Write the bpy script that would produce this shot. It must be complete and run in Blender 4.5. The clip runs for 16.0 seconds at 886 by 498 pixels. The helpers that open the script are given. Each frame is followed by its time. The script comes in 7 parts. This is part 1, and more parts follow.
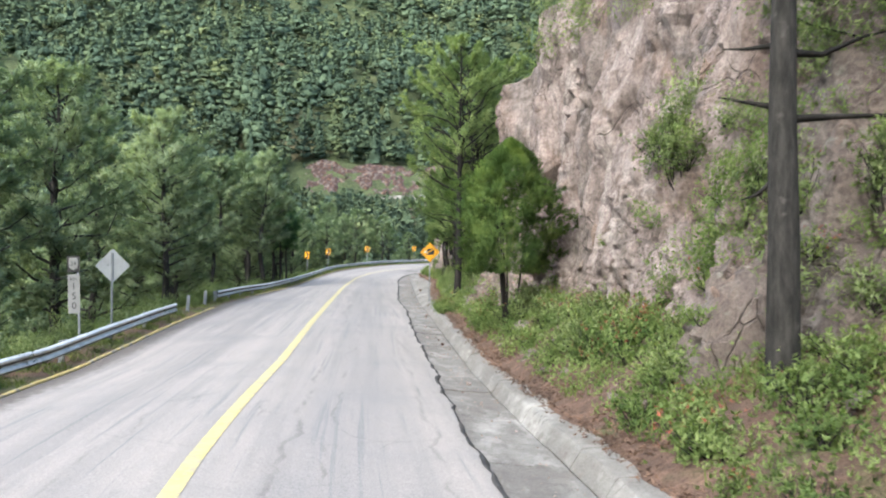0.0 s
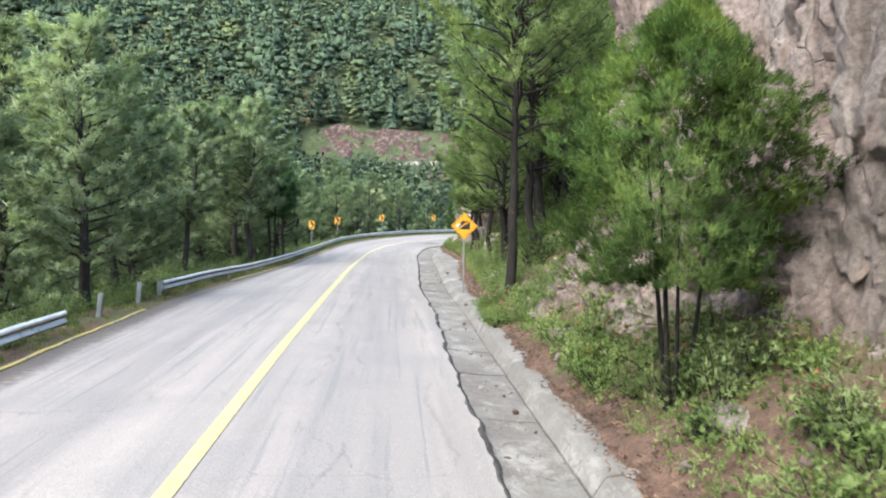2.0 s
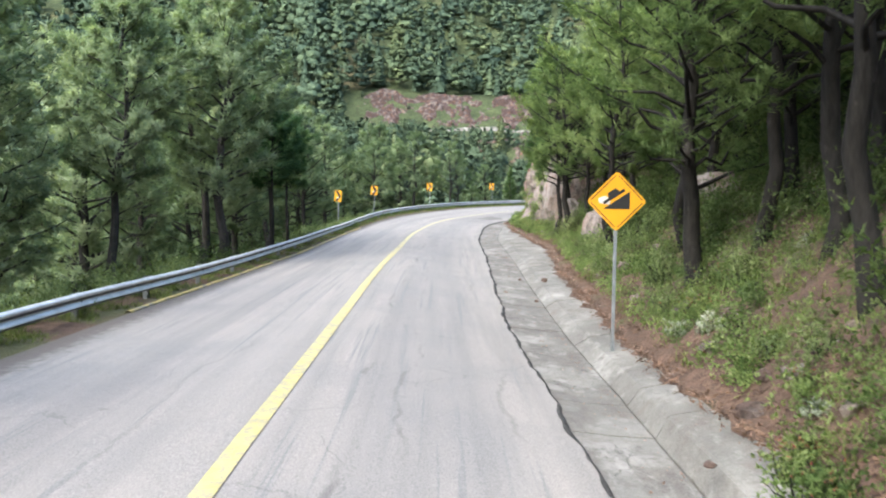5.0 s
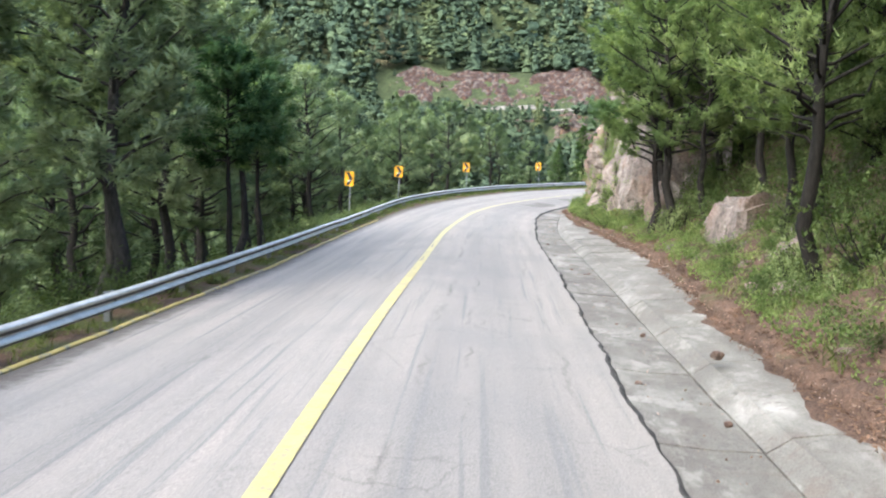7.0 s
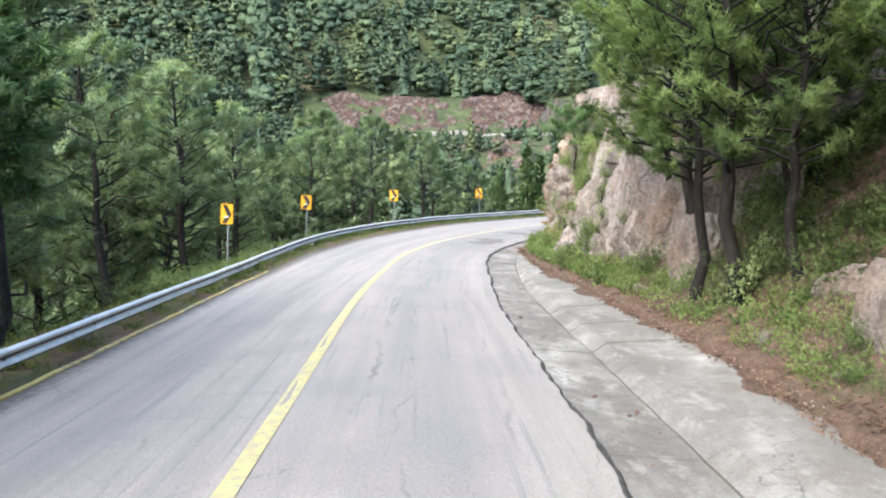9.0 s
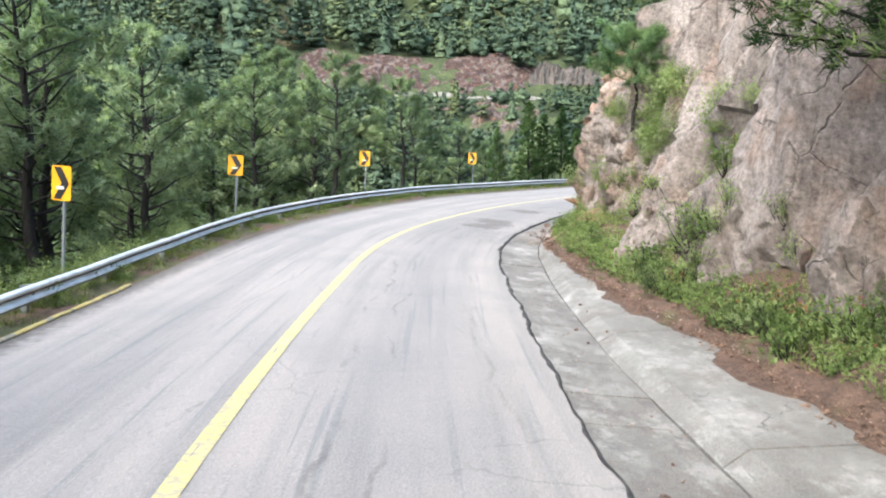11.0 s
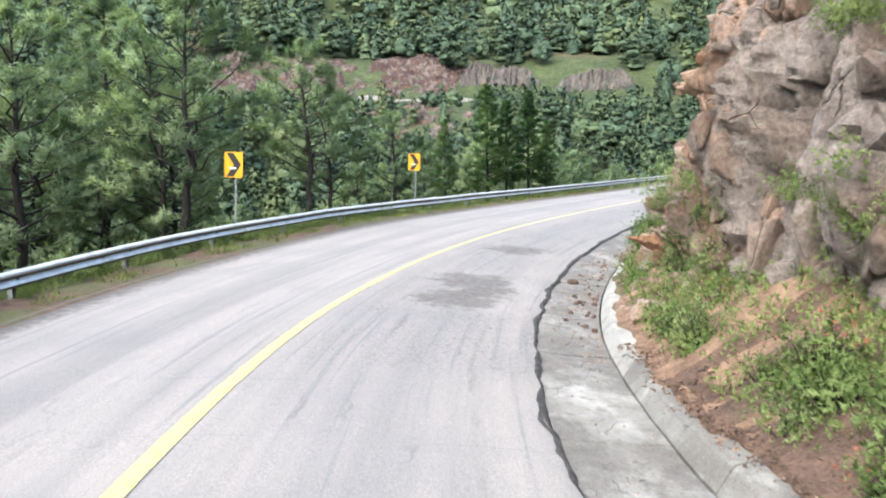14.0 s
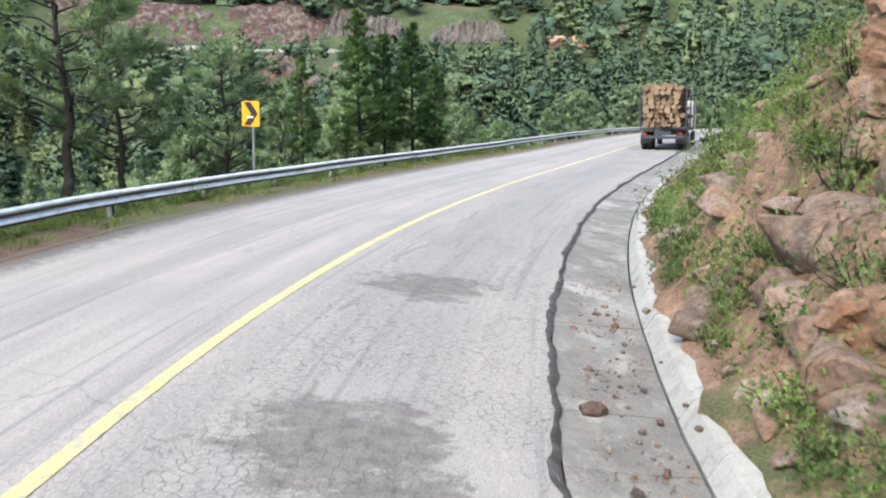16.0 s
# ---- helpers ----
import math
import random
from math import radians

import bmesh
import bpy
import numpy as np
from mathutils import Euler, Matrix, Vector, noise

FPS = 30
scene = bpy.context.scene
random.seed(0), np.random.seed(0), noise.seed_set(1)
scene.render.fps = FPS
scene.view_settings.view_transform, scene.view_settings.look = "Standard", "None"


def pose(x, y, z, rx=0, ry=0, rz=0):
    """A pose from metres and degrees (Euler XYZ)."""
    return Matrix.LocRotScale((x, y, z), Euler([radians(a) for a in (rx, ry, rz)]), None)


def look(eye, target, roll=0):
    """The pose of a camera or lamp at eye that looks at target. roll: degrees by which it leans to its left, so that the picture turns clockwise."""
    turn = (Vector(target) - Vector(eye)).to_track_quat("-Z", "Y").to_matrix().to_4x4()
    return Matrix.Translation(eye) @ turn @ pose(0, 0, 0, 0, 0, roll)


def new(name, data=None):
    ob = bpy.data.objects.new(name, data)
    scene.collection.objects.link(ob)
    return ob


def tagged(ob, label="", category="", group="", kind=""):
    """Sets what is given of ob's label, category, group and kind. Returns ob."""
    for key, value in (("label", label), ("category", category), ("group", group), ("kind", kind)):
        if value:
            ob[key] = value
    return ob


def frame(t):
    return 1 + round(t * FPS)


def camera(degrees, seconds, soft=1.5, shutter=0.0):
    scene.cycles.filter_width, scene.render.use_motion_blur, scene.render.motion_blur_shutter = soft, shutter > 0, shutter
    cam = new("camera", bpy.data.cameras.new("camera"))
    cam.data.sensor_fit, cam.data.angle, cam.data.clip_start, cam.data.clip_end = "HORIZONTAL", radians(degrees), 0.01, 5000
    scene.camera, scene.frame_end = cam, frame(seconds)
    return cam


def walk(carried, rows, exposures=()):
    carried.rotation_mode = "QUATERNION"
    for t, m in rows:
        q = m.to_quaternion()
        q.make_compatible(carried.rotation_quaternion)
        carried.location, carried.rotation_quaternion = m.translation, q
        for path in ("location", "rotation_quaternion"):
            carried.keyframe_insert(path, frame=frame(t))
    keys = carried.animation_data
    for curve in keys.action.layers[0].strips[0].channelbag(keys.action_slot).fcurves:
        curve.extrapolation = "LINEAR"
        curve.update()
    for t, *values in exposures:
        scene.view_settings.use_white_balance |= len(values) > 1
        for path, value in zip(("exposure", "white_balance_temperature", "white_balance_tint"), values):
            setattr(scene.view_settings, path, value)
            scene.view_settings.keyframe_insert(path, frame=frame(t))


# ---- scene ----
import itertools

cam = camera(51.58, 16.0, 2.0, 0.15)
PATH = [
    (0.0, (0.000, -0.000, 2.242), (0.000, 10.000, 2.285), 0.64),
    (0.5, (-0.170, 3.170, 2.301), (-0.290, 13.163, 1.955), 1.10),
    (1.0, (-0.389, 6.267, 2.366), (-0.485, 16.265, 2.233), 0.45),
    (1.5, (-0.633, 9.370, 2.414), (-0.929, 19.364, 2.258), 0.37),
    (2.0, (-0.881, 12.589, 2.463), (-1.048, 22.583, 2.152), 1.05),
    (2.5, (-1.186, 15.743, 2.420), (-1.433, 25.736, 2.170), 1.23),
    (3.0, (-1.497, 18.920, 2.433), (-1.909, 28.911, 2.396), 2.37),
    (3.5, (-1.713, 22.130, 2.444), (-2.156, 32.120, 2.505), 1.28),
    (4.0, (-2.006, 25.215, 2.447), (-2.466, 35.203, 2.263), 0.33),
    (4.5, (-2.253, 28.463, 2.468), (-2.582, 38.456, 2.267), -0.97),
    (4.7, (-2.347, 29.715, 2.454), (-2.817, 39.693, 1.994), -0.06),
    (6.8, (-3.725, 43.862, 2.331), (-5.083, 53.722, 1.363), 0.54),
    (7.0, (-3.813, 45.196, 2.340), (-4.868, 55.104, 1.487), 0.63),
    (7.5, (-3.968, 48.502, 2.389), (-4.456, 58.471, 1.776), -0.20),
    (8.0, (-4.241, 51.687, 2.390), (-4.498, 61.679, 2.080), 0.47),
    (8.5, (-4.380, 54.895, 2.421), (-4.734, 64.871, 1.819), 0.07),
    (8.7, (-4.487, 56.145, 2.419), (-4.822, 66.125, 1.878), -0.08),
    (10.8, (-5.351, 70.495, 2.405), (-5.525, 80.453, 1.512), 0.32),
    (11.0, (-5.368, 71.776, 2.414), (-5.458, 81.733, 1.489), 1.02),
    (11.5, (-5.368, 74.907, 2.463), (-4.485, 84.867, 2.613), -0.26),
    (12.0, (-5.516, 78.037, 2.449), (-4.774, 87.989, 3.077), -0.13),
    (12.5, (-5.521, 81.250, 2.431), (-4.943, 91.233, 2.385), -0.15),
    (13.0, (-5.589, 84.394, 2.394), (-5.044, 94.357, 1.728), -0.35),
    (13.5, (-5.669, 87.450, 2.398), (-5.012, 97.377, 1.396), -0.26),
    (14.0, (-5.544, 90.709, 2.381), (-4.887, 100.651, 1.537), -0.45),
    (14.5, (-5.401, 93.889, 2.355), (-4.386, 103.802, 1.514), -0.01),
    (15.0, (-5.159, 97.060, 2.322), (-3.761, 106.908, 1.295), 0.32),
    (15.5, (-4.688, 100.278, 2.342), (-3.024, 110.068, 1.168), -0.50),
    (16.0, (-4.260, 103.281, 2.399), (-2.211, 112.979, 1.073), -0.34),
]
walk(cam, [(t, look(eye, target, roll)) for t, eye, target, roll in PATH],
     [(0.0, 2.46), (1.5, 2.60), (3.0, 2.66), (4.5, 2.58), (7.5, 2.66), (8.5, 2.70), (11.0, 2.64), (13.0, 2.65), (14.5, 2.62), (15.3, 2.56), (16.0, 2.42)])

# ---- light ----
world = bpy.data.worlds.new("sky")
scene.world = world
world.use_nodes = True
wn = world.node_tree
sky = wn.nodes.new("ShaderNodeTexSky")
sky.sky_type = "NISHITA"
sky.sun_disc = False
sky.sun_elevation, sky.sun_rotation = radians(44), radians(215)
sky.air_density, sky.dust_density, sky.ozone_density = 1.0, 2.2, 1.0
wn.links.new(sky.outputs[0], wn.nodes["Background"].inputs[0])
wn.nodes["Background"].inputs[1].default_value = 0.15
sun = new("sun", bpy.data.lights.new("sun", "SUN"))
sun.data.energy, sun.data.angle, sun.data.color = 1.5, radians(70), (0.975, 0.985, 0.83)
sun.matrix_world = look((0, 0, 100), (72 * math.sin(radians(35)), 72 * math.cos(radians(35)), 30))

# ---- the road's line: s metres along the centre line, u metres to its right ----
KNOTS = np.arange(0, 201, 10.0)
BEND = [-0.0006, 0.0057, -0.0001, 0.0007, -0.0014, 0.0013, 0.0018, -0.0011, 0.004, 0.0028, 0.0163, 0.0191, 0.0093, 0.0075, 0.0027, -0.0009, -0.0012, 0.0004, 0.003, 0.0058, 0.0087]
LEVEL = [-0.057, 0.017, -0.119, 0.0, 0.059, -0.003, 0.029, 0.017, 0.021, -0.028, 0.031, 0.2, 0.424, 0.566, 0.727, 0.912, 1.144, 1.316, 1.466, 1.592, 1.706]
FALL_R = [0.017, 0.034, 0.05, 0.077, 0.096, 0.117, 0.107, 0.088, 0.081, 0.064, 0.068, 0.087, 0.084, 0.065, 0.05, 0.034, 0.02, 0.009, 0.001, -0.004, -0.008]
WIDE_R = [3.033, 3.151, 3.311, 3.254, 3.377, 3.323, 3.494, 3.593, 3.538, 3.665, 3.529, 3.515, 3.403, 3.249, 3.251, 3.267, 3.28, 3.289, 3.296, 3.3, 3.304]
WIDE_L = [4.225, 4.23, 4.263, 4.343, 4.383, 4.294, 4.114, 4.02, 4.001, 4.096, 4.213, 4.285, 4.342, 4.32, 4.315, 4.299, 4.29, 4.289, 4.293, 4.296, 4.299]
RISE_L = [-0.065, -0.063, -0.054, -0.034, -0.023, -0.038, -0.071, -0.083, -0.074, -0.038, 0.007, 0.036, 0.054, 0.049, 0.045, 0.034, 0.023, 0.016, 0.01, 0.005, -0.002]
SS = np.arange(0, 281, 1.0)
TURN = -0.12758 + np.concatenate([[0], np.cumsum((lambda k: (k[1:] + k[:-1]) / 2)(np.interp(SS, KNOTS, BEND)))])
CX = -1.4659 + np.concatenate([[0], np.cumsum((np.sin(TURN)[1:] + np.sin(TURN)[:-1]) / 2)])
CY = np.concatenate([[0], np.cumsum((np.cos(TURN)[1:] + np.cos(TURN)[:-1]) / 2)])
back = np.arange(-60, 0, 1.0)
CX = np.concatenate([CX[0] + back * math.sin(TURN[0]), CX])
CY = np.concatenate([CY[0] + back * math.cos(TURN[0]), CY])
TURN = np.concatenate([np.full(60, TURN[0]), TURN])
SS = np.concatenate([back, SS])


def along(table, s):
    return np.interp(s, KNOTS, table)


def road_z(s, u):
    """Height of the road's surface; past its edges the height of the edge goes on."""
    s, u = np.asarray(s, float), np.asarray(u, float)
    right, left = np.clip(u, 0, along(WIDE_R, s)), np.clip(-u, 0, along(WIDE_L, s))
    return along(LEVEL, s) + np.maximum(0, s - 200) * 0.012 - along(FALL_R, s) * right + along(RISE_L, s) * left


def flat(s, u):
    s, u = np.asarray(s, float), np.asarray(u, float)
    a = np.interp(s, SS, TURN)
    return np.interp(s, SS, CX) + u * np.cos(a), np.interp(s, SS, CY) - u * np.sin(a)


def at(s, u, dz=0.0):
    """The world place dz above the road's level at s, u."""
    x, y = flat(s, u)
    return Vector((float(x), float(y), float(road_z(s, u)) + dz))


def heading(s):
    return float(np.interp(s, SS, TURN))


def road_su(x, y):
    x, y = np.asarray(x, float).ravel(), np.asarray(y, float).ravel()
    s, u = np.empty(len(x)), np.empty(len(x))
    for i in range(0, len(x), 4000):
        d = (CX[None] - x[i:i + 4000, None]) ** 2 + (CY[None] - y[i:i + 4000, None]) ** 2
        k = d.argmin(1)
        ax, ay = x[i:i + 4000] - CX[k], y[i:i + 4000] - CY[k]
        s[i:i + 4000] = SS[k] + ax * np.sin(TURN[k]) + ay * np.cos(TURN[k])
        u[i:i + 4000] = ax * np.cos(TURN[k]) - ay * np.sin(TURN[k])
    return s, u


# ---- meshes ----
def mesh_of(name, verts, faces, mats, smooth=False, uv=None, slots=None, tone=None):
    """faces: an array of triangles or quads. uv: two columns a vertex."""
    verts, faces = np.asarray(verts, np.float32), np.asarray(faces, np.int32)
    me = bpy.data.meshes.new(name)
    n, k = faces.shape
    me.vertices.add(len(verts))
    me.vertices.foreach_set("co", verts.ravel())
    me.loops.add(n * k)
    me.loops.foreach_set("vertex_index", faces.ravel())
    me.polygons.add(n)
    me.polygons.foreach_set("loop_start", np.arange(n, dtype=np.int32) * k)
    me.polygons.foreach_set("use_smooth", np.full(n, smooth))
    for m in mats if isinstance(mats, (list, tuple)) else [mats]:
        me.materials.append(m)
    if slots is not None:
        me.polygons.foreach_set("material_index", np.asarray(slots, np.int32))
    if tone is not None:
        me.attributes.new("tone", "FLOAT", "POINT").data.foreach_set("value", np.asarray(tone, np.float32))
    if uv is not None:
        layer = me.uv_layers.new(name="UVMap")
        layer.data.foreach_set("uv", np.asarray(uv, np.float32)[faces.ravel()].ravel())
    me.update(calc_edges=True)
    me.validate()
    return me


def leafy(name, V, mat, normals=None, tone=None, up=0.35):
    """Loose leaf triangles, shaded by the swell of the crown that they belong to."""
    tri = np.asarray(V, np.float64).reshape(-1, 3, 3)
    mid = tri.mean(1)
    if normals is None:
        blade = tri[:, 2] - (tri[:, 0] + tri[:, 1]) / 2
        blade /= np.linalg.norm(blade, axis=1, keepdims=True) + 1e-9
        reach = np.percentile(np.hypot(mid[:, 0], mid[:, 1]), 90) + 1e-6
        lo, hi = np.percentile(mid[:, 2], [5, 95])
        swell = np.stack([mid[:, 0] / reach, mid[:, 1] / reach, (mid[:, 2] - (lo * 0.6 + hi * 0.4)) / (hi - lo + 1e-6)], 1)
        normals = 0.75 * swell + 0.55 * blade + np.array([0, 0, up])
    if len(normals) == len(tri):
        normals = np.repeat(normals, 3, 0)
    normals = normals / (np.linalg.norm(normals, axis=1, keepdims=True) + 1e-9)
    each = normals.reshape(-1, 3, 3)
    turn = (np.cross(tri[:, 1] - tri[:, 0], tri[:, 2] - tri[:, 0]) * each.mean(1)).sum(1) < 0
    tri[turn], each[turn] = tri[turn][:, ::-1], each[turn][:, ::-1]
    me = mesh_of(name, tri.reshape(-1, 3), np.arange(len(tri) * 3).reshape(-1, 3), mat, True, tone=tone)
    me.normals_split_custom_set_from_vertices(each.reshape(-1, 3))
    return me


def part(name, me, parent, label=""):
    ob = new(name, me)
    ob.parent = parent
    return tagged(ob, label)


def thing(name, label, category, m=None, me=None, group="", kind=""):
    ob = new(name, me)
    if m is not None:
        ob.matrix_basis = m
    return tagged(ob, label, category, group, kind)


def from_bm(name, bm, mat, smooth=False):
    me = bpy.data.meshes.new(name)
    bm.to_mesh(me)
    bm.free()
    me.materials.append(mat)
    if smooth:
        me.polygons.foreach_set("use_smooth", np.full(len(me.polygons), True))
    return me


def grid_faces(rows, cols):
    a = (np.arange(rows - 1)[:, None] * cols + np.arange(cols - 1)[None]).ravel()
    return np.stack([a, a + 1, a + cols + 1, a + cols], 1)


def box_bm(bm, size, centre=(0, 0, 0), bevel=0.0):
    got = bmesh.ops.create_cube(bm, size=1, matrix=Matrix.Translation(centre) @ Matrix.Diagonal((*size, 1)))
    if bevel:
        edges = list({e for v in got["verts"] for e in v.link_edges})
        bmesh.ops.bevel(bm, geom=edges, offset=bevel, segments=2, affect="EDGES", profile=0.5)


def box(name, size, centre, mat, bevel=0.0):
    bm = bmesh.new()
    box_bm(bm, size, centre, bevel)
    return from_bm(name, bm, mat)


def plate(name, outline, depth, mat, centre=(0, 0, 0)):
    """A flat plate in the plane y = centre y, its outline in x and z."""
    bm = bmesh.new()
    vs = [bm.verts.new((centre[0] + x, centre[1], centre[2] + z)) for x, z in outline]
    f = bm.faces.new(vs)
    got = bmesh.ops.extrude_face_region(bm, geom=[f])
    bmesh.ops.translate(bm, verts=[v for v in got["geom"] if isinstance(v, bmesh.types.BMVert)], vec=(0, depth, 0))
    bmesh.ops.recalc_face_normals(bm, faces=bm.faces)
    return from_bm(name, bm, mat)


def rounded(w, h, r, turn=0.0):
    pts = []
    for cx, cz, a in ((w / 2 - r, h / 2 - r, 0), (-w / 2 + r, h / 2 - r, 90), (-w / 2 + r, -h / 2 + r, 180), (w / 2 - r, -h / 2 + r, 270)):
        for k in range(5):
            b = radians(a + k * 22.5)
            pts.append((cx + r * math.cos(b), cz + r * math.sin(b)))
    c, s = math.cos(radians(turn)), math.sin(radians(turn))
    return [(x * c - z * s, x * s + z * c) for x, z in pts]


def tube(points, radii, sides=7):
    """Vertices and quads of a tapered tube along points."""
    pts = np.asarray(points, float)
    d = np.gradient(pts, axis=0)
    d /= np.linalg.norm(d, axis=1)[:, None] + 1e-9
    ref = np.where(np.abs(d[:, 2:3]) > 0.9, [[1.0, 0, 0]], [[0, 0, 1.0]])
    a = np.cross(d, ref)
    a /= np.linalg.norm(a, axis=1)[:, None] + 1e-9
    b = np.cross(d, a)
    ang = np.arange(sides) / sides * 2 * np.pi
    v = pts[:, None] + np.asarray(radii)[:, None, None] * (np.cos(ang)[None, :, None] * a[:, None] + np.sin(ang)[None, :, None] * b[:, None])
    n = len(pts)
    i, j = np.meshgrid(np.arange(n - 1), np.arange(sides), indexing="ij")
    k = (j + 1) % sides
    f = np.stack([i * sides + j, i * sides + k, (i + 1) * sides + k, (i + 1) * sides + j], -1).reshape(-1, 4)
    return v.reshape(-1, 3), f


def joined(pieces):
    vs, fs, n = [], [], 0
    for v, f in pieces:
        vs.append(v)
        fs.append(np.asarray(f) + n)
        n += len(v)
    return np.concatenate(vs), np.concatenate(fs)


# ---- materials ----
class Nodes:
    """A short way to write a material's node tree."""

    def __init__(self, name, rough=0.8, metal=0.0, spec=0.5):
        self.m = bpy.data.materials.new(name)
        self.m.use_nodes = True
        self.t = self.m.node_tree
        self.p = self.t.nodes["Principled BSDF"]
        self.p.inputs["Roughness"].default_value = rough
        self.p.inputs["Metallic"].default_value = metal
        self.p.inputs["Specular IOR Level"].default_value = spec

    def node(self, kind, **inputs):
        n = self.t.nodes.new("ShaderNode" + kind)
        for key, v in inputs.items():
            sock = n.inputs[key.replace("_", " ")]
            if isinstance(v, bpy.types.NodeSocket):
                self.t.links.new(v, sock)
            else:
                sock.default_value = v
        return n

    def coords(self, which="Object", scale=(1, 1, 1)):
        c = self.node("TexCoord").outputs[which]
        return self.node("Mapping", Vector=c, Scale=scale).outputs[0]

    def world_at(self, scale=(1, 1, 1)):
        c = self.node("NewGeometry").outputs["Position"]
        return self.node("Mapping", Vector=c, Scale=scale).outputs[0]

    def noise(self, vec, scale, detail=4.0, rough=0.55):
        return self.node("TexNoise", Vector=vec, Scale=scale, Detail=detail, Roughness=rough).outputs[0]

    def ramp(self, fac, stops):
        n = self.node("ValToRGB", Fac=fac)
        e = n.color_ramp.elements
        while len(e) < len(stops):
            e.new(0.5)
        for k, (p, c) in zip(e, stops):
            k.position = p
            k.color = (*c, 1) if len(c) == 3 else c
        return n.outputs[0]

    def mask(self, fac, lo, hi):
        n = self.node("MapRange", Value=fac)
        n.inputs[1].default_value, n.inputs[2].default_value = lo, hi
        n.interpolation_type = "SMOOTHSTEP"
        return n.outputs[0]

    def mix(self, fac, a, b, how="MIX"):
        n = self.t.nodes.new("ShaderNodeMix")
        n.data_type, n.blend_type = "RGBA", how
        for sock, v in ((n.inputs[0], fac), (n.inputs[6], a), (n.inputs[7], b)):
            if isinstance(v, bpy.types.NodeSocket):
                self.t.links.new(v, sock)
            else:
                sock.default_value = (*v, 1) if isinstance(v, tuple) and len(v) == 3 else v
        return n.outputs[2]

    def math(self, how, a, b=0.0):
        n = self.t.nodes.new("ShaderNodeMath")
        n.operation = how
        for sock, v in zip(n.inputs, (a, b)):
            if isinstance(v, bpy.types.NodeSocket):
                self.t.links.new(v, sock)
            else:
                sock.default_value = v
        return n.outputs[0]

    def done(self, colour, bump=None, depth=0.02, strength=0.6, rough=None):
        if isinstance(colour, bpy.types.NodeSocket):
            self.t.links.new(colour, self.p.inputs["Base Color"])
        else:
            self.p.inputs["Base Color"].default_value = (*colour, 1)
        if bump is not None:
            b = self.node("Bump", Height=bump, Distance=depth, Strength=strength)
            self.t.links.new(b.outputs[0], self.p.inputs["Normal"])
        if rough is not None:
            self.t.links.new(rough, self.p.inputs["Roughness"])
        return self.m


def plain(name, colour, rough=0.6, metal=0.0, grain=30.0, vary=0.15, bump=0.002):
    """Paint or metal with slight dirt and unevenness."""
    n = Nodes(name, rough, metal)
    v = n.coords("Object")
    f = n.noise(v, grain)
    g = n.noise(v, grain / 8)
    dark = tuple(c * (1 - 2 * vary) for c in colour)
    light = tuple(min(1, c * (1 + vary)) for c in colour)
    c = n.mix(n.mask(g, 0.3, 0.7), dark, light)
    c = n.mix(0.3, c, n.ramp(f, [(0.3, dark), (0.7, light)]))
    return n.done(c, f, bump, 0.5)


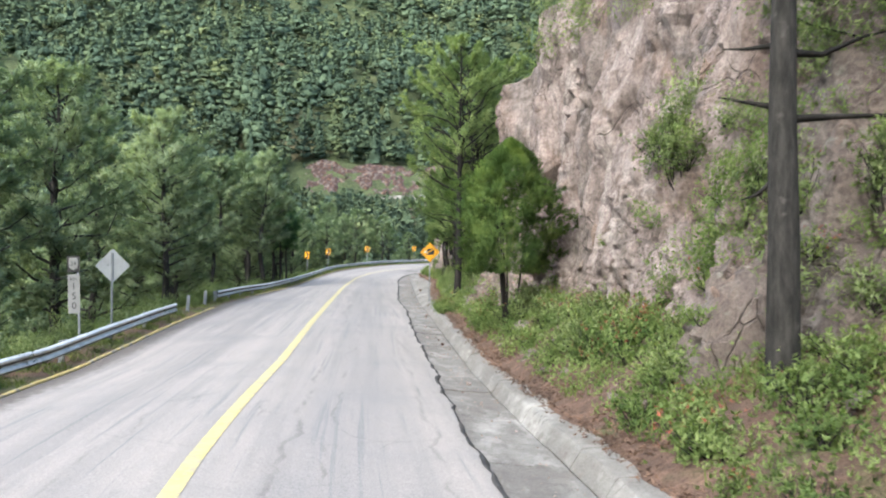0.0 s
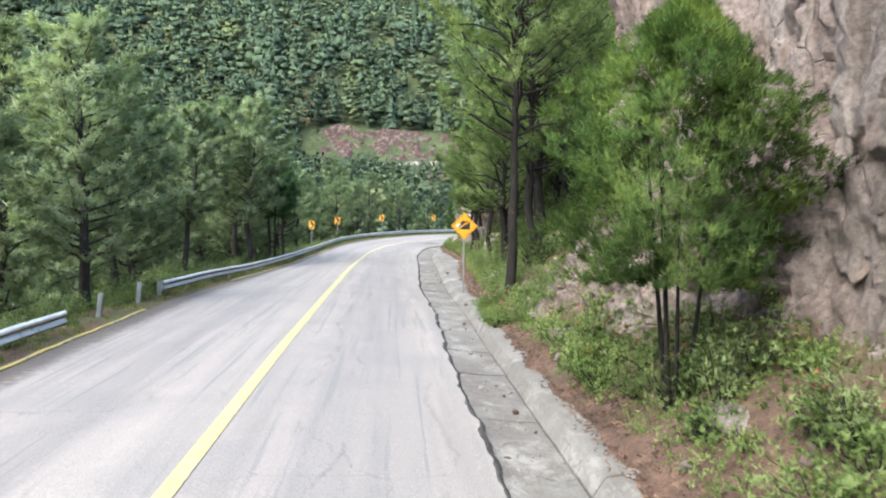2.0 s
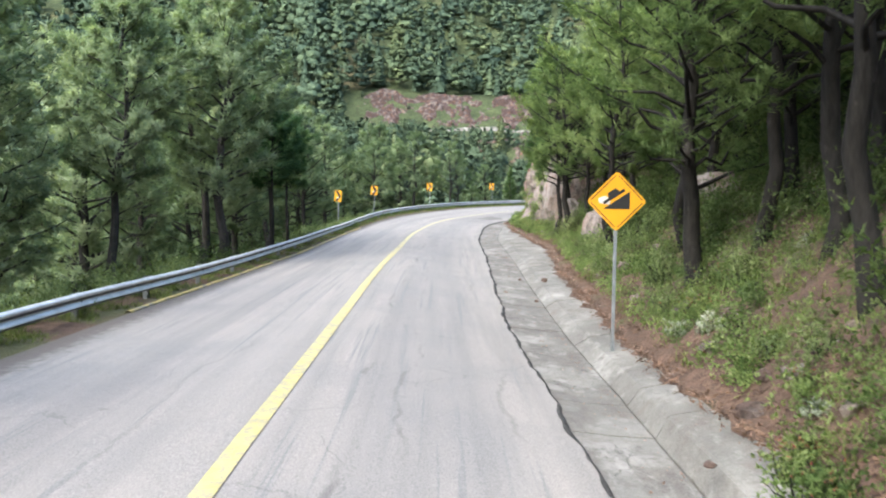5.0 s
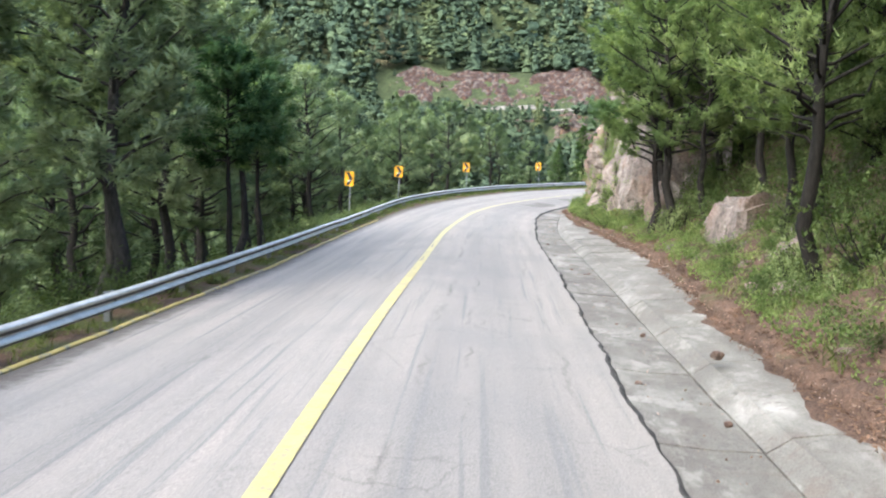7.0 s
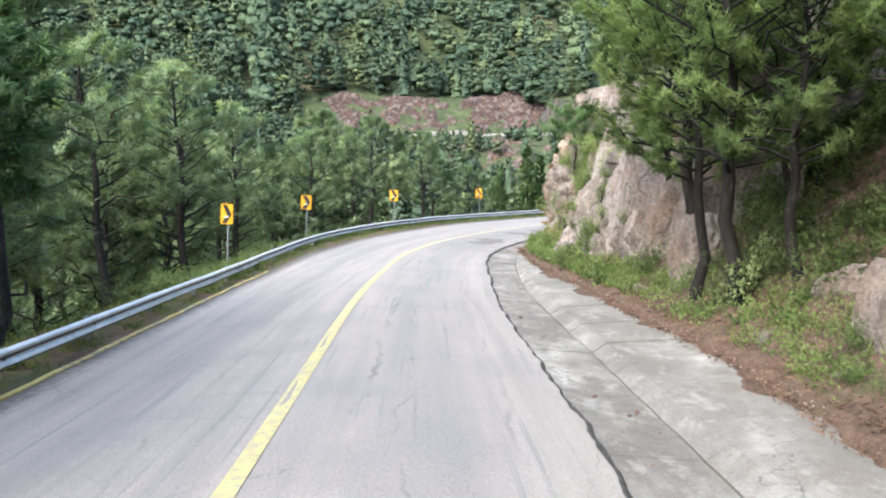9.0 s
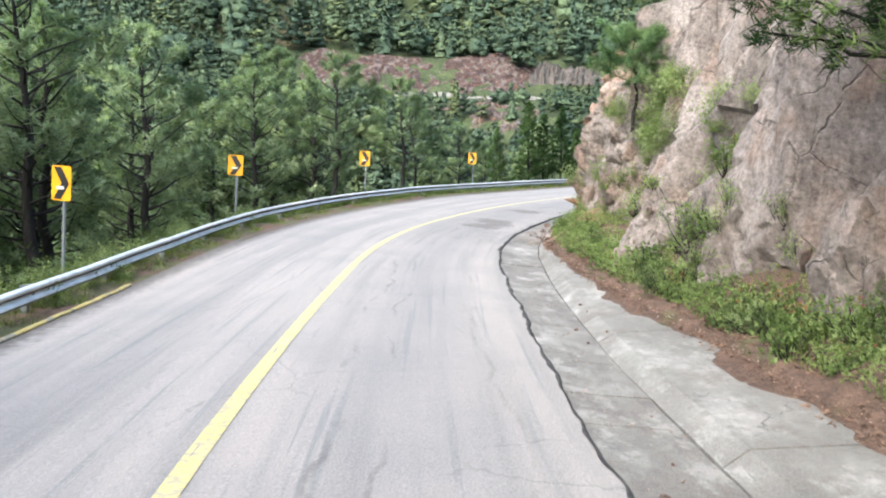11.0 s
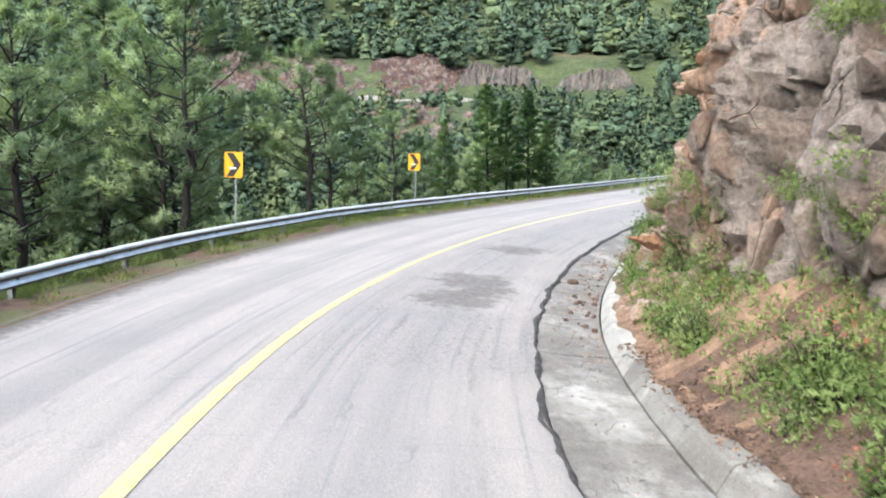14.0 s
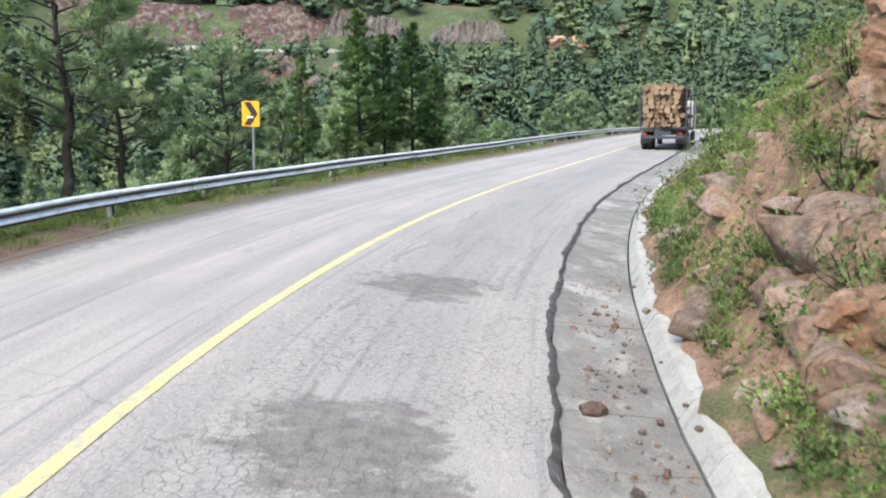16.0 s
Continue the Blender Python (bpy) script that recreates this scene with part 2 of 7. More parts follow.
def asphalt():
    n = Nodes("asphalt", 0.85, 0, 0.3)
    uv = n.coords("UV")
    w = n.world_at()
    fine, mid, big = n.noise(w, 55, 3), n.noise(w, 6, 5), n.noise(w, 0.45, 4)
    streak = n.noise(n.coords("UV", (2.4, 0.07, 1)), 1.0, 4)
    streak2 = n.noise(n.coords("UV", (7.0, 0.12, 1)), 1.0, 3)
    c = n.ramp(streak, [(0.25, (0.162, 0.153, 0.148)), (0.5, (0.211, 0.197, 0.188)), (0.75, (0.246, 0.224, 0.211))])
    c = n.mix(n.mask(streak2, 0.56, 0.68), c, (0.155, 0.152, 0.152))
    c = n.mix(n.math("MULTIPLY", n.mask(big, 0.45, 0.7), 0.4), c, (0.151, 0.149, 0.150))
    sep = n.node("SeparateXYZ", Vector=uv)
    u, s = sep.outputs[0], sep.outputs[1]
    # darker polished band down the middle of the near lane, and dirt along the far edge
    band = n.mask(n.math("ABSOLUTE", n.math("SUBTRACT", u, 1.75)), 1.1, 0.4)
    c = n.mix(n.math("MULTIPLY", band, 0.3), c, (0.128, 0.129, 0.133))
    band = n.mask(n.math("ABSOLUTE", n.math("ADD", n.math("SUBTRACT", u, -2.0), n.math("MULTIPLY", n.math("SUBTRACT", streak, 0.5), 1.0))), 0.5, 0.1)
    c = n.mix(n.math("MULTIPLY", band, 0.3), c, (0.105, 0.105, 0.108))
    dirt = n.mask(n.math("ADD", u, n.math("MULTIPLY", n.math("SUBTRACT", mid, 0.5), 0.9)), -3.55, -4.1)
    c = n.mix(n.math("MULTIPLY", dirt, 0.85), c, (0.058, 0.049, 0.043))
    # fine cracks everywhere, netted cracks in the bend
    warp = n.node("TexNoise", Vector=w, Scale=3.0, Detail=3.0).outputs[1]
    wv = n.mix(0.12, w, warp, "ADD")
    net = n.node("TexVoronoi", Vector=wv, Scale=8.5)
    net.feature = "DISTANCE_TO_EDGE"
    crack = n.mask(net.outputs[0], 0.06, 0.005)
    worn = n.math("MULTIPLY", n.math("MULTIPLY", n.mask(s, 99.0, 105.0), n.mask(n.math("ADD", u, n.math("MULTIPLY", streak, 2.0)), 0.4, 2.0)), n.mask(n.noise(w, 0.5, 4), 0.3, 0.5))
    c = n.mix(n.math("MULTIPLY", n.math("MULTIPLY", crack, worn), 0.65), c, (0.050, 0.048, 0.046))
    wide = n.node("TexVoronoi", Vector=n.mix(0.3, w, warp, "ADD"), Scale=0.42)
    wide.feature = "DISTANCE_TO_EDGE"
    long = n.math("MULTIPLY", n.mask(wide.outputs[0], 0.008, 0.001), n.mask(n.noise(w, 0.6, 2), 0.45, 0.6))
    c = n.mix(n.math("MULTIPLY", long, 0.35), c, (0.062, 0.061, 0.059))
    # dark seams that wander along the lanes
    drift = n.math("MULTIPLY", n.math("SUBTRACT", n.noise(n.coords("UV", (0.02, 0.18, 1)), 1.0, 5, 0.65), 0.5), 1.3)
    for us, wide_, much in ((0.95, 0.03, 0.6), (1.45, 0.02, 0.5), (2.75, 0.026, 0.35), (-1.2, 0.024, 0.28)):
        off = n.math("ABSOLUTE", n.math("SUBTRACT", n.math("ADD", u, drift), us))
        seam = n.math("MULTIPLY", n.mask(off, wide_ * 2.2, wide_ * 0.4), n.mask(n.noise(n.coords("UV", (1.3, 0.3, 1)), 1.0, 5, 0.7), 0.45, 0.62))
        c = n.mix(n.math("MULTIPLY", seam, much), c, (0.075, 0.071, 0.068))
    # broken dark hollows in the bend
    low, blot = None, n.noise(w, 2.2, 8, 0.74)
    for us, ss, ru, rs in ((2.0, 108.4, 0.85, 1.1), (1.85, 110.9, 0.85, 1.0), (1.76, 117.0, 0.9, 0.9), (2.3, 109.7, 0.6, 1.4)):
        du, ds = n.math("DIVIDE", n.math("SUBTRACT", u, us), ru), n.math("DIVIDE", n.math("SUBTRACT", s, ss), rs)
        r = n.math("ADD", n.math("SQRT", n.math("ADD", n.math("MULTIPLY", du, du), n.math("MULTIPLY", ds, ds))), n.math("MULTIPLY", n.math("SUBTRACT", blot, 0.5), 3.6))
        m = n.mask(r, 1.1, 0.7)
        low = m if low is None else n.math("MAXIMUM", low, m)
    c = n.mix(n.math("MULTIPLY", low, 0.62), c, n.ramp(mid, [(0.35, (0.032, 0.028, 0.025)), (0.65, (0.1, 0.088, 0.077))]))
    c = n.mix(n.mask(fine, 0.35, 0.7), n.mix(1.0, c, (0.72, 0.72, 0.72), "MULTIPLY"), n.mix(1.0, c, (1.14, 1.13, 1.12), "MULTIPLY"))
    h = n.math("SUBTRACT", fine, n.math("MULTIPLY", n.math("MULTIPLY", crack, worn), 1.5))
    return n.done(c, h, 0.008, 0.5)


def yellow_paint():
    n = Nodes("yellow_line_paint", 0.7)
    w = n.world_at()
    c = n.ramp(n.noise(w, 4.0, 4), [(0.3, (0.310, 0.267, 0.093)), (0.7, (0.384, 0.335, 0.136))])
    chips = n.mask(n.noise(w, 11, 7, 0.78), 0.47, 0.58)
    c = n.mix(n.math("MULTIPLY", chips, 0.8), c, (0.186, 0.174, 0.149))
    c = n.mix(n.math("MULTIPLY", n.mask(n.noise(w, 2.6, 6, 0.75), 0.5, 0.62), 0.55), c, (0.19, 0.18, 0.155))
    return n.done(c, n.noise(w, 55, 3), 0.006, 0.4)


def kerb_paint():
    n = Nodes("kerb_yellow", 0.8)
    w = n.world_at()
    c = n.ramp(n.noise(w, 5, 5), [(0.3, (0.248, 0.186, 0.050)), (0.7, (0.322, 0.260, 0.099))])
    worn = n.mask(n.noise(w, 2.2, 6, 0.7), 0.5, 0.62)
    c = n.mix(worn, c, n.ramp(n.noise(w, 20, 4), [(0.3, (0.081, 0.074, 0.065)), (0.7, (0.186, 0.177, 0.155))]))
    return n.done(c, n.noise(w, 25, 4), 0.01, 0.6)


def concrete(name="concrete", dirty=0.0, pale=0.0):
    n = Nodes(name, 0.85)
    w = n.world_at()
    uv_like = n.world_at((1.0, 0.5, 1.0))
    big, mid, fine = n.noise(uv_like, 0.8, 6, 0.65), n.noise(w, 4.0, 6, 0.7), n.noise(w, 45, 3)
    tone = n.node("ObjectInfo").outputs["Random"]
    c = n.ramp(big, [(0.37, (0.07, 0.065, 0.057)), (0.47, (0.12, 0.115, 0.104)), (0.55, (0.175, 0.169, 0.155)), (0.65, (0.3, 0.293, 0.275))])
    c = n.mix(n.math("MULTIPLY", tone, 0.45), c, (0.105, 0.099, 0.089))
    c = n.mix(n.math("MULTIPLY", n.mask(mid, 0.52, 0.66), 0.8), c, (0.081, 0.069, 0.059))
    c = n.mix(n.math("MULTIPLY", n.mask(n.noise(w, 1.3, 6, 0.72), 0.54, 0.68), 0.7), c, (0.087, 0.062, 0.047))
    if pale:
        c = n.mix(n.math("MULTIPLY", n.mask(n.noise(w, 2.2, 6, 0.7), 0.7, 0.48), pale), c, (0.27, 0.264, 0.247))
    if dirty:
        silt = n.ramp(mid, [(0.35, (0.037, 0.031, 0.026)), (0.65, (0.095, 0.084, 0.074))])
        c = n.mix(n.math("MULTIPLY", n.mask(n.noise(uv_like, 1.1, 6, 0.7), 0.42, 0.55), dirty), c, silt)
    c = n.mix(n.math("MULTIPLY", n.mask(n.noise(uv_like, 1.9, 7, 0.75), 0.53, 0.64), 0.42), c, (0.31, 0.302, 0.284))
    c = n.mix(n.math("MULTIPLY", n.mask(n.noise(uv_like, 2.7, 7, 0.78), 0.57, 0.66), 0.55), c, (0.062, 0.046, 0.037))
    warp = n.node("TexNoise", Vector=w, Scale=2.0, Detail=3.0).outputs[1]
    net = n.node("TexVoronoi", Vector=n.mix(0.9, w, warp, "ADD"), Scale=0.5)
    net.feature = "DISTANCE_TO_EDGE"
    crack = n.math("MULTIPLY", n.mask(net.outputs[0], 0.008, 0.001), n.mask(big, 0.5, 0.56))
    c = n.mix(n.math("MULTIPLY", crack, 0.6), c, (0.037, 0.034, 0.031))
    c = n.mix(0.25, c, n.ramp(fine, [(0.35, (0.062, 0.059, 0.055)), (0.65, (0.236, 0.229, 0.217))]))
    return n.done(c, n.math("SUBTRACT", n.math("ADD", n.math("MULTIPLY", fine, 0.4), mid), crack), 0.025, 0.7)


def soil(name="soil", green=0.35, tones=((0.034, 0.02, 0.015), (0.077, 0.045, 0.031), (0.161, 0.099, 0.068))):
    n = Nodes(name, 0.95, 0, 0.2)
    w = n.world_at()
    big, mid, fine = n.noise(w, 0.5, 5), n.noise(w, 3.5, 6, 0.7), n.noise(w, 28, 4)
    c = n.ramp(mid, [(0.3, tones[0]), (0.5, tones[1]), (0.7, tones[2])])
    c = n.mix(n.mask(big, 0.62 - green * 0.45, 0.72 - green * 0.3), c, n.ramp(mid, [(0.3, (0.031, 0.043, 0.012)), (0.7, (0.074, 0.093, 0.031))]))
    c = n.mix(0.35, c, n.ramp(fine, [(0.35, (0.028, 0.022, 0.017)), (0.65, (0.149, 0.108, 0.084))]))
    return n.done(c, n.math("ADD", mid, n.math("MULTIPLY", fine, 0.5)), 0.08, 0.8)


def rock(name, stops, lichen=0.35, warm=0.3, pick=0.0, pale=0.6):
    """Broken rock: mineral tones, seeping stains, rust, lichen, cracks and a crumbly grain."""
    n = Nodes(name, 0.9, 0, 0.25)
    w = n.world_at()
    warp = n.node("TexNoise", Vector=w, Scale=1.1, Detail=4.0).outputs[1]
    wv = n.mix(0.55, w, warp, "ADD")
    tall = n.node("Mapping", Vector=wv, Scale=(1, 1, 0.45)).outputs[0]
    drip = n.noise(n.node("Mapping", Vector=wv, Scale=(1, 1, 0.14)).outputs[0], 1.5, 5, 0.6)
    big, mid, fine = n.noise(tall, 0.55, 5), n.noise(tall, 2.4, 8, 0.74), n.noise(w, 11, 7, 0.75)
    c = n.ramp(mid, stops)
    c = n.mix(n.math("MULTIPLY", n.mask(big, 0.5, 0.6), 0.55), c, n.ramp(mid, [(0.3, (0.081, 0.071, 0.067)), (0.7, (0.167, 0.152, 0.146))]))
    c = n.mix(n.math("MULTIPLY", n.mask(drip, 0.53, 0.62), pale), c, (0.347, 0.310, 0.294))
    c = n.mix(n.math("MULTIPLY", n.mask(drip, 0.45, 0.37), 0.35), c, (0.087, 0.071, 0.065))
    c = n.mix(n.math("MULTIPLY", n.mask(n.noise(wv, 0.7, 5), 0.5, 0.64), warm), c, (0.236, 0.118, 0.062))
    if pick:
        tone = n.node("ObjectInfo").outputs["Random"]
        c = n.mix(pick, c, n.ramp(tone, [(0.0, (0.062, 0.048, 0.042)), (0.35, (0.124, 0.102, 0.093)), (0.6, (0.223, 0.149, 0.112)), (0.8, (0.260, 0.223, 0.205)), (1.0, (0.105, 0.084, 0.074))]))
    spots = n.mask(n.noise(wv, 4.5, 6, 0.7), 0.57, 0.66)
    c = n.mix(n.math("MULTIPLY", spots, lichen), c, (0.273, 0.285, 0.248))
    net = n.node("TexVoronoi", Vector=n.mix(0.3, n.node("Mapping", Vector=w, Scale=(1, 1, 0.6)).outputs[0], warp, "ADD"), Scale=0.95)
    net.feature = "DISTANCE_TO_EDGE"
    crack = n.math("MULTIPLY", n.mask(net.outputs[0], 0.014, 0.002), n.mask(n.noise(w, 0.9, 3), 0.46, 0.58))
    c = n.mix(n.math("MULTIPLY", crack, 0.35), c, (0.037, 0.030, 0.027))
    c = n.mix(0.7, c, n.mix(1.0, c, n.ramp(fine, [(0.34, (0.42, 0.39, 0.38)), (0.5, (1.0, 1.0, 1.0)), (0.64, (1.5, 1.47, 1.45))]), "MULTIPLY"))
    h = n.math("SUBTRACT", n.math("ADD", mid, n.math("MULTIPLY", fine, 0.55)), n.math("MULTIPLY", crack, 0.5))
    return n.done(c, h, 0.16, 1.0)


def bark(name, a, b):
    n = Nodes(name, 0.95, 0, 0.15)
    v = n.coords("Object", (1, 1, 0.22))
    f = n.noise(v, 14, 5, 0.7)
    c = n.ramp(f, [(0.35, a), (0.65, b)])
    c = n.mix(n.mask(n.noise(n.world_at(), 3, 4), 0.62, 0.72), c, tuple(x * 1.7 for x in b))
    return n.done(c, f, 0.03, 0.9)


def leaf(name, dark, mid, light, scale=1.2, shine=0.55, by_tree=False):
    """Foliage: tone by tree, by clump and by blade, with some light let through."""
    n = Nodes(name, shine, 0, 0.25)
    info = n.node("ObjectInfo").outputs["Random"]
    if by_tree:
        tone = n.node("Attribute")
        tone.attribute_name = "tone"
        info = tone.outputs["Fac"]
    isl = n.node("NewGeometry").outputs["Random Per Island"]
    w = n.world_at()
    f = n.math("ADD", n.math("MULTIPLY", n.noise(w, scale, 4), 0.3 if by_tree else 0.66), n.math("ADD", n.math("MULTIPLY", isl, 0.05 if by_tree else 0.16), n.math("MULTIPLY", info, 0.6 if by_tree else 0.18)))
    c = n.ramp(f, [(0.34, dark), (0.5, mid), (0.66, light)])
    if by_tree:
        spray = n.noise(w, 2.8, 5, 0.7)
        c = n.mix(n.mask(spray, 0.4, 0.62), n.mix(1.0, c, (0.72, 0.73, 0.75), "MULTIPLY"), n.mix(1.0, c, (1.15, 1.15, 1.12), "MULTIPLY"))
    d = n.node("BsdfDiffuse")
    t = n.node("BsdfTranslucent")
    n.t.links.new(c, d.inputs[0])
    n.t.links.new(n.mix(1.0, c, (1.15, 1.2, 0.7), "MULTIPLY"), t.inputs[0])
    mx = n.node("MixShader")
    mx.inputs[0].default_value = 0.45
    n.t.links.new(d.outputs[0], mx.inputs[1])
    n.t.links.new(t.outputs[0], mx.inputs[2])
    n.t.links.new(mx.outputs[0], n.t.nodes["Material Output"].inputs[0])
    return n.m


def far_leaf():
    """Massed far crowns: blue-green pines, darker firs and some yellow-green broadleaf trees, mottled by sprays and gaps."""
    n = Nodes("far_forest_foliage", 0.7, 0, 0.2)
    tone = n.node("Attribute")
    tone.attribute_name = "tone"
    w = n.world_at()
    f = n.math("ADD", n.math("MULTIPLY", tone.outputs["Fac"], 0.8), n.math("MULTIPLY", n.noise(w, 0.03, 4), 0.3))
    c = n.ramp(f, [(0.12, (0.044, 0.068, 0.05)), (0.5, (0.063, 0.092, 0.062)), (0.82, (0.078, 0.108, 0.064)), (0.95, (0.094, 0.118, 0.06)), (1.05, (0.12, 0.137, 0.066))])
    spray, tuft = n.noise(w, 1.1, 7, 0.78), n.noise(w, 0.35, 3)
    c = n.mix(n.mask(spray, 0.38, 0.62), n.mix(1.0, c, (0.78, 0.8, 0.83), "MULTIPLY"), n.mix(1.0, c, (1.2, 1.18, 1.12), "MULTIPLY"))
    b = n.node("Bump", Height=n.math("ADD", spray, tuft), Distance=1.4, Strength=0.45)
    d = n.node("BsdfDiffuse", Color=c, Normal=b.outputs[0])
    n.t.links.new(d.outputs[0], n.t.nodes["Material Output"].inputs[0])
    return n.m


def hill_ground():
    n = Nodes("hillside_ground", 0.95, 0, 0.2)
    w = n.world_at()
    big, mid = n.noise(w, 0.02, 5), n.noise(w, 0.16, 6, 0.65)
    c = n.ramp(mid, [(0.3, (0.024, 0.034, 0.017)), (0.55, (0.046, 0.06, 0.028)), (0.75, (0.074, 0.086, 0.038))])
    c = n.mix(n.math("MULTIPLY", n.mask(big, 0.55, 0.68), 0.5), c, (0.093, 0.068, 0.043))
    fine = n.noise(w, 0.9, 6, 0.72)
    c = n.mix(0.75, c, n.mix(1.0, c, n.ramp(fine, [(0.35, (0.4, 0.45, 0.42)), (0.5, (0.95, 0.97, 0.9)), (0.68, (1.5, 1.4, 1.25))]), "MULTIPLY"))
    return n.done(c, n.math("ADD", mid, fine), 0.8, 0.8)


M_ASPHALT, M_YELLOW, M_CONCRETE, M_GUTTER = asphalt(), yellow_paint(), concrete("concrete", 0.4), concrete("silted_concrete", 0.88)
M_WASH = soil("washed_red_soil", 0.05, ((0.03, 0.017, 0.013), (0.07, 0.038, 0.027), (0.13, 0.08, 0.06)))
M_LIP = concrete("new_pale_concrete", 0.0, 0.75)
M_SOIL, M_ORANGE, M_VERGE, M_HILL = soil("forest_soil", 0.14, ((0.034, 0.02, 0.015), (0.08, 0.046, 0.033), (0.165, 0.1, 0.072))), soil("orange_earth", 0.2, ((0.08, 0.047, 0.032), (0.2, 0.12, 0.078), (0.34, 0.22, 0.15))), soil("verge_earth", 0.42), hill_ground()
M_ROCK = rock("pink_rock", [(0.28, (0.096, 0.08, 0.074)), (0.48, (0.188, 0.159, 0.147)), (0.7, (0.29, 0.254, 0.238))], 0.22, 0.22, 0.0, 0.5)
M_ROCK_PALE = rock("pale_pink_rock", [(0.28, (0.108, 0.087, 0.081)), (0.48, (0.225, 0.185, 0.174)), (0.7, (0.35, 0.3, 0.286))], 0.12, 0.16, 0.0, 0.55)
M_ROCK_WARM = rock("rusty_rock", [(0.28, (0.115, 0.07, 0.052)), (0.48, (0.26, 0.167, 0.12)), (0.7, (0.41, 0.295, 0.23))], 0.3, 0.75)
M_BLOCK_RUST = rock("rusty_broken_rock", [(0.28, (0.115, 0.074, 0.056)), (0.48, (0.26, 0.17, 0.125)), (0.7, (0.41, 0.3, 0.235))], 0.3, 0.6, 0.25)
M_BLOCK = rock("broken_rock", [(0.28, (0.085, 0.068, 0.061)), (0.48, (0.19, 0.155, 0.14)), (0.7, (0.32, 0.272, 0.248))], 0.4, 0.3, 0.5)
M_RED = rock("red_cut", [(0.28, (0.019, 0.011, 0.0105)), (0.5, (0.035, 0.0205, 0.0185)), (0.72, (0.053, 0.033, 0.029))], 0.0, 0.22, 0.0, 0.05)
M_SPOIL = rock("brown_spoil", [(0.28, (0.022, 0.017, 0.014)), (0.5, (0.047, 0.035, 0.029)), (0.72, (0.078, 0.062, 0.052))], 0.05, 0.3, 0.0, 0.1)
M_GREY = rock("grey_rock", [(0.28, (0.026, 0.024, 0.023)), (0.48, (0.056, 0.052, 0.05)), (0.7, (0.098, 0.092, 0.087))], 0.1, 0.15, 0.0, 0.1)
M_STONE = rock("reddish_stone", [(0.28, (0.05, 0.032, 0.026)), (0.48, (0.11, 0.072, 0.06)), (0.7, (0.19, 0.135, 0.115))], 0.1, 0.3)
M_TAR = plain("tar_edge", (0.034, 0.032, 0.031), 0.9, 0, 45, 0.48, 0.03)
M_STEEL = plain("galvanised_steel", (0.56, 0.56, 0.54), 0.42, 0.45, 22, 0.14)
# darker steel tone that stands for shade on the rail
M_STEEL_SHADE = plain("road_grime_on_steel", (0.115, 0.115, 0.112), 0.7, 0.3, 9, 0.35)
M_POST = plain("dull_steel", (0.186, 0.205, 0.223), 0.6, 0.4, 25, 0.15)
M_SIGN = plain("sign_yellow", (0.52, 0.25, 0.007), 0.45, 0, 12, 0.05, 0.0005)
M_BLACK = plain("sign_black", (0.009, 0.009, 0.010), 0.5, 0, 12, 0.1, 0.0005)
M_WHITE = plain("sign_white", (0.446, 0.453, 0.446), 0.5, 0, 12, 0.06, 0.0005)
M_ALU = plain("bare_aluminium", (0.310, 0.329, 0.341), 0.5, 0.5, 9, 0.1, 0.0005)
M_KERB = kerb_paint()
M_BARK = bark("pine_bark", (0.013, 0.0125, 0.012), (0.038, 0.036, 0.034))
M_BARK2 = bark("dark_bark", (0.0075, 0.007, 0.0065), (0.022, 0.02, 0.0185))
M_PINE = leaf("pine_needles", (0.102, 0.148, 0.094), (0.182, 0.238, 0.15), (0.262, 0.318, 0.208), 0.7)
M_PINE_D = leaf("grey_pine_needles", (0.07, 0.11, 0.065), (0.16, 0.216, 0.132), (0.27, 0.335, 0.208), 0.7)
M_PINE_Y = leaf("yellow_pine_needles", (0.056, 0.09, 0.038), (0.132, 0.188, 0.08), (0.235, 0.295, 0.13), 0.8)
M_CYPRESS = leaf("cypress_foliage", (0.024, 0.046, 0.018), (0.068, 0.113, 0.039), (0.16, 0.212, 0.068), 1.6)
M_DARK = leaf("dark_cedar_foliage", (0.022, 0.049, 0.025), (0.066, 0.124, 0.061), (0.166, 0.246, 0.124), 1.0)
M_FIR = leaf("fir_foliage", (0.016, 0.037, 0.016), (0.044, 0.08, 0.032), (0.086, 0.138, 0.054), 1.0)
M_FAR = far_leaf()
M_HERB = leaf("herb_leaves", (0.052, 0.087, 0.032), (0.135, 0.19, 0.07), (0.232, 0.284, 0.125), 1.6)
M_SAGE = leaf("grey_green_leaves", (0.062, 0.09, 0.04), (0.147, 0.19, 0.087), (0.258, 0.31, 0.162), 1.6)
M_SILVER = leaf("silver_leaves", (0.13, 0.15, 0.12), (0.26, 0.29, 0.24), (0.4, 0.43, 0.37), 2.0)
M_SCRUB = leaf("scrub_leaves", (0.018, 0.034, 0.013), (0.05, 0.078, 0.03), (0.11, 0.145, 0.058), 1.6)
M_GRASS = leaf("grass_blades", (0.034, 0.050, 0.015), (0.081, 0.105, 0.034), (0.155, 0.174, 0.074), 1.2)
M_PLATE = plain("dusty_white_plate", (0.169, 0.174, 0.174), 0.6, 0, 12, 0.12, 0.0005)
M_FLOWER = plain("red_flowers", (0.223, 0.062, 0.031), 0.8)
M_LITTER = plain("brown_litter", (0.124, 0.074, 0.050), 0.9, 0, 8, 0.4)

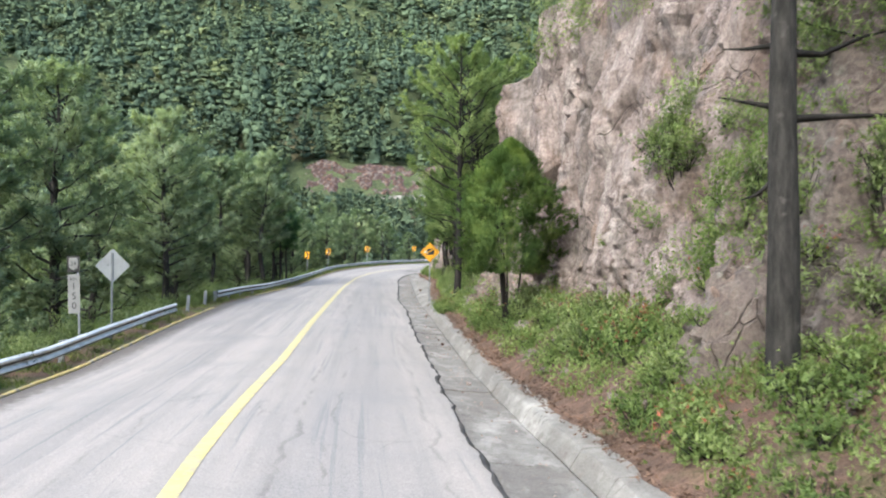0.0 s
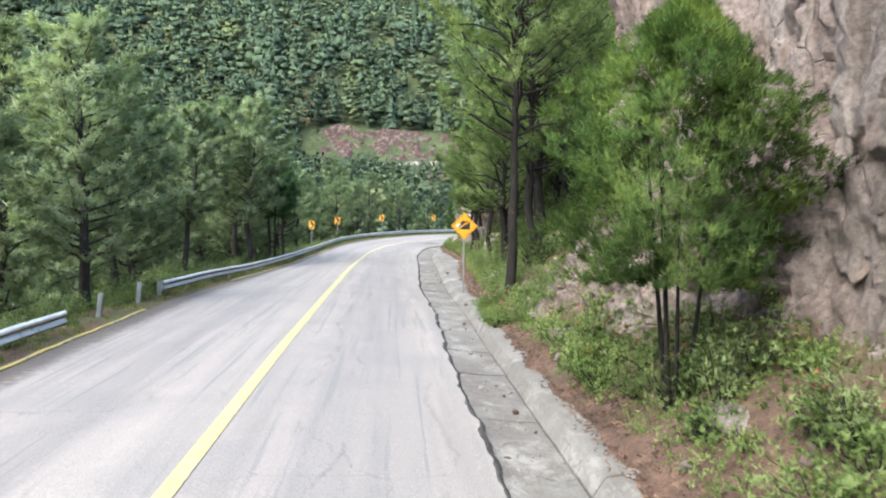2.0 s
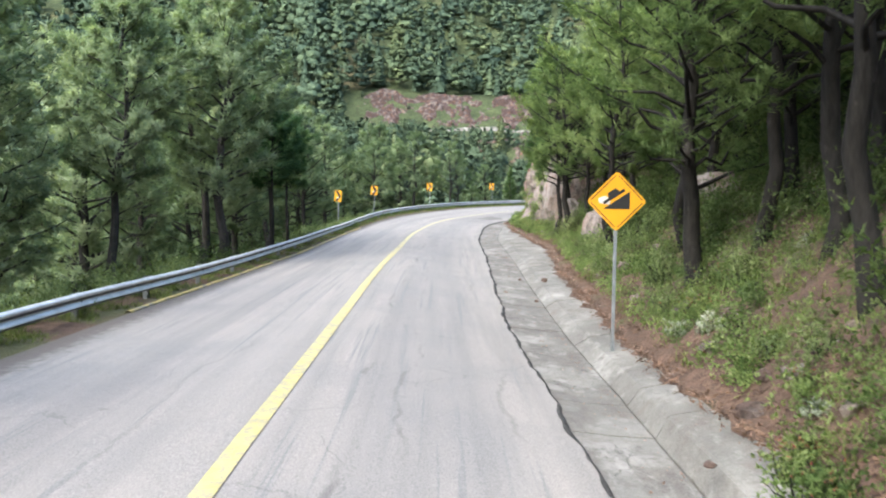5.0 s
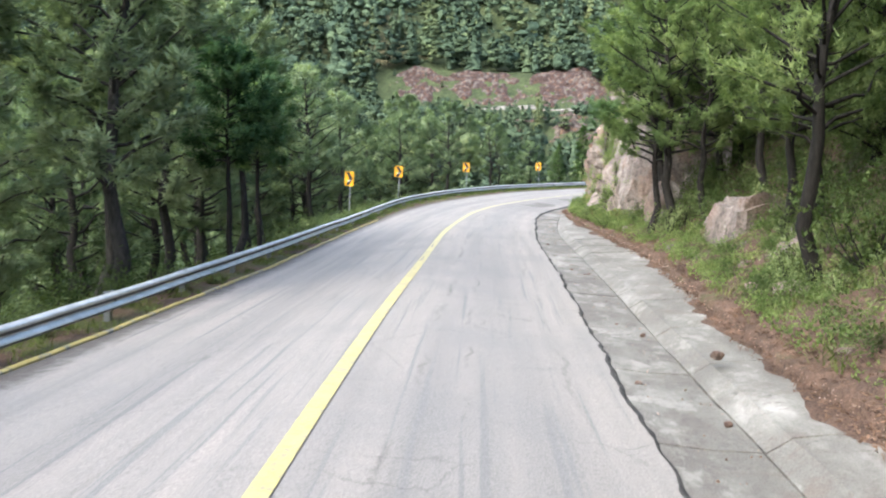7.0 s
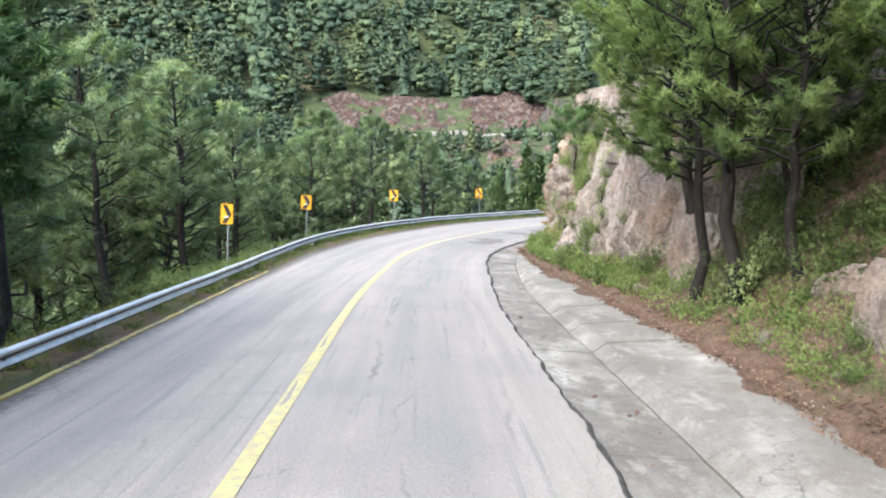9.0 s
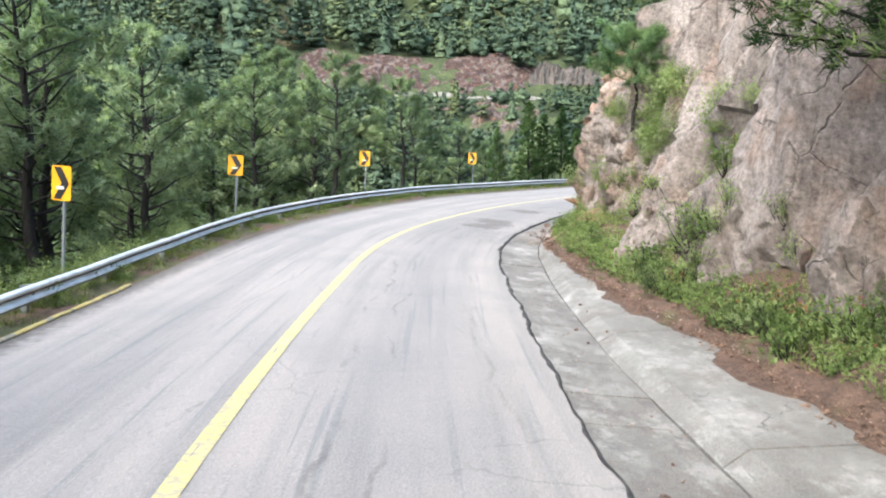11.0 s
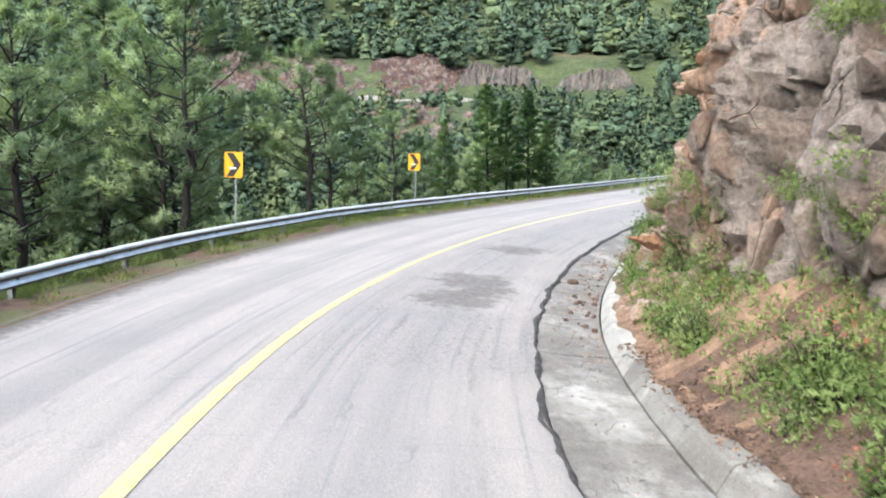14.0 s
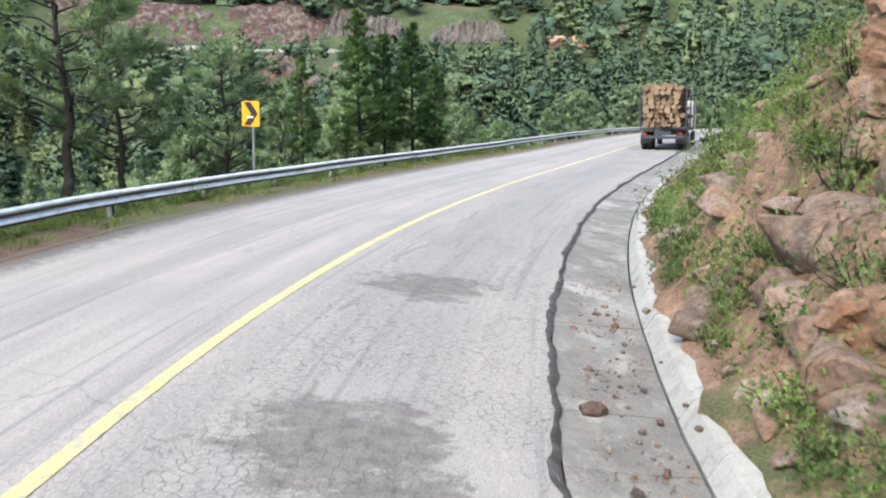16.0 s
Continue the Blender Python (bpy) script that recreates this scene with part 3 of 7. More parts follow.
# ---- ground ----
GUTTER_OUT = ([0, 20, 33, 38, 44, 52, 60, 66, 72, 78, 84, 91, 96, 100, 104, 110, 118, 128, 280],
              [4.8, 4.75, 4.85, 5.1, 5.1, 5.6, 5.85, 6.2, 6.6, 6.4, 6.3, 5.8, 5.5, 5.1, 4.95, 4.92, 4.88, 4.75, 4.6])


def wobble(x, y, size, seed=0.0):
    """Cheap smooth noise in about -1 to 1, for arrays."""
    x, y = np.asarray(x) / size + seed * 3.1, np.asarray(y) / size - seed * 1.7
    return (np.sin(x * 1.7 + 1.3 * np.sin(y * 1.1 + seed)) + np.sin(y * 2.1 + 1.7 * np.sin(x * 0.9 + 2 * seed)) + np.sin((x + y) * 3.3 + seed) * 0.5) / 2.5


BANK_S = [-20, 5, 10, 14, 20, 26, 29, 33, 38, 44, 52, 60, 68, 74, 80, 86, 92, 98, 103, 107, 111, 116, 121, 126, 135, 150, 280]
BANK_0 = [0.1, 0.1, 0.1, 0.1, 0.1, 0.1, 0.15, 0.2, 0.25, 0.22, 0.2, 0.2, 0.2, 0.2, 0.2, 0.2, 0.2, 0.15, 0.1, 0.05, 0.05, 0.05, 0.05, 0.05, 0.05, 0.05, 0.05]
BANK_1 = [0.9, 0.9, 0.9, 1.1, 1.2, 1.1, 0.9, 1.0, 1.5, 1.3, 1.0, 0.75, 0.6, 0.6, 0.65, 0.6, 0.7, 0.9, 1.1, 0.8, 1.1, 2.4, 1.9, 0.9, 0.4, 0.3, 0.3]
BANK_2 = [3.0, 2.4, 1.7, 1.7, 1.8, 1.7, 1.6, 2.2, 2.9, 2.6, 2.2, 1.8, 1.6, 1.6, 1.8, 1.2, 1.2, 1.3, 1.5, 1.2, 2.2, 4.2, 3.5, 1.8, 1.0, 0.8, 0.8]
BANK_3 = [8, 6, 5, 5, 5, 5, 4.5, 4.8, 5.2, 4.8, 4.6, 4.3, 4.0, 3.9, 4.2, 4.0, 4.5, 4.5, 4.5, 4.5, 5.5, 7.0, 5.5, 3.0, 1.8, 1.4, 1.4]


def bank_h(s, u):
    """Rise of the cut side over the road's edge: at 1.2, 3 and 6 m beyond the gutter, then the hill."""
    out = np.interp(s, *GUTTER_OUT)
    d = u - out
    h0, h1, h2, h3 = np.interp(s, BANK_S, BANK_0), np.interp(s, BANK_S, BANK_1), np.interp(s, BANK_S, BANK_2), np.interp(s, BANK_S, BANK_3)
    h = np.where(d < 1.4, h0 + (h1 - h0) * np.clip(d, 0, 1.4) / 1.4, np.where(d < 3, h1 + (h2 - h1) * (d - 1.4) / 1.6, np.where(d < 6, h2 + (h3 - h2) * (d - 3) / 3, h3 + (d - 6) * 0.62)))
    return h


def valley_h(s, u):
    """Fall of the ground on the outer side, below the road's edge."""
    d = -u - 5.6
    return -np.clip(d, 0, 2) * 0.25 - np.clip(d - 2, 0, 40) * 0.5 - np.clip(d - 42, 0, 60) * 0.1


def ground_z(x, y):
    x, y = np.asarray(x, float).ravel(), np.asarray(y, float).ravel()
    s, u = road_su(x, y)
    base = road_z(s, u)
    near = np.where(u > 0, base + 0.05 + bank_h(s, u), base - 0.05 + valley_h(s, u))
    lap = np.interp(s, *GUTTER_OUT)
    near = np.where((u > 0) & (u < lap + 8.0) & (s > -8) & (s < 198), near - 0.75, near)
    core = (u > -4.6) & (u < np.interp(s, *GUTTER_OUT) + 0.3)
    near = np.where(core, base - 0.75, near)
    # the hills opposite close the view all round
    r = np.hypot(x - 10, (y - 90))
    a = np.arctan2(x - 10, y - 90)
    foot = 118 + 14 * np.sin(3 * a + 1) + 8 * np.sin(7 * a)
    rough = 5 * wobble(x, y, 30) + 14 * wobble(x, y, 75, 2.0) * np.clip((r - foot) / 200, 0, 1)
    hill = -22 + 46.5 * np.clip((r - foot) / (294 - foot), 0, 1) + np.interp(r, [294, 300, 318, 345, 460, 1000], [0, 0.5, 14.5, 27, 88, 420])
    hill = hill + np.clip((r - foot) / 60, 0, 1) * rough * (1 - 0.97 * np.exp(-((r - 303) / 34) ** 4))
    t = np.clip((r - 60) / 80, 0, 1)
    t = t * t * (3 - 2 * t)
    left = (u < -5)
    z = np.where(left, np.maximum(near * (1 - t) + np.maximum(hill, near) * t, near), near)
    z = np.where(~left & (u > 40), np.maximum(near, np.minimum(hill, 150)), z)
    far = (s > 215) | (s < -35)
    z = np.where(far & (np.abs(u) < 30), np.maximum(z, np.minimum(hill, 60) * np.clip((np.abs(u) - 6) / 20, 0, 1)), z)
    return np.minimum(z, 330)


def spread(lo, hi, a, b, step, grow=1.13):
    """Grid lines, dense between a and b and no wider than 6 m out to the far road."""
    mid = list(np.arange(a, b + 0.01, step))
    up, dn, k = [], [], step
    while (up or mid)[-1] < hi:
        k = min(k * grow, 6) if (up or mid)[-1] < 450 else k * grow
        up.append((up or mid)[-1] + k)
    k = step
    while (dn or mid[:1])[-1] > lo:
        k = min(k * grow, 6) if a > -30 or (dn or mid[:1])[-1] > -330 else k * grow
        dn.append((dn or mid[:1])[-1] - k)
    return np.array(dn[::-1] + mid + up)


gx, gy = spread(-1100, 1100, -45, 60, 1.5), spread(-700, 1300, -20, 190, 1.5)
GX, GY = np.meshgrid(gx, gy)
GZ = ground_z(GX, GY)
ground = thing("ground", "wooded valley and hillsides of grass and brown earth", "ground", kind="structure",
               me=mesh_of("ground", np.stack([GX.ravel(), GY.ravel(), GZ], 1), grid_faces(len(gy), len(gx)), M_HILL, True))


def strip(name, s0, s1, ds, cols, place, mat, smooth=True):
    """A sheet along the road. place(s, k) gives u and the height over the road's level for column k of cols."""
    s = np.arange(s0, s1 + 1e-6, ds)
    k = np.linspace(0, 1, cols)
    S, K = np.meshgrid(s, k, indexing="ij")
    u, dz = place(S, K)
    x, y = flat(S, u)
    z = road_z(S, u) + dz
    return mesh_of(name, np.stack([x.ravel(), y.ravel(), z.ravel()], 1), grid_faces(len(s), cols)[:, ::-1], mat, smooth,
                   np.stack([u.ravel(), S.ravel()], 1))


def rag(s, amp=0.05):
    return amp * (0.5 * np.sin(s * 3.1) + 0.35 * np.sin(s * 6.1 + 1) + 0.8 * np.sin(s * 1.27 + 2))


road = thing("road", "worn pale grey asphalt two-lane road with cracks", "road", kind="structure",
             me=strip("road", -40, 240, 0.25, 16, lambda s, k: (-along(WIDE_L, s) - 0.12 + k * (along(WIDE_L, s) + 0.12 + along(WIDE_R, s) + rag(s, 0.03)), 0 * s), M_ASPHALT))
def ragged(s, seed):
    """Uneven to the hand's width, in 0 to 1."""
    r = np.random.default_rng(seed)
    knots = np.arange(-10, 245, 0.09)
    v = np.convolve(r.uniform(0, 1, len(knots)), [0.25, 0.5, 0.25], "same") * 0.6 + 0.4 * np.interp(knots, np.arange(-10, 245, 0.7), r.uniform(0, 1, len(np.arange(-10, 245, 0.7))))
    return np.interp(s, knots, v)


tar = thing("road_edge", "crumbling dark tar edge of the asphalt beside the gutter", "road edge", kind="structure",
            me=strip("road_edge", -5, 200, 0.09, 5, lambda s, k: (along(WIDE_R, s) + rag(s, 0.03) - 0.075 * np.clip(ragged(s, 1) * 1.6 - 0.45, 0, 1) * (1 - k) + k * (0.02 + 0.06 * ragged(s, 2)), 0.009 - np.clip(k - 0.4, 0, 1) ** 1.2 * 0.08 + 0.008 * (ragged(s + 40 * k, 3) - 0.5)), M_TAR))
LINE = [0.02] * 10 + [0.03, 0.11, 0.12, 0.1, 0.05] + [0.0] * 6
line = thing("centre_line", "faded yellow painted centre line on the asphalt", "road marking", kind="structure",
             me=strip("centre_line", -40, 240, 0.5, 2, lambda s, k: (along(LINE, s) + (k - 0.5) * np.interp(s, [60, 100, 112], [0.19, 0.18, 0.135]), 0.005 + 0 * s), M_YELLOW))
verge = thing("verge", "grassy earth verge between the road and the drop", "verge", kind="structure",
              me=strip("verge", -10, 235, 0.4, 14, lambda s, k: (-along(WIDE_L, s) + 0.1 - k * 4.2,
                       -0.03 + valley_h(s, -along(WIDE_L, s) - k * 4.2) + 0.05 * wobble(s, k * 4.2, 0.5) * (k > 0.1) + 0.03), M_VERGE))
bank = thing("bank", "reddish earth cut bank with grass above the gutter", "bank", kind="structure",
             me=strip("bank", -10, 200, 0.3, 44, lambda s, k: (np.interp(s, *GUTTER_OUT) - 0.12 + rag(s + 9, 0.08) + 9 * k ** 1.3,
                      0.075 + bank_h(s, np.interp(s, *GUTTER_OUT) - 0.12 + 9 * k ** 1.3) - 0.3 * (k == 0) + np.clip(k * 6, 0, 1) * (0.10 * wobble(s, k * 9, 0.45) + 0.16 * wobble(s, k * 9, 1.3, 1.0))), M_SOIL))
bank.data.materials.append(M_ORANGE)
cols_ = 43
rows_ = len(bank.data.polygons) // cols_
bank.data.polygons.foreach_set("material_index", np.repeat((-10 + 0.3 * np.arange(rows_) + 1.5 * np.sin(np.arange(rows_) * 2.3) > 100).astype(np.int32), cols_))

# ---- gutter ----
CREASE = ([0, 20, 34, 45, 55, 66, 75, 85, 97, 106, 115, 130, 280], [4.15, 4.2, 4.25, 4.4, 4.55, 4.68, 4.75, 4.65, 4.78, 4.58, 4.58, 4.3, 4.3])


def lip(s):
    """The gutter's raised outer side: where its sloping face ends, and the heights of the apron there and at its outer edge."""
    crease, out, h0 = np.interp(s, *CREASE), np.interp(s, *GUTTER_OUT), np.interp(s, BANK_S, BANK_0)
    broad = np.interp(s, [42, 48, 94, 99], [0, 1, 1, 0])
    crest = np.minimum(crease + 0.17 + 0.1 * broad, out - 0.12)
    return crest, (h0 * 0.45 + 0.05) * (1 - broad) + 0.04 * broad, (h0 + 0.04) * (1 - broad) + (h0 * 0.6) * broad


def slab_mesh(name, s0, s1, inner):
    """One cast length of the gutter: the dished floor (inner) or its raised outer lip and apron."""
    s = np.linspace(s0 + 0.007, s1 - 0.007, 4)
    crease, out = np.interp(s, *CREASE), np.interp(s, *GUTTER_OUT)
    if inner:
        us = [along(WIDE_R, s) + 0.03, along(WIDE_R, s) * 0.5 + crease * 0.5, crease - 0.015]
        hs = [np.full(4, -0.05), np.full(4, -0.1), np.full(4, -0.13)]
    else:
        crest, top0, top1 = lip(s)
        us = [crease + 0.015, crest - 0.03, crest, crest * 0.55 + out * 0.45, out + 0.05]
        hs = [np.full(4, -0.13), top0 - 0.025, top0, top0 * 0.55 + top1 * 0.45, top1]
    cols = len(us)
    U, Hh = np.stack(us, 1), np.stack(hs, 1) + random.uniform(-0.01, 0.01)
    S = np.repeat(s[:, None], cols, 1)
    Hh = Hh + 0.012 * wobble(S * 2, U * 3, 1.0)
    x, y = flat(S, U)
    z = road_z(S, along(WIDE_R, S)) + Hh
    top = np.stack([x.ravel(), y.ravel(), z.ravel()], 1)
    low = top - [0, 0, 0.16]
    f = grid_faces(4, cols)[:, ::-1]
    rim = list(range(cols)) + [r * cols + cols - 1 for r in range(1, 4)] + [3 * cols + c for c in range(cols - 2, -1, -1)] + [r * cols for r in range(2, 0, -1)]
    n = len(top)
    side = [[a, b, b + n, a + n] for a, b in zip(rim, rim[1:] + rim[:1])]
    return mesh_of(name, np.concatenate([top, low]), np.concatenate([f, np.array(side)]), M_GUTTER if inner else M_LIP if s0 > 103 else M_CONCRETE)


gutter = thing("gutter", "stained concrete roadside gutter cast in slabs", "gutter", kind="structure")
cut = 2.0
while cut < 170:
    nxt = cut + random.uniform(1.2, 2.0)
    part("floor_slab", slab_mesh("floor_slab", cut, nxt, True), gutter)
    part("lip_slab", slab_mesh("lip_slab", cut, nxt, False), gutter)
    cut = nxt

# reddish soil washed down over the apron
def wash_place(s, k):
    crest, top0, top1 = lip(s)
    out = np.interp(s, *GUTTER_OUT)
    much = np.interp(s, [0, 20, 34, 42, 46, 90, 97, 104, 130], [0.2, 0.25, 0.35, 0.4, 0.5, 0.55, 0.3, 0.15, 0.1])
    inner = out - 0.06 - much * np.clip(1.9 * ragged(s * 0.3, 7) + 0.45 * ragged(s, 8) - 0.7, 0.02, 1)
    u = inner + k * (out + 0.45 - inner)
    f = np.clip((u - crest) / (out - crest), 0, 1.4)
    return u, top0 + (top1 - top0) * f + 0.035 * np.clip(k * 3, 0, 1) + 0.02 * k * wobble(s, u, 0.22, 2.0) + np.clip(u - out, 0, 1) * 0.3 - 0.02 * (k == 0)


thing("washed_soil", "reddish soil and needles washed over the gutter apron", "soil", kind="structure", me=strip("washed_soil", 3, 103, 0.09, 9, wash_place, M_WASH))

# ---- kerb on the outer side ----
for a, b in ((8, 37.2), (50, 90.5)):
    kerb = thing("kerb", "low kerb with chipped yellow paint along the verge", "kerb", kind="structure")
    cut = a
    while cut < b:
        nxt = min(cut + random.uniform(1.6, 2.6), b)
        s = np.linspace(cut + 0.01, nxt - 0.01, 5)
        prof = np.array([(0.03, -0.06), (0.025, 0.03), (0.0, 0.05), (-0.06, 0.045), (-0.09, 0.01), (-0.09, -0.08)])
        U = -along(WIDE_L, s)[:, None] - 0.05 + prof[None, :, 0] + rag(s, 0.012)[:, None]
        S = np.repeat(s[:, None], 6, 1)
        x, y = flat(S, U)
        z = road_z(S, U) + prof[None, :, 1] + 0.01 * wobble(S, U, 0.3)
        v = np.stack([x.ravel(), y.ravel(), z.ravel()], 1)
        f = grid_faces(5, 6)
        part("kerb_stone", mesh_of("kerb_stone", v, f, M_KERB), kerb)
        cut = nxt

# ---- guard rail ----
RAIL_U = ([0, 33, 41, 50, 57, 85, 95, 104, 112, 150, 280], [4.85, 4.95, 5.0, 4.95, 4.6, 4.62, 4.85, 5.35, 5.65, 5.65, 5.65])
RAIL_H = ([0, 280], [0.5, 0.5])
WAVE = [(0.0, 0.0), (0.028, -0.012), (0.075, -0.03), (0.082, -0.06), (0.075, -0.088), (0.012, -0.13), (0.0, -0.155), (0.012, -0.18), (0.075, -0.222), (0.082, -0.25), (0.075, -0.28), (0.028, -0.298), (0.0, -0.31)]


def beam_mesh(s0, s1, flare0=0.0, flare1=0.0):
    n = 7
    s = np.linspace(s0, s1, n)
    k = np.linspace(0, 1, n)
    squash = 1 - flare0 * np.clip(1 - k * 6, 0, 1) - flare1 * np.clip(k * 6 - 5, 0, 1)
    outs = np.array([p[0] for p in WAVE])
    ups = np.array([p[1] for p in WAVE])
    vs = []
    for off in (0.0, -0.006):
        U = -np.interp(s, *RAIL_U)[:, None] + outs[None] * squash[:, None] + off
        S = np.repeat(s[:, None], len(WAVE), 1)
        x, y = flat(S, U)
        z = road_z(S, U) + np.interp(S, *RAIL_H) + ups[None] + 0.012 * wobble(S, 0 * S, 3.0)
        vs.append(np.stack([x.ravel(), y.ravel(), z.ravel()], 1))
    f = grid_faces(n, len(WAVE))
    m = n * len(WAVE)
    # undersides of both waves get the darker tone, painting in their shade
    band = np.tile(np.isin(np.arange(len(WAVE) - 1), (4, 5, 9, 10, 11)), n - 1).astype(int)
    return mesh_of("rail_beam", np.concatenate(vs), np.concatenate([f, f[:, ::-1] + m]), [M_STEEL, M_STEEL_SHADE], True, slots=np.concatenate([band, 0 * band]))


def post_mesh():
    bm = bmesh.new()
    box_bm(bm, (0.012, 0.11, 1.3), (-0.05, 0, -0.6), 0.002)
    box_bm(bm, (0.1, 0.008, 1.3), (0, -0.052, -0.6), 0.002)
    box_bm(bm, (0.1, 0.008, 1.3), (0, 0.052, -0.6), 0.002)
    return from_bm("rail_post", bm, M_POST)


POST, BLOCK = post_mesh(), box("spacer_block", (0.07, 0.11, 0.32), (0, 0, 0), M_POST, 0.01)
BOLT = box("splice_bolts", (0.012, 0.06, 0.05), (0, 0, 0), M_BLACK, 0.004)


def rail(s0, s1, label):
    ob = thing("guard_rail", label, "guard rail", kind="structure")
    s, first = s0, True
    while s < s1 - 0.5:
        e = min(s + 3.81, s1)
        part("rail_beam", beam_mesh(s - (0.0 if first else 0.12), e + 0.02, 0.55 if first else 0, 0.4 if e >= s1 - 0.1 else 0), ob)
        m = at(s + 0.06, -float(np.interp(s, *RAIL_U)) - 0.13, float(np.interp(s, *RAIL_H)) - 0.065)
        spin = Matrix.Rotation(-heading(s), 4, "Z")
        po = part("rail_post", POST, ob)
        po.matrix_basis = Matrix.Translation(m) @ spin @ Matrix.Rotation(random.uniform(-0.03, 0.03), 4, "Y")
        bl = part("spacer_block", BLOCK, ob)
        bl.matrix_basis = Matrix.Translation(at(s + 0.06, -float(np.interp(s, *RAIL_U)) - 0.045, float(np.interp(s, *RAIL_H)) - 0.155)) @ spin
        bo = part("splice_bolt", BOLT, ob)
        bo.matrix_basis = Matrix.Translation(at(s + 0.06, -float(np.interp(s, *RAIL_U)) + 0.012, float(np.interp(s, *RAIL_H)) - 0.155)) @ spin
        s, first = e, False
    return ob


rail(2.2, 32.7, "galvanised steel guard rail ending before a gap")
rail(41.4, 215, "long galvanised steel guard rail following the bend")
for s in (35.6, 39.1):
    ob = thing("bare_post", "bare grey steel rail post standing without its beam", "post", me=POST, group="bare rail posts")
    ob.matrix_basis = Matrix.Translation(at(s, -5.1, 0.55)) @ Matrix.Rotation(-heading(s), 4, "Z") @ Matrix.Rotation(radians(4), 4, "Y")


# ---- signs ----
def post_of(length, w=0.05):
    return box("post", (w, w, length), (0, 0, -length / 2), M_POST, 0.004)


def sign_at(s, u, dz, turn=0.0):
    """Faces back along the road."""
    return Matrix.Translation(at(s, u, dz)) @ Matrix.Rotation(-heading(s) + radians(turn), 4, "Z")


ARROW = [(-0.21, 0.33), (0.0, 0.33), (0.225, 0.0), (0.0, -0.33), (-0.21, -0.33), (0.01, 0.0)]


def chevron(s, u, dz, turn, tilt):
    ob = thing("chevron_sign", "yellow chevron sign with black arrow behind the guard rail", "road sign",
               sign_at(s, u, dz, turn) @ Matrix.Rotation(radians(tilt), 4, "Y"), group="chevron signs")
    part("panel", plate("panel", rounded(0.54, 0.72, 0.05), 0.006, M_SIGN), ob)
    part("arrow", plate("arrow", ARROW, 0.004, M_BLACK, (0, -0.005, 0)), ob, "black arrow")
    # a thin pale plate paints the glare spot onto the panel
    part("sticker", plate("sticker", [(-0.13, -0.13), (0.08, -0.12), (0.08, -0.06), (-0.12, -0.07)], 0.003, M_WHITE, (0, -0.009, 0)), ob, "pale patch of painted glare")
    part("post", box("post", (0.05, 0.05, 3.1), (0.06, 0.035, -1.25), M_POST, 0.004), ob)
    part("backing", box("backing", (0.5, 0.02, 0.03), (0, 0.015, 0.12), M_POST), ob)


for s, u, dz, turn, tilt in ((90.9, -5.72, 2.04, -24, 3), (103.6, -6.12, 2.07, 4, 3), (115.5, -6.08, 2.09, 6, 2), (129.2, -6.56, 2.02, 2, 1)):
    chevron(s, u, dz, turn, tilt)

ob = thing("grade_sign", "yellow diamond steep descent sign on a thin post", "road sign", sign_at(47.0, 4.82, 2.62, 0))
part("panel", plate("panel", rounded(0.72, 0.72, 0.06, 45), 0.006, M_SIGN), ob)
for turn in (45, 135, 225, 315):
    c, sn = math.cos(radians(turn)), math.sin(radians(turn))
    part("border", plate("border", [(x * c - z * sn, x * sn + z * c) for x, z in ((-0.29, 0.315), (0.29, 0.315), (0.29, 0.33), (-0.29, 0.33))], 0.003, M_BLACK, (0, -0.004, 0)), ob, "thin black border")
part("slope", plate("slope", [(-0.23, -0.13), (0.22, -0.13), (0.22, 0.17)], 0.004, M_BLACK, (0, -0.005, 0)), ob, "black slope symbol")
up = Matrix.Rotation(radians(-33), 4, "Y")
sil = [(-0.2, 0.0), (0.22, 0.0), (0.22, 0.05), (0.14, 0.05), (0.1, 0.13), (-0.05, 0.13), (-0.09, 0.05), (-0.2, 0.05)]
car = [(x * math.cos(radians(33)) - z * math.sin(radians(33)) - 0.04, x * math.sin(radians(33)) + z * math.cos(radians(33)) + 0.055) for x, z in sil]
part("scuff", plate("scuff", [(-0.3, -0.03), (-0.12, -0.06), (-0.1, 0.05), (-0.2, 0.09), (-0.31, 0.05)], 0.003, M_WHITE, (0, -0.0035, 0)), ob, "pale scuffed patch")
part("car_symbol", plate("car_symbol", car, 0.004, M_BLACK, (0, -0.005, 0)), ob, "black vehicle symbol")
part("post", box("post", (0.05, 0.05, 3.0), (0, 0.035, -1.2), M_POST, 0.004), ob)

ob = thing("diamond_sign_back", "bare grey back of a diamond sign on a steel post", "road sign", sign_at(29.0, -6.1, 1.9, 0))
part("panel", plate("panel", rounded(0.76, 0.76, 0.06, 45), 0.006, M_ALU), ob)
part("post", box("post", (0.055, 0.055, 3.4), (0, -0.035, -1.3), M_POST, 0.004), ob)
part("stain", plate("stain", rounded(0.06, 0.05, 0.02), 0.002, M_POST, (-0.14, -0.003, 0.02)), ob, "dark smudge")


def words(name, text, size, mat, parent, place):
    cu = bpy.data.curves.new(name, "FONT")
    cu.body, cu.size, cu.align_x, cu.align_y, cu.extrude = text, size, "CENTER", "CENTER", 0.002
    tmp = bpy.data.objects.new(name, cu)
    me = bpy.data.meshes.new_from_object(tmp)
    bpy.data.objects.remove(tmp)
    me.materials.append(mat)
    ob = part(name, me, parent, "black lettering")
    ob.matrix_basis = Matrix.Translation(place) @ Matrix.Rotation(radians(90), 4, "X")
    return ob


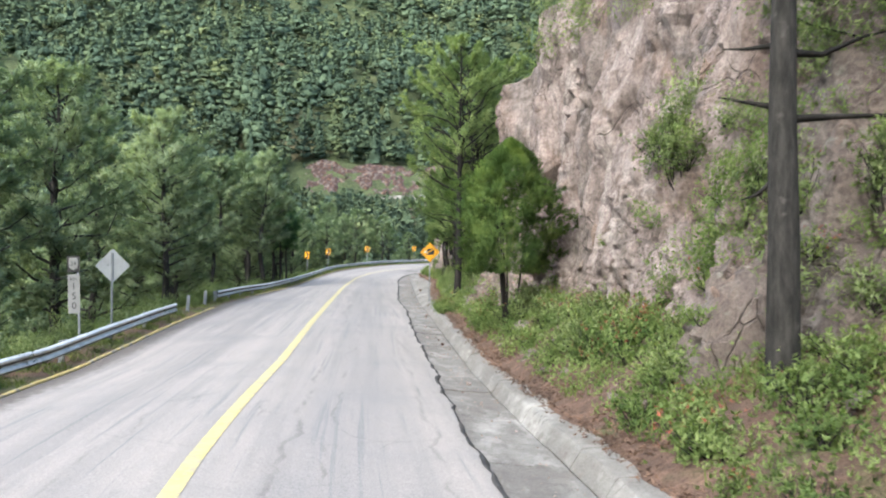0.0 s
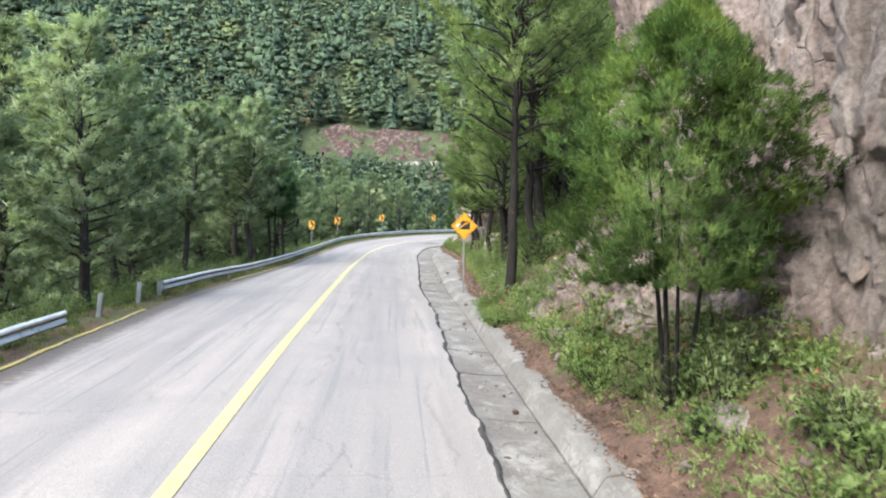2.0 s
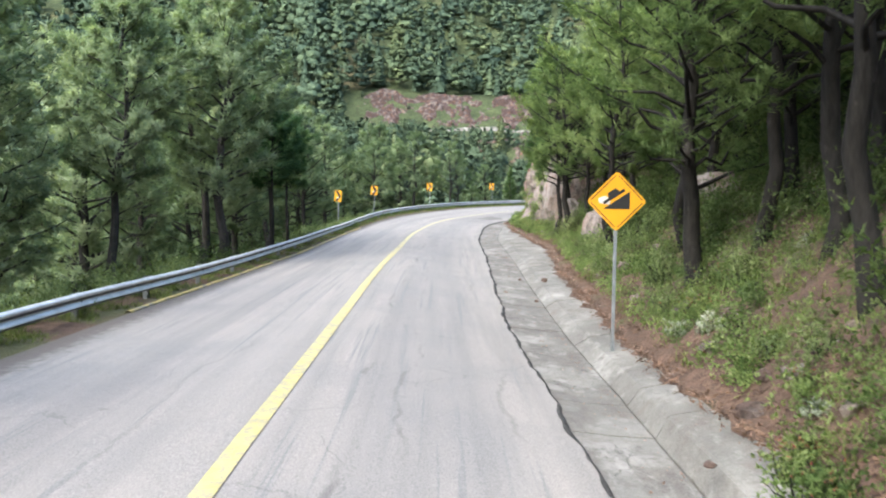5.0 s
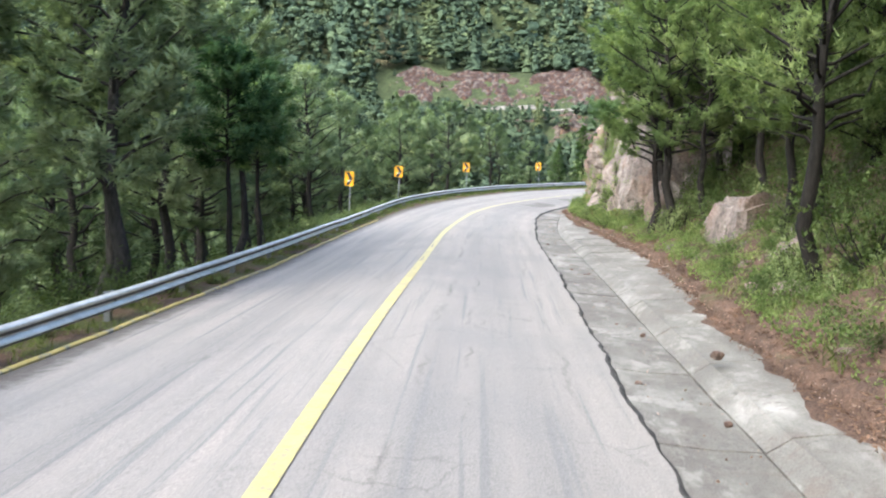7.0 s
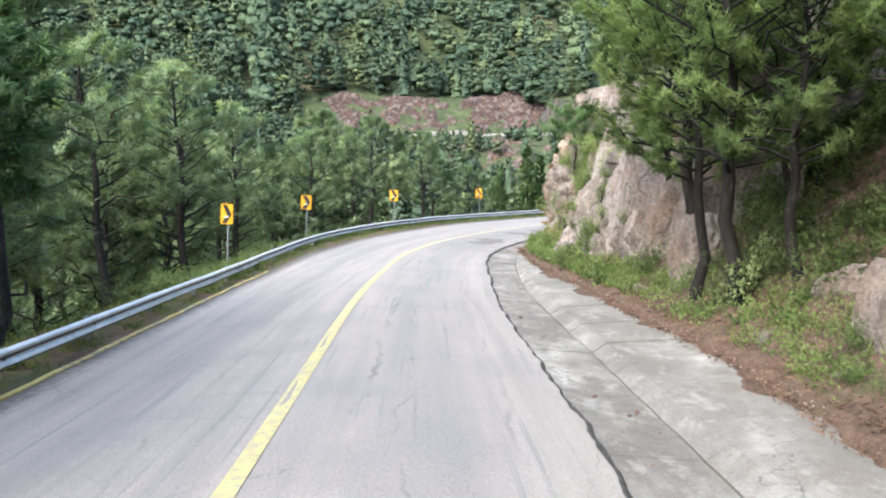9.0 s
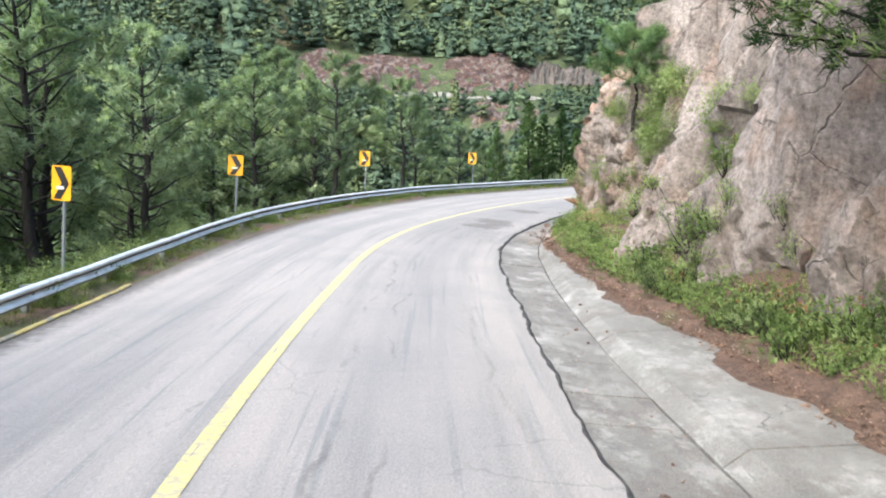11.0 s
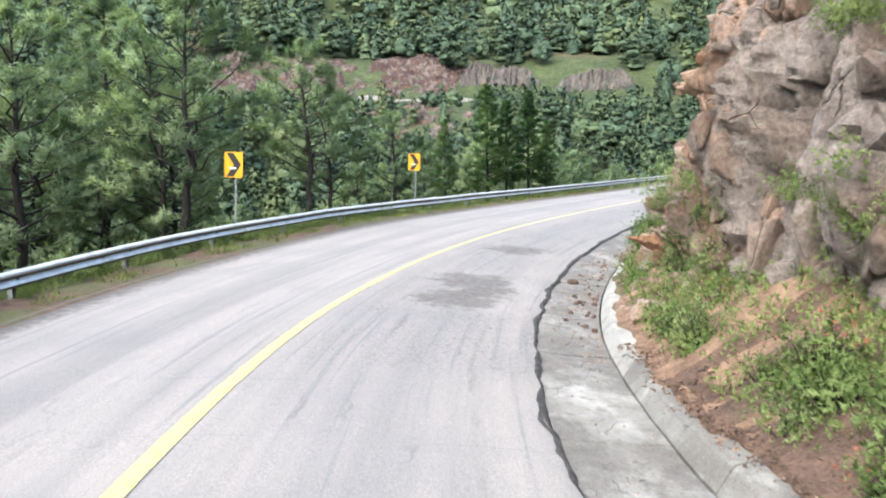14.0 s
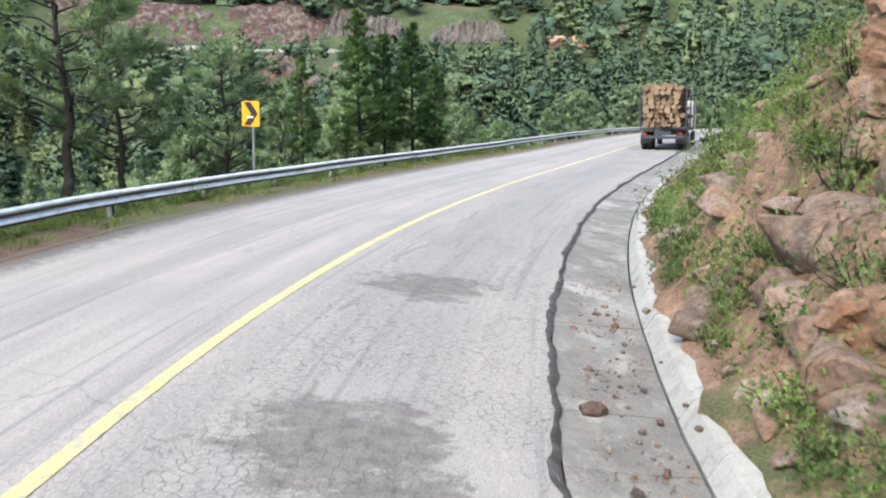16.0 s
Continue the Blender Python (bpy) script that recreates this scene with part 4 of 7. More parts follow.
ob = thing("kilometre_post", "white kilometre marker plates with black figures on a thin post", "road sign", sign_at(23.5, -5.5, 1.55, -4) @ Matrix.Rotation(radians(-2), 4, "Y"))
part("plate", plate("plate", rounded(0.3, 0.98, 0.03), 0.006, M_PLATE, (0, 0, -0.16)), ob)
shield = part("shield", plate("shield", [(-0.16, 0.38), (0.16, 0.38), (0.16, 0.8), (-0.16, 0.8)], 0.006, M_BLACK, (0, 0.002, 0)), ob, "dark route shield plate")
part("badge", plate("badge", [(-0.1, 0.5), (0, 0.43), (0.1, 0.5), (0.12, 0.62), (0.1, 0.75), (-0.1, 0.75), (-0.12, 0.62)], 0.004, M_PLATE, (0, -0.004, 0)), shield, "white shield")
words("route_figures", "24", 0.15, M_BLACK, shield, (0, -0.008, 0.6))
words("km_word", "km", 0.15, M_BLACK, ob, (0, -0.005, 0.22))
for k, ch in enumerate("150"):
    words("figure", ch, 0.24, M_BLACK, ob, (0, -0.005, 0.02 - 0.24 * k))
part("post", box("post", (0.05, 0.05, 3.2), (0.1, 0.035, -0.9), M_POST, 0.004), ob)


# ---- rock ----
def facets(S, Hh, cell, tall, slope, jump, seed, sharp=3.0):
    """A broken surface: tilted planes in uneven cells that meet in steps and edges."""
    r = np.random.default_rng(seed)
    a, b = S / cell + 0.25 * wobble(S, Hh, cell * 1.7, seed), Hh / (cell * tall) + 0.25 * wobble(Hh, S, cell * 1.9, seed + 1)
    a, b = a - a.min() + 2, b - b.min() + 2
    n, m = int(a.max()) + 4, int(b.max()) + 4
    jit, tilt, lift = r.uniform(0, 1, (n, m, 2)), r.normal(size=(n, m, 2)) * slope, r.uniform(-1, 1, (n, m)) * jump
    ia, ib = a.astype(int), b.astype(int)
    dist, val = [], []
    for p in (-1, 0, 1):
        for q in (-1, 0, 1):
            i, j = ia + p, ib + q
            da, db = a - i - jit[i, j, 0], b - j - jit[i, j, 1]
            dist.append(np.hypot(da, db))
            val.append(lift[i, j] + (tilt[i, j, 0] * da + tilt[i, j, 1] * db * tall) * cell)
    dist, val = np.array(dist), np.array(val)
    near = np.sort(dist, 0)
    return np.min(val + sharp * cell * (dist - near[0]), 0), near[1] - near[0]


FACES = {}


def cliff(name, label, knots, levels, heights, mat, ds=0.09, rows=120, cell=1.5, amp=1.0, seed=1, crumble=1.0, tall=1.9, chips=1.0, broken=1e9, lump=1.0):
    """A rock face along the road. levels: for each height step the u at every knot."""
    levels, heights = [levels[0]] + levels, [[h - 1.0 for h in heights[0]]] + heights
    s = np.arange(knots[0], knots[-1], ds)
    lv = np.linspace(0, len(levels) - 1, rows)
    tab_u = np.array([np.interp(s, knots, a) for a in levels])
    tab_h = np.array([np.interp(s, knots, a) for a in heights])
    U = np.array([[np.interp(l, range(len(levels)), tab_u[:, i]) for l in lv] for i in range(len(s))])
    Hh = np.array([[np.interp(l, range(len(levels)), tab_h[:, i]) for l in lv] for i in range(len(s))])
    S = np.repeat(s[:, None], rows, 1)
    big, crack = facets(S, Hh, cell, tall, 0.34, 0.26, seed)
    mid, crack2 = facets(S + 0.3 * Hh, Hh, cell * 0.42, tall * 0.9, 0.42, 0.11, seed + 1)
    small, _ = facets(S - 0.2 * Hh, Hh, cell * 0.15, 1.3, 0.5, 0.045, seed + 2)
    rough = 0.5 + 0.5 * np.clip(wobble(S, Hh, 1.6, seed) * 1.6, -1, 1)
    more = 1 + 1.1 * np.clip((S - broken) / 4, 0, 1) + 0.9 * np.clip((2.4 - Hh) / 1.5, 0, 1) * (broken < 1e8)
    mid, small = mid * more, small * more
    k = amp * (big + chips * mid * (0.5 + 0.7 * rough) + small * crumble * (0.4 + rough)) - 0.12 * amp * np.exp(-(crack / 0.05) ** 2) - 0.05 * np.exp(-(crack2 / 0.07) ** 2)
    k = k + 0.16 * lump * amp * wobble(S, Hh, 1.1, seed + 3) - 0.12 * amp
    end = np.clip(np.minimum(S - knots[0], knots[-1] - S) / 1.0, 0.2, 1)
    x, y = flat(S, U)
    z = road_z(S, U) + Hh
    P = np.stack([x, y, z], -1)
    side = np.stack([-np.cos(np.interp(S, SS, TURN)), np.sin(np.interp(S, SS, TURN)), 0.2 + 0 * S], -1)
    P = P + side * (k * end)[..., None]
    ob = thing(name, label, "rock cliff")
    step = max(8, int(2.3 / ds))
    for i in range(0, len(s) - 1, step):
        piece = P[i:i + step + 1]
        if len(piece) > 1:
            me = mesh_of("rock_buttress", piece.reshape(-1, 3), grid_faces(len(piece), rows)[:, ::-1], mat, True)
            me.set_sharp_from_angle(angle=radians(24))
            part("rock_buttress", me, ob)
    FACES[name] = (ob, P, S, Hh)
    return ob


cliff("cliff", "tall pale pinkish rock cliff above the gutter bank", [7.5, 9.5, 11.5, 13, 15, 20, 24, 26.5, 27.5, 29.5, 31, 32.3],
      [[8.5, 6.2, 5.7, 6.6, 6.5, 6.6, 6.6, 6.3, 6.4, 6.9, 7.0, 9.0], [8.8, 6.6, 6.2, 7.1, 6.9, 7.0, 7.0, 6.5, 6.5, 6.9, 7.1, 9.0], [9.2, 7.5, 7.2, 8.0, 7.6, 7.3, 7.1, 6.3, 6.0, 6.6, 6.9, 9.0],
       [9.8, 8.2, 8.2, 8.8, 8.4, 8.0, 7.5, 6.5, 6.2, 6.8, 7.2, 9.4], [12, 12, 12, 12, 12, 12, 11.5, 10.5, 10.5, 10.5, 10.5, 12]],
      [[0.0, 0.1, 0.2, 0.5, 0.8, 1.0, 0.9, 0.8, 0.8, 0.6, 0.8, 0.8], [1.6, 1.8, 2.0, 2.3, 2.4, 2.4, 2.6, 2.6, 2.6, 2.3, 2.3, 1.8], [4, 4.2, 4.6, 4.9, 5, 5.2, 5.2, 5.0, 4.9, 4.4, 4.2, 3.4],
       [6.5, 7.5, 8.6, 9.5, 10.5, 11.2, 10.2, 8.6, 7.6, 6.8, 6.2, 4.6], [8.5, 9.5, 10.5, 11.5, 12, 12.8, 12, 10.4, 9.5, 8.6, 7.8, 6.0]], M_ROCK_PALE, 0.08, 150, 1.7, 0.52, 11, 1.5, 2.4, 0.5, lump=0.5)
for piece in FACES["cliff"][0].children:
    if piece.data.vertices[0].co.y < 12.2:
        piece.data.materials[0] = M_BLOCK
cliff("rock_ledge", "low broken grey rock ledge under the trees", [25.5, 27, 29, 32, 35, 37.2, 38.4],
      [[6.6, 5.7, 5.5, 5.45, 5.5, 5.7, 7.0], [6.8, 6.0, 5.8, 5.7, 5.8, 6.0, 7.2], [7.2, 6.5, 6.2, 6.3, 6.5, 6.6, 7.6], [8.6, 8.0, 7.8, 8.0, 8.0, 8.0, 8.6]],
      [[0.4, 0.3, 0.25, 0.3, 0.3, 0.3, 0.3], [1.0, 1.4, 1.5, 1.2, 0.8, 0.6, 0.5], [2.0, 3.1, 3.3, 2.4, 1.5, 1.0, 0.8], [2.6, 4.4, 4.7, 3.4, 2.3, 1.7, 1.2]], M_BLOCK, 0.07, 76, 1.0, 0.8, 24, 1.8, 2.4, 1.2, lump=0.4)
cliff("cliff_over_the_bend", "high pinkish cliff leaning back above the gutter", [79.5, 82, 86, 90, 94, 97, 98, 99, 101.5, 104, 105.5],
      [[9.5, 7.6, 7.3, 6.8, 6.6, 6.5, 6.7, 6.3, 6.2, 6.5, 7.7], [9.8, 8.0, 7.7, 7.3, 7.0, 6.8, 7.1, 6.5, 6.3, 6.6, 7.9], [10.2, 8.7, 8.5, 8.5, 8.2, 7.5, 7.3, 7.1, 6.9, 6.9, 8.0],
       [10.6, 9.6, 9.8, 10.0, 9.9, 9.3, 9.2, 8.6, 7.6, 7.3, 8.3], [13, 13, 13, 13, 13, 12.6, 12.5, 12.4, 12, 11, 11]],
      [[0.3, 0.3, 0.3, 0.3, 0.4, 0.5, 0.6, 0.6, 0.7, 0.6, 0.8], [1.2, 1.8, 2.0, 2.1, 2.1, 2.2, 2.2, 2.2, 2.2, 2.2, 2.0], [2.8, 4.2, 4.4, 4.5, 4.6, 4.6, 4.6, 4.6, 4.4, 3.9, 3.7],
       [4.4, 6.8, 8.2, 9.0, 8.9, 8.3, 8.1, 7.9, 6.8, 5.3, 4.7], [6.0, 8, 9.2, 10, 9.9, 9.2, 9.0, 8.8, 7.7, 6.2, 5.5]], M_ROCK, 0.08, 150, 1.9, 0.55, 37, 0.6, 3.6, 0.4, 96.5, 0.25)
cliff("rusty_cliff", "rust-stained broken rock corner at the bend", [102.6, 104, 106, 108.5, 111, 113, 115, 116.5, 117.8],
      [[7.2, 5.9, 5.8, 6.1, 6.5, 6.7, 6.9, 7.3, 8.4], [7.3, 6.05, 5.95, 6.3, 6.7, 6.9, 7.05, 7.4, 8.5], [7.4, 6.25, 6.15, 6.5, 6.95, 7.1, 7.2, 7.6, 8.7], [7.8, 6.8, 6.8, 7.1, 7.5, 7.7, 7.9, 8.3, 9.2],
       [10.5, 10, 10, 10, 10.5, 10.8, 11, 11, 11.5]],
      [[0.7, 0.6, 0.4, 0.4, 0.6, 1.2, 1.8, 2.2, 2.4], [2, 2, 2, 2, 2.2, 2.5, 2.8, 3.0, 3.0], [3.7, 3.9, 4.1, 4.3, 4.4, 4.3, 4.3, 4.2, 3.7], [4.9, 5.3, 5.7, 6.6, 7.2, 7.0, 6.6, 6.0, 4.8],
       [5.8, 6.2, 6.7, 7.7, 8.6, 8.5, 8.2, 7.4, 6.2]],
      M_ROCK_WARM, 0.07, 130, 1.3, 0.85, 51, 1.6, 2.0, 1.5, lump=0.3)


for piece, stuff_ in zip(list(FACES["rusty_cliff"][0].children)[:2], (M_BLOCK, M_BLOCK_RUST)):
    piece.data.materials[0] = stuff_


def block_mesh(seed, mat):
    """An angular broken block, about one unit in half size, its edges chipped."""
    r = np.random.default_rng(seed)
    bm = bmesh.new()
    for _ in range(15):
        v = r.normal(size=3)
        v = v / np.abs(v).max() * r.uniform(0.75, 1.0) * np.array([1, 1, 1.0])
        bm.verts.new(v)
    got = bmesh.ops.convex_hull(bm, input=bm.verts)
    bmesh.ops.delete(bm, geom=[g for g in got["geom_interior"] if isinstance(g, bmesh.types.BMVert)], context="VERTS")
    bmesh.ops.dissolve_limit(bm, angle_limit=radians(14), verts=bm.verts, edges=bm.edges)
    bmesh.ops.bevel(bm, geom=list(bm.edges), offset=0.05, segments=1, affect="EDGES")
    return from_bm("rock_block", bm, mat)


BLOCKS = [block_mesh(300 + k, M_BLOCK) for k in range(9)]
RUST_BLOCKS = [block_mesh(320 + k, M_BLOCK_RUST) for k in range(9)]


def break_up(name, count, s0, s1, h0, h1, size, seed, sink=0.35):
    """Loose and jutting blocks set into a rock face."""
    ob, P, S, Hh = FACES[name]
    r = np.random.default_rng(seed)
    pick = np.argwhere((S > s0) & (S < s1) & (Hh > h0) & (Hh < h1))
    for i, j in pick[r.choice(len(pick), count)]:
        k = r.uniform(*size) * (1.35 - 0.5 * (Hh[i, j] - h0) / (h1 - h0))
        bl = part("rock_block", (RUST_BLOCKS if name == "rusty_cliff" else BLOCKS)[r.integers(9)], ob)
        way = Vector((-math.cos(heading(S[i, j])), math.sin(heading(S[i, j])), 0))
        bl.matrix_basis = (Matrix.Translation(Vector(P[i, j]) - way * k * sink) @ Matrix.Rotation(-heading(S[i, j]) + r.normal() * 0.5, 4, "Z") @ Matrix.Rotation(r.normal() * 0.35, 4, "X")
                           @ Matrix.Rotation(0.25 + r.normal() * 0.3, 4, "Y") @ Matrix.Diagonal((k * 0.75, k * r.uniform(0.7, 1.2), k * r.uniform(0.8, 1.7), 1)))


break_up("rusty_cliff", 130, 103.6, 117.0, 0.3, 5.0, (0.1, 0.3), 1, 0.6)
break_up("rusty_cliff", 70, 103.4, 114.0, 0.6, 5.6, (0.22, 0.5), 8, 0.62)
break_up("cliff_over_the_bend", 120, 97.0, 104.5, 0.3, 3.6, (0.12, 0.36), 2, 0.5)
break_up("cliff_over_the_bend", 46, 83.0, 97.0, 0.3, 2.0, (0.1, 0.28), 3, 0.5)
break_up("cliff", 60, 9.0, 30.0, 0.3, 2.6, (0.1, 0.28), 4, 0.5)
break_up("cliff", 18, 10.0, 30.0, 2.6, 9.0, (0.1, 0.35), 5, 0.6)
break_up("rock_ledge", 50, 26.0, 38.0, 0.3, 3.0, (0.1, 0.3), 6, 0.5)


def bank_rocks(count, s0, s1, d0, d1, size, kinds, seed):
    """Rocks sunk into the earth of the cut bank."""
    r = np.random.default_rng(seed)
    for k in range(count):
        s = r.uniform(s0, s1)
        u = float(np.interp(s, *GUTTER_OUT)) + d0 + (d1 - d0) * r.uniform() ** 1.4
        z = float(bank_h(np.array([s]), np.array([u]))[0]) + 0.07
        q = r.uniform(*size) * r.uniform(0.5, 1.0)
        ro = part("rock", kinds[r.integers(9)], bank)
        ro.matrix_basis = (Matrix.Translation(at(s, u, z - q * 0.15)) @ Matrix.Rotation(r.uniform(0, 6.3), 4, "Z") @ Matrix.Rotation(r.normal() * 0.4, 4, "X")
                           @ Matrix.Diagonal((q * r.uniform(0.7, 1.2), q * r.uniform(0.8, 1.5), q * r.uniform(0.5, 0.85), 1)))


bank_rocks(110, 105.5, 121, 0.1, 3.6, (0.12, 0.5), RUST_BLOCKS, 11)
bank_rocks(14, 107.0, 114.5, 0.6, 2.4, (0.4, 0.65), RUST_BLOCKS, 14)
bank_rocks(70, 30, 82, 0.5, 4.5, (0.1, 0.4), BLOCKS, 12)
bank_rocks(30, 6, 30, 0.2, 1.6, (0.08, 0.25), BLOCKS, 13)


def boulder_mesh(name, seed, mat, sub=4, squash=(1, 1, 0.75)):
    bm = bmesh.new()
    bmesh.ops.create_icosphere(bm, subdivisions=sub, radius=1.0)
    for v in bm.verts:
        q = v.co * 1.1 + Vector((seed * 5.1, seed, 0))
        d, pts = noise.voronoi(q)
        v.co *= 0.85 + 0.13 * noise.cell(pts[0] * 9.1) + 0.16 * noise.fractal(q * 1.6, 1.0, 2.0, 4)
        v.co = Vector([a * b for a, b in zip(v.co, squash)])
    return from_bm(name, bm, mat)


BOULDERS = [boulder_mesh("boulder", k, M_ROCK) for k in range(4)] + [boulder_mesh("boulder", 5 + k, M_ROCK_WARM) for k in range(3)]


def boulder(s, u, dz, size, kind, label, turn=0.0, name="boulder", group=""):
    """size: half lengths along u, s and up."""
    ob = thing(name, label, "rock", me=BOULDERS[kind], group=group)
    ob.matrix_basis = Matrix.Translation(at(s, u, dz)) @ Matrix.Rotation(-heading(s) + turn, 4, "Z") @ Matrix.Diagonal((*size, 1))
    return ob




def standing_block(seed, size, mat):
    """An upright split block with worn edges and an uneven top."""
    bm = bmesh.new()
    bmesh.ops.create_cube(bm, size=2)
    bmesh.ops.bevel(bm, geom=list(bm.edges), offset=0.22, segments=2, affect="EDGES")
    bmesh.ops.subdivide_edges(bm, edges=list(bm.edges), cuts=4, use_grid_fill=True)
    for v in bm.verts:
        q = v.co * 1.3 + Vector((seed, 0, 0))
        up = (v.co.z + 1) / 2
        k = 1 - 0.22 * up + 0.16 * noise.fractal(q, 1.0, 2.0, 4)
        lean = 0.16 * up
        v.co = Vector(((v.co.x * k + lean) * size[0], v.co.y * k * size[1], (v.co.z + 0.22 * up * noise.noise(q * 0.8)) * size[2]))
    return from_bm("boulder", bm, mat)


ob = thing("boulder", "tall pale block of rock standing on the bank", "rock", me=standing_block(3.3, (1.05, 1.0, 1.3), M_ROCK))
ob.matrix_basis = Matrix.Translation(at(70.4, 8.75, 0.75)) @ Matrix.Rotation(-heading(70.0) + 0.25, 4, "Z")
boulder(73.3, 9.0, 1.0, (0.6, 0.8, 0.9), 1, "grey boulder half sunk in the bank", 1.0)
boulder(80.0, 8.2, 1.2, (0.7, 1.0, 1.9), 2, "upright pinkish rock by the trees", 0.2)
boulder(84.0, 7.9, 1.2, (0.6, 0.9, 2.0), 3, "upright pinkish rock by the trees", 1.2)
boulder(21.6, 5.75, 0.7, (0.5, 0.7, 0.4), 1, "lichen grey boulder among herbs", 0.5)
boulder(17.0, 5.5, 0.4, (0.3, 0.4, 0.3), 2, "small grey boulder among herbs", 1.5)
boulder(35.6, 6.2, 1.1, (0.35, 0.45, 0.25), 0, "pale boulder on the wooded bank", 2.0)
boulder(37.3, 5.95, 1.02, (0.28, 0.42, 0.2), 3, "pale slab of rock on the wooded bank", 0.8)
boulder(41.0, 10.8, 4.9, (0.8, 1.2, 0.9), 1, "pale rock outcrop among the pines", 1.8)
boulder(55.5, 9.0, 3.0, (0.6, 0.8, 0.6), 2, "pale rock among the pines", 1.0)
for s, u, dz, r, k in ((63.5, 8.1, 0.75, 0.5, 0), (64.6, 8.5, 1.0, 0.7, 1), (65.4, 8.0, 0.8, 0.35, 2), (66.2, 8.9, 1.3, 0.55, 3), (61.8, 8.0, 0.8, 0.35, 4), (67.9, 8.2, 0.8, 0.4, 2), (59.6, 7.8, 0.9, 0.3, 5), (56.8, 7.6, 1.0, 0.35, 1), (53.5, 7.2, 1.0, 0.3, 0)):
    boulder(s, u, dz, (r, r * 1.2, r * 0.9), k, "weathered boulder lying on the shaded bank", s, "boulder", "boulders on the bank")
boulder(108.0, 5.5, 0.2, (0.5, 0.75, 0.32), 4, "flat pinkish boulder at the foot of the cliff", 0.2)
boulder(110.4, 5.7, 0.5, (0.4, 0.5, 0.35), 5, "rust-coloured boulder in the soil bank", 1.1)
boulder(111.6, 5.9, 0.9, (0.45, 0.55, 0.45), 6, "rounded rust boulder in the soil bank", 2.1)
boulder(113.2, 6.2, 1.5, (0.5, 0.6, 0.45), 4, "rounded rust boulder in the soil bank", 0.4)
boulder(114.0, 5.6, 0.9, (0.3, 0.4, 0.25), 5, "rounded rust boulder in the soil bank", 2.7)

STONE = [boulder_mesh("stone", 21 + k, M_STONE, 2) for k in range(3)]
for k in range(170):
    s = random.choice((random.uniform(105.5, 117), random.uniform(106.5, 117), random.uniform(106.5, 114), random.uniform(52, 96), random.uniform(14, 40)))
    a, b = float(along(WIDE_R, s)) + 0.15, float(np.interp(s, *CREASE))
    u = random.uniform(a, b)
    r = random.choice((0.02, 0.02, 0.03, 0.03, 0.04, 0.06))
    if k == 0:
        s, u, r = 112.4, 3.85, 0.13
    if k == 1:
        s, u, r = 57.7, 4.86, 0.1
    h = -0.11 if u < b - 0.1 else 0.2
    ob = thing("stone", "fallen reddish stone lying in the gutter", "stone", me=random.choice(STONE), group="stones in the gutter")
    ob.matrix_basis = Matrix.Translation(at(s, u, h + r * 0.4)) @ Matrix.Rotation(random.uniform(0, 6), 4, "Z") @ Matrix.Diagonal((r, r * 1.2, r, 1))


# ---- plants ----
rng = np.random.default_rng(4)


def unit(v):
    return v / (np.linalg.norm(v, axis=-1, keepdims=True) + 1e-9)


def needles(P, D, n, length, width, loose=0.9):
    """n thin blades at every place P, spraying along D."""
    m = len(P)
    d = unit(np.repeat(D, n, 0) + loose * rng.normal(size=(m * n, 3)))
    p = np.repeat(P, n, 0) + rng.normal(size=(m * n, 3)) * 0.15 * length
    face = unit(np.repeat(D, n, 0) * 0.4 + [[0, 0, 0.7]] + 0.75 * rng.normal(size=(m * n, 3)))
    side = unit(np.cross(d, face)) * width * rng.uniform(0.6, 1.3, (m * n, 1))
    tip = p + d * length * rng.uniform(0.6, 1.2, (m * n, 1))
    V = np.stack([p - side, p + side, tip], 1).reshape(-1, 3)
    return V, np.arange(m * n * 3).reshape(-1, 3)


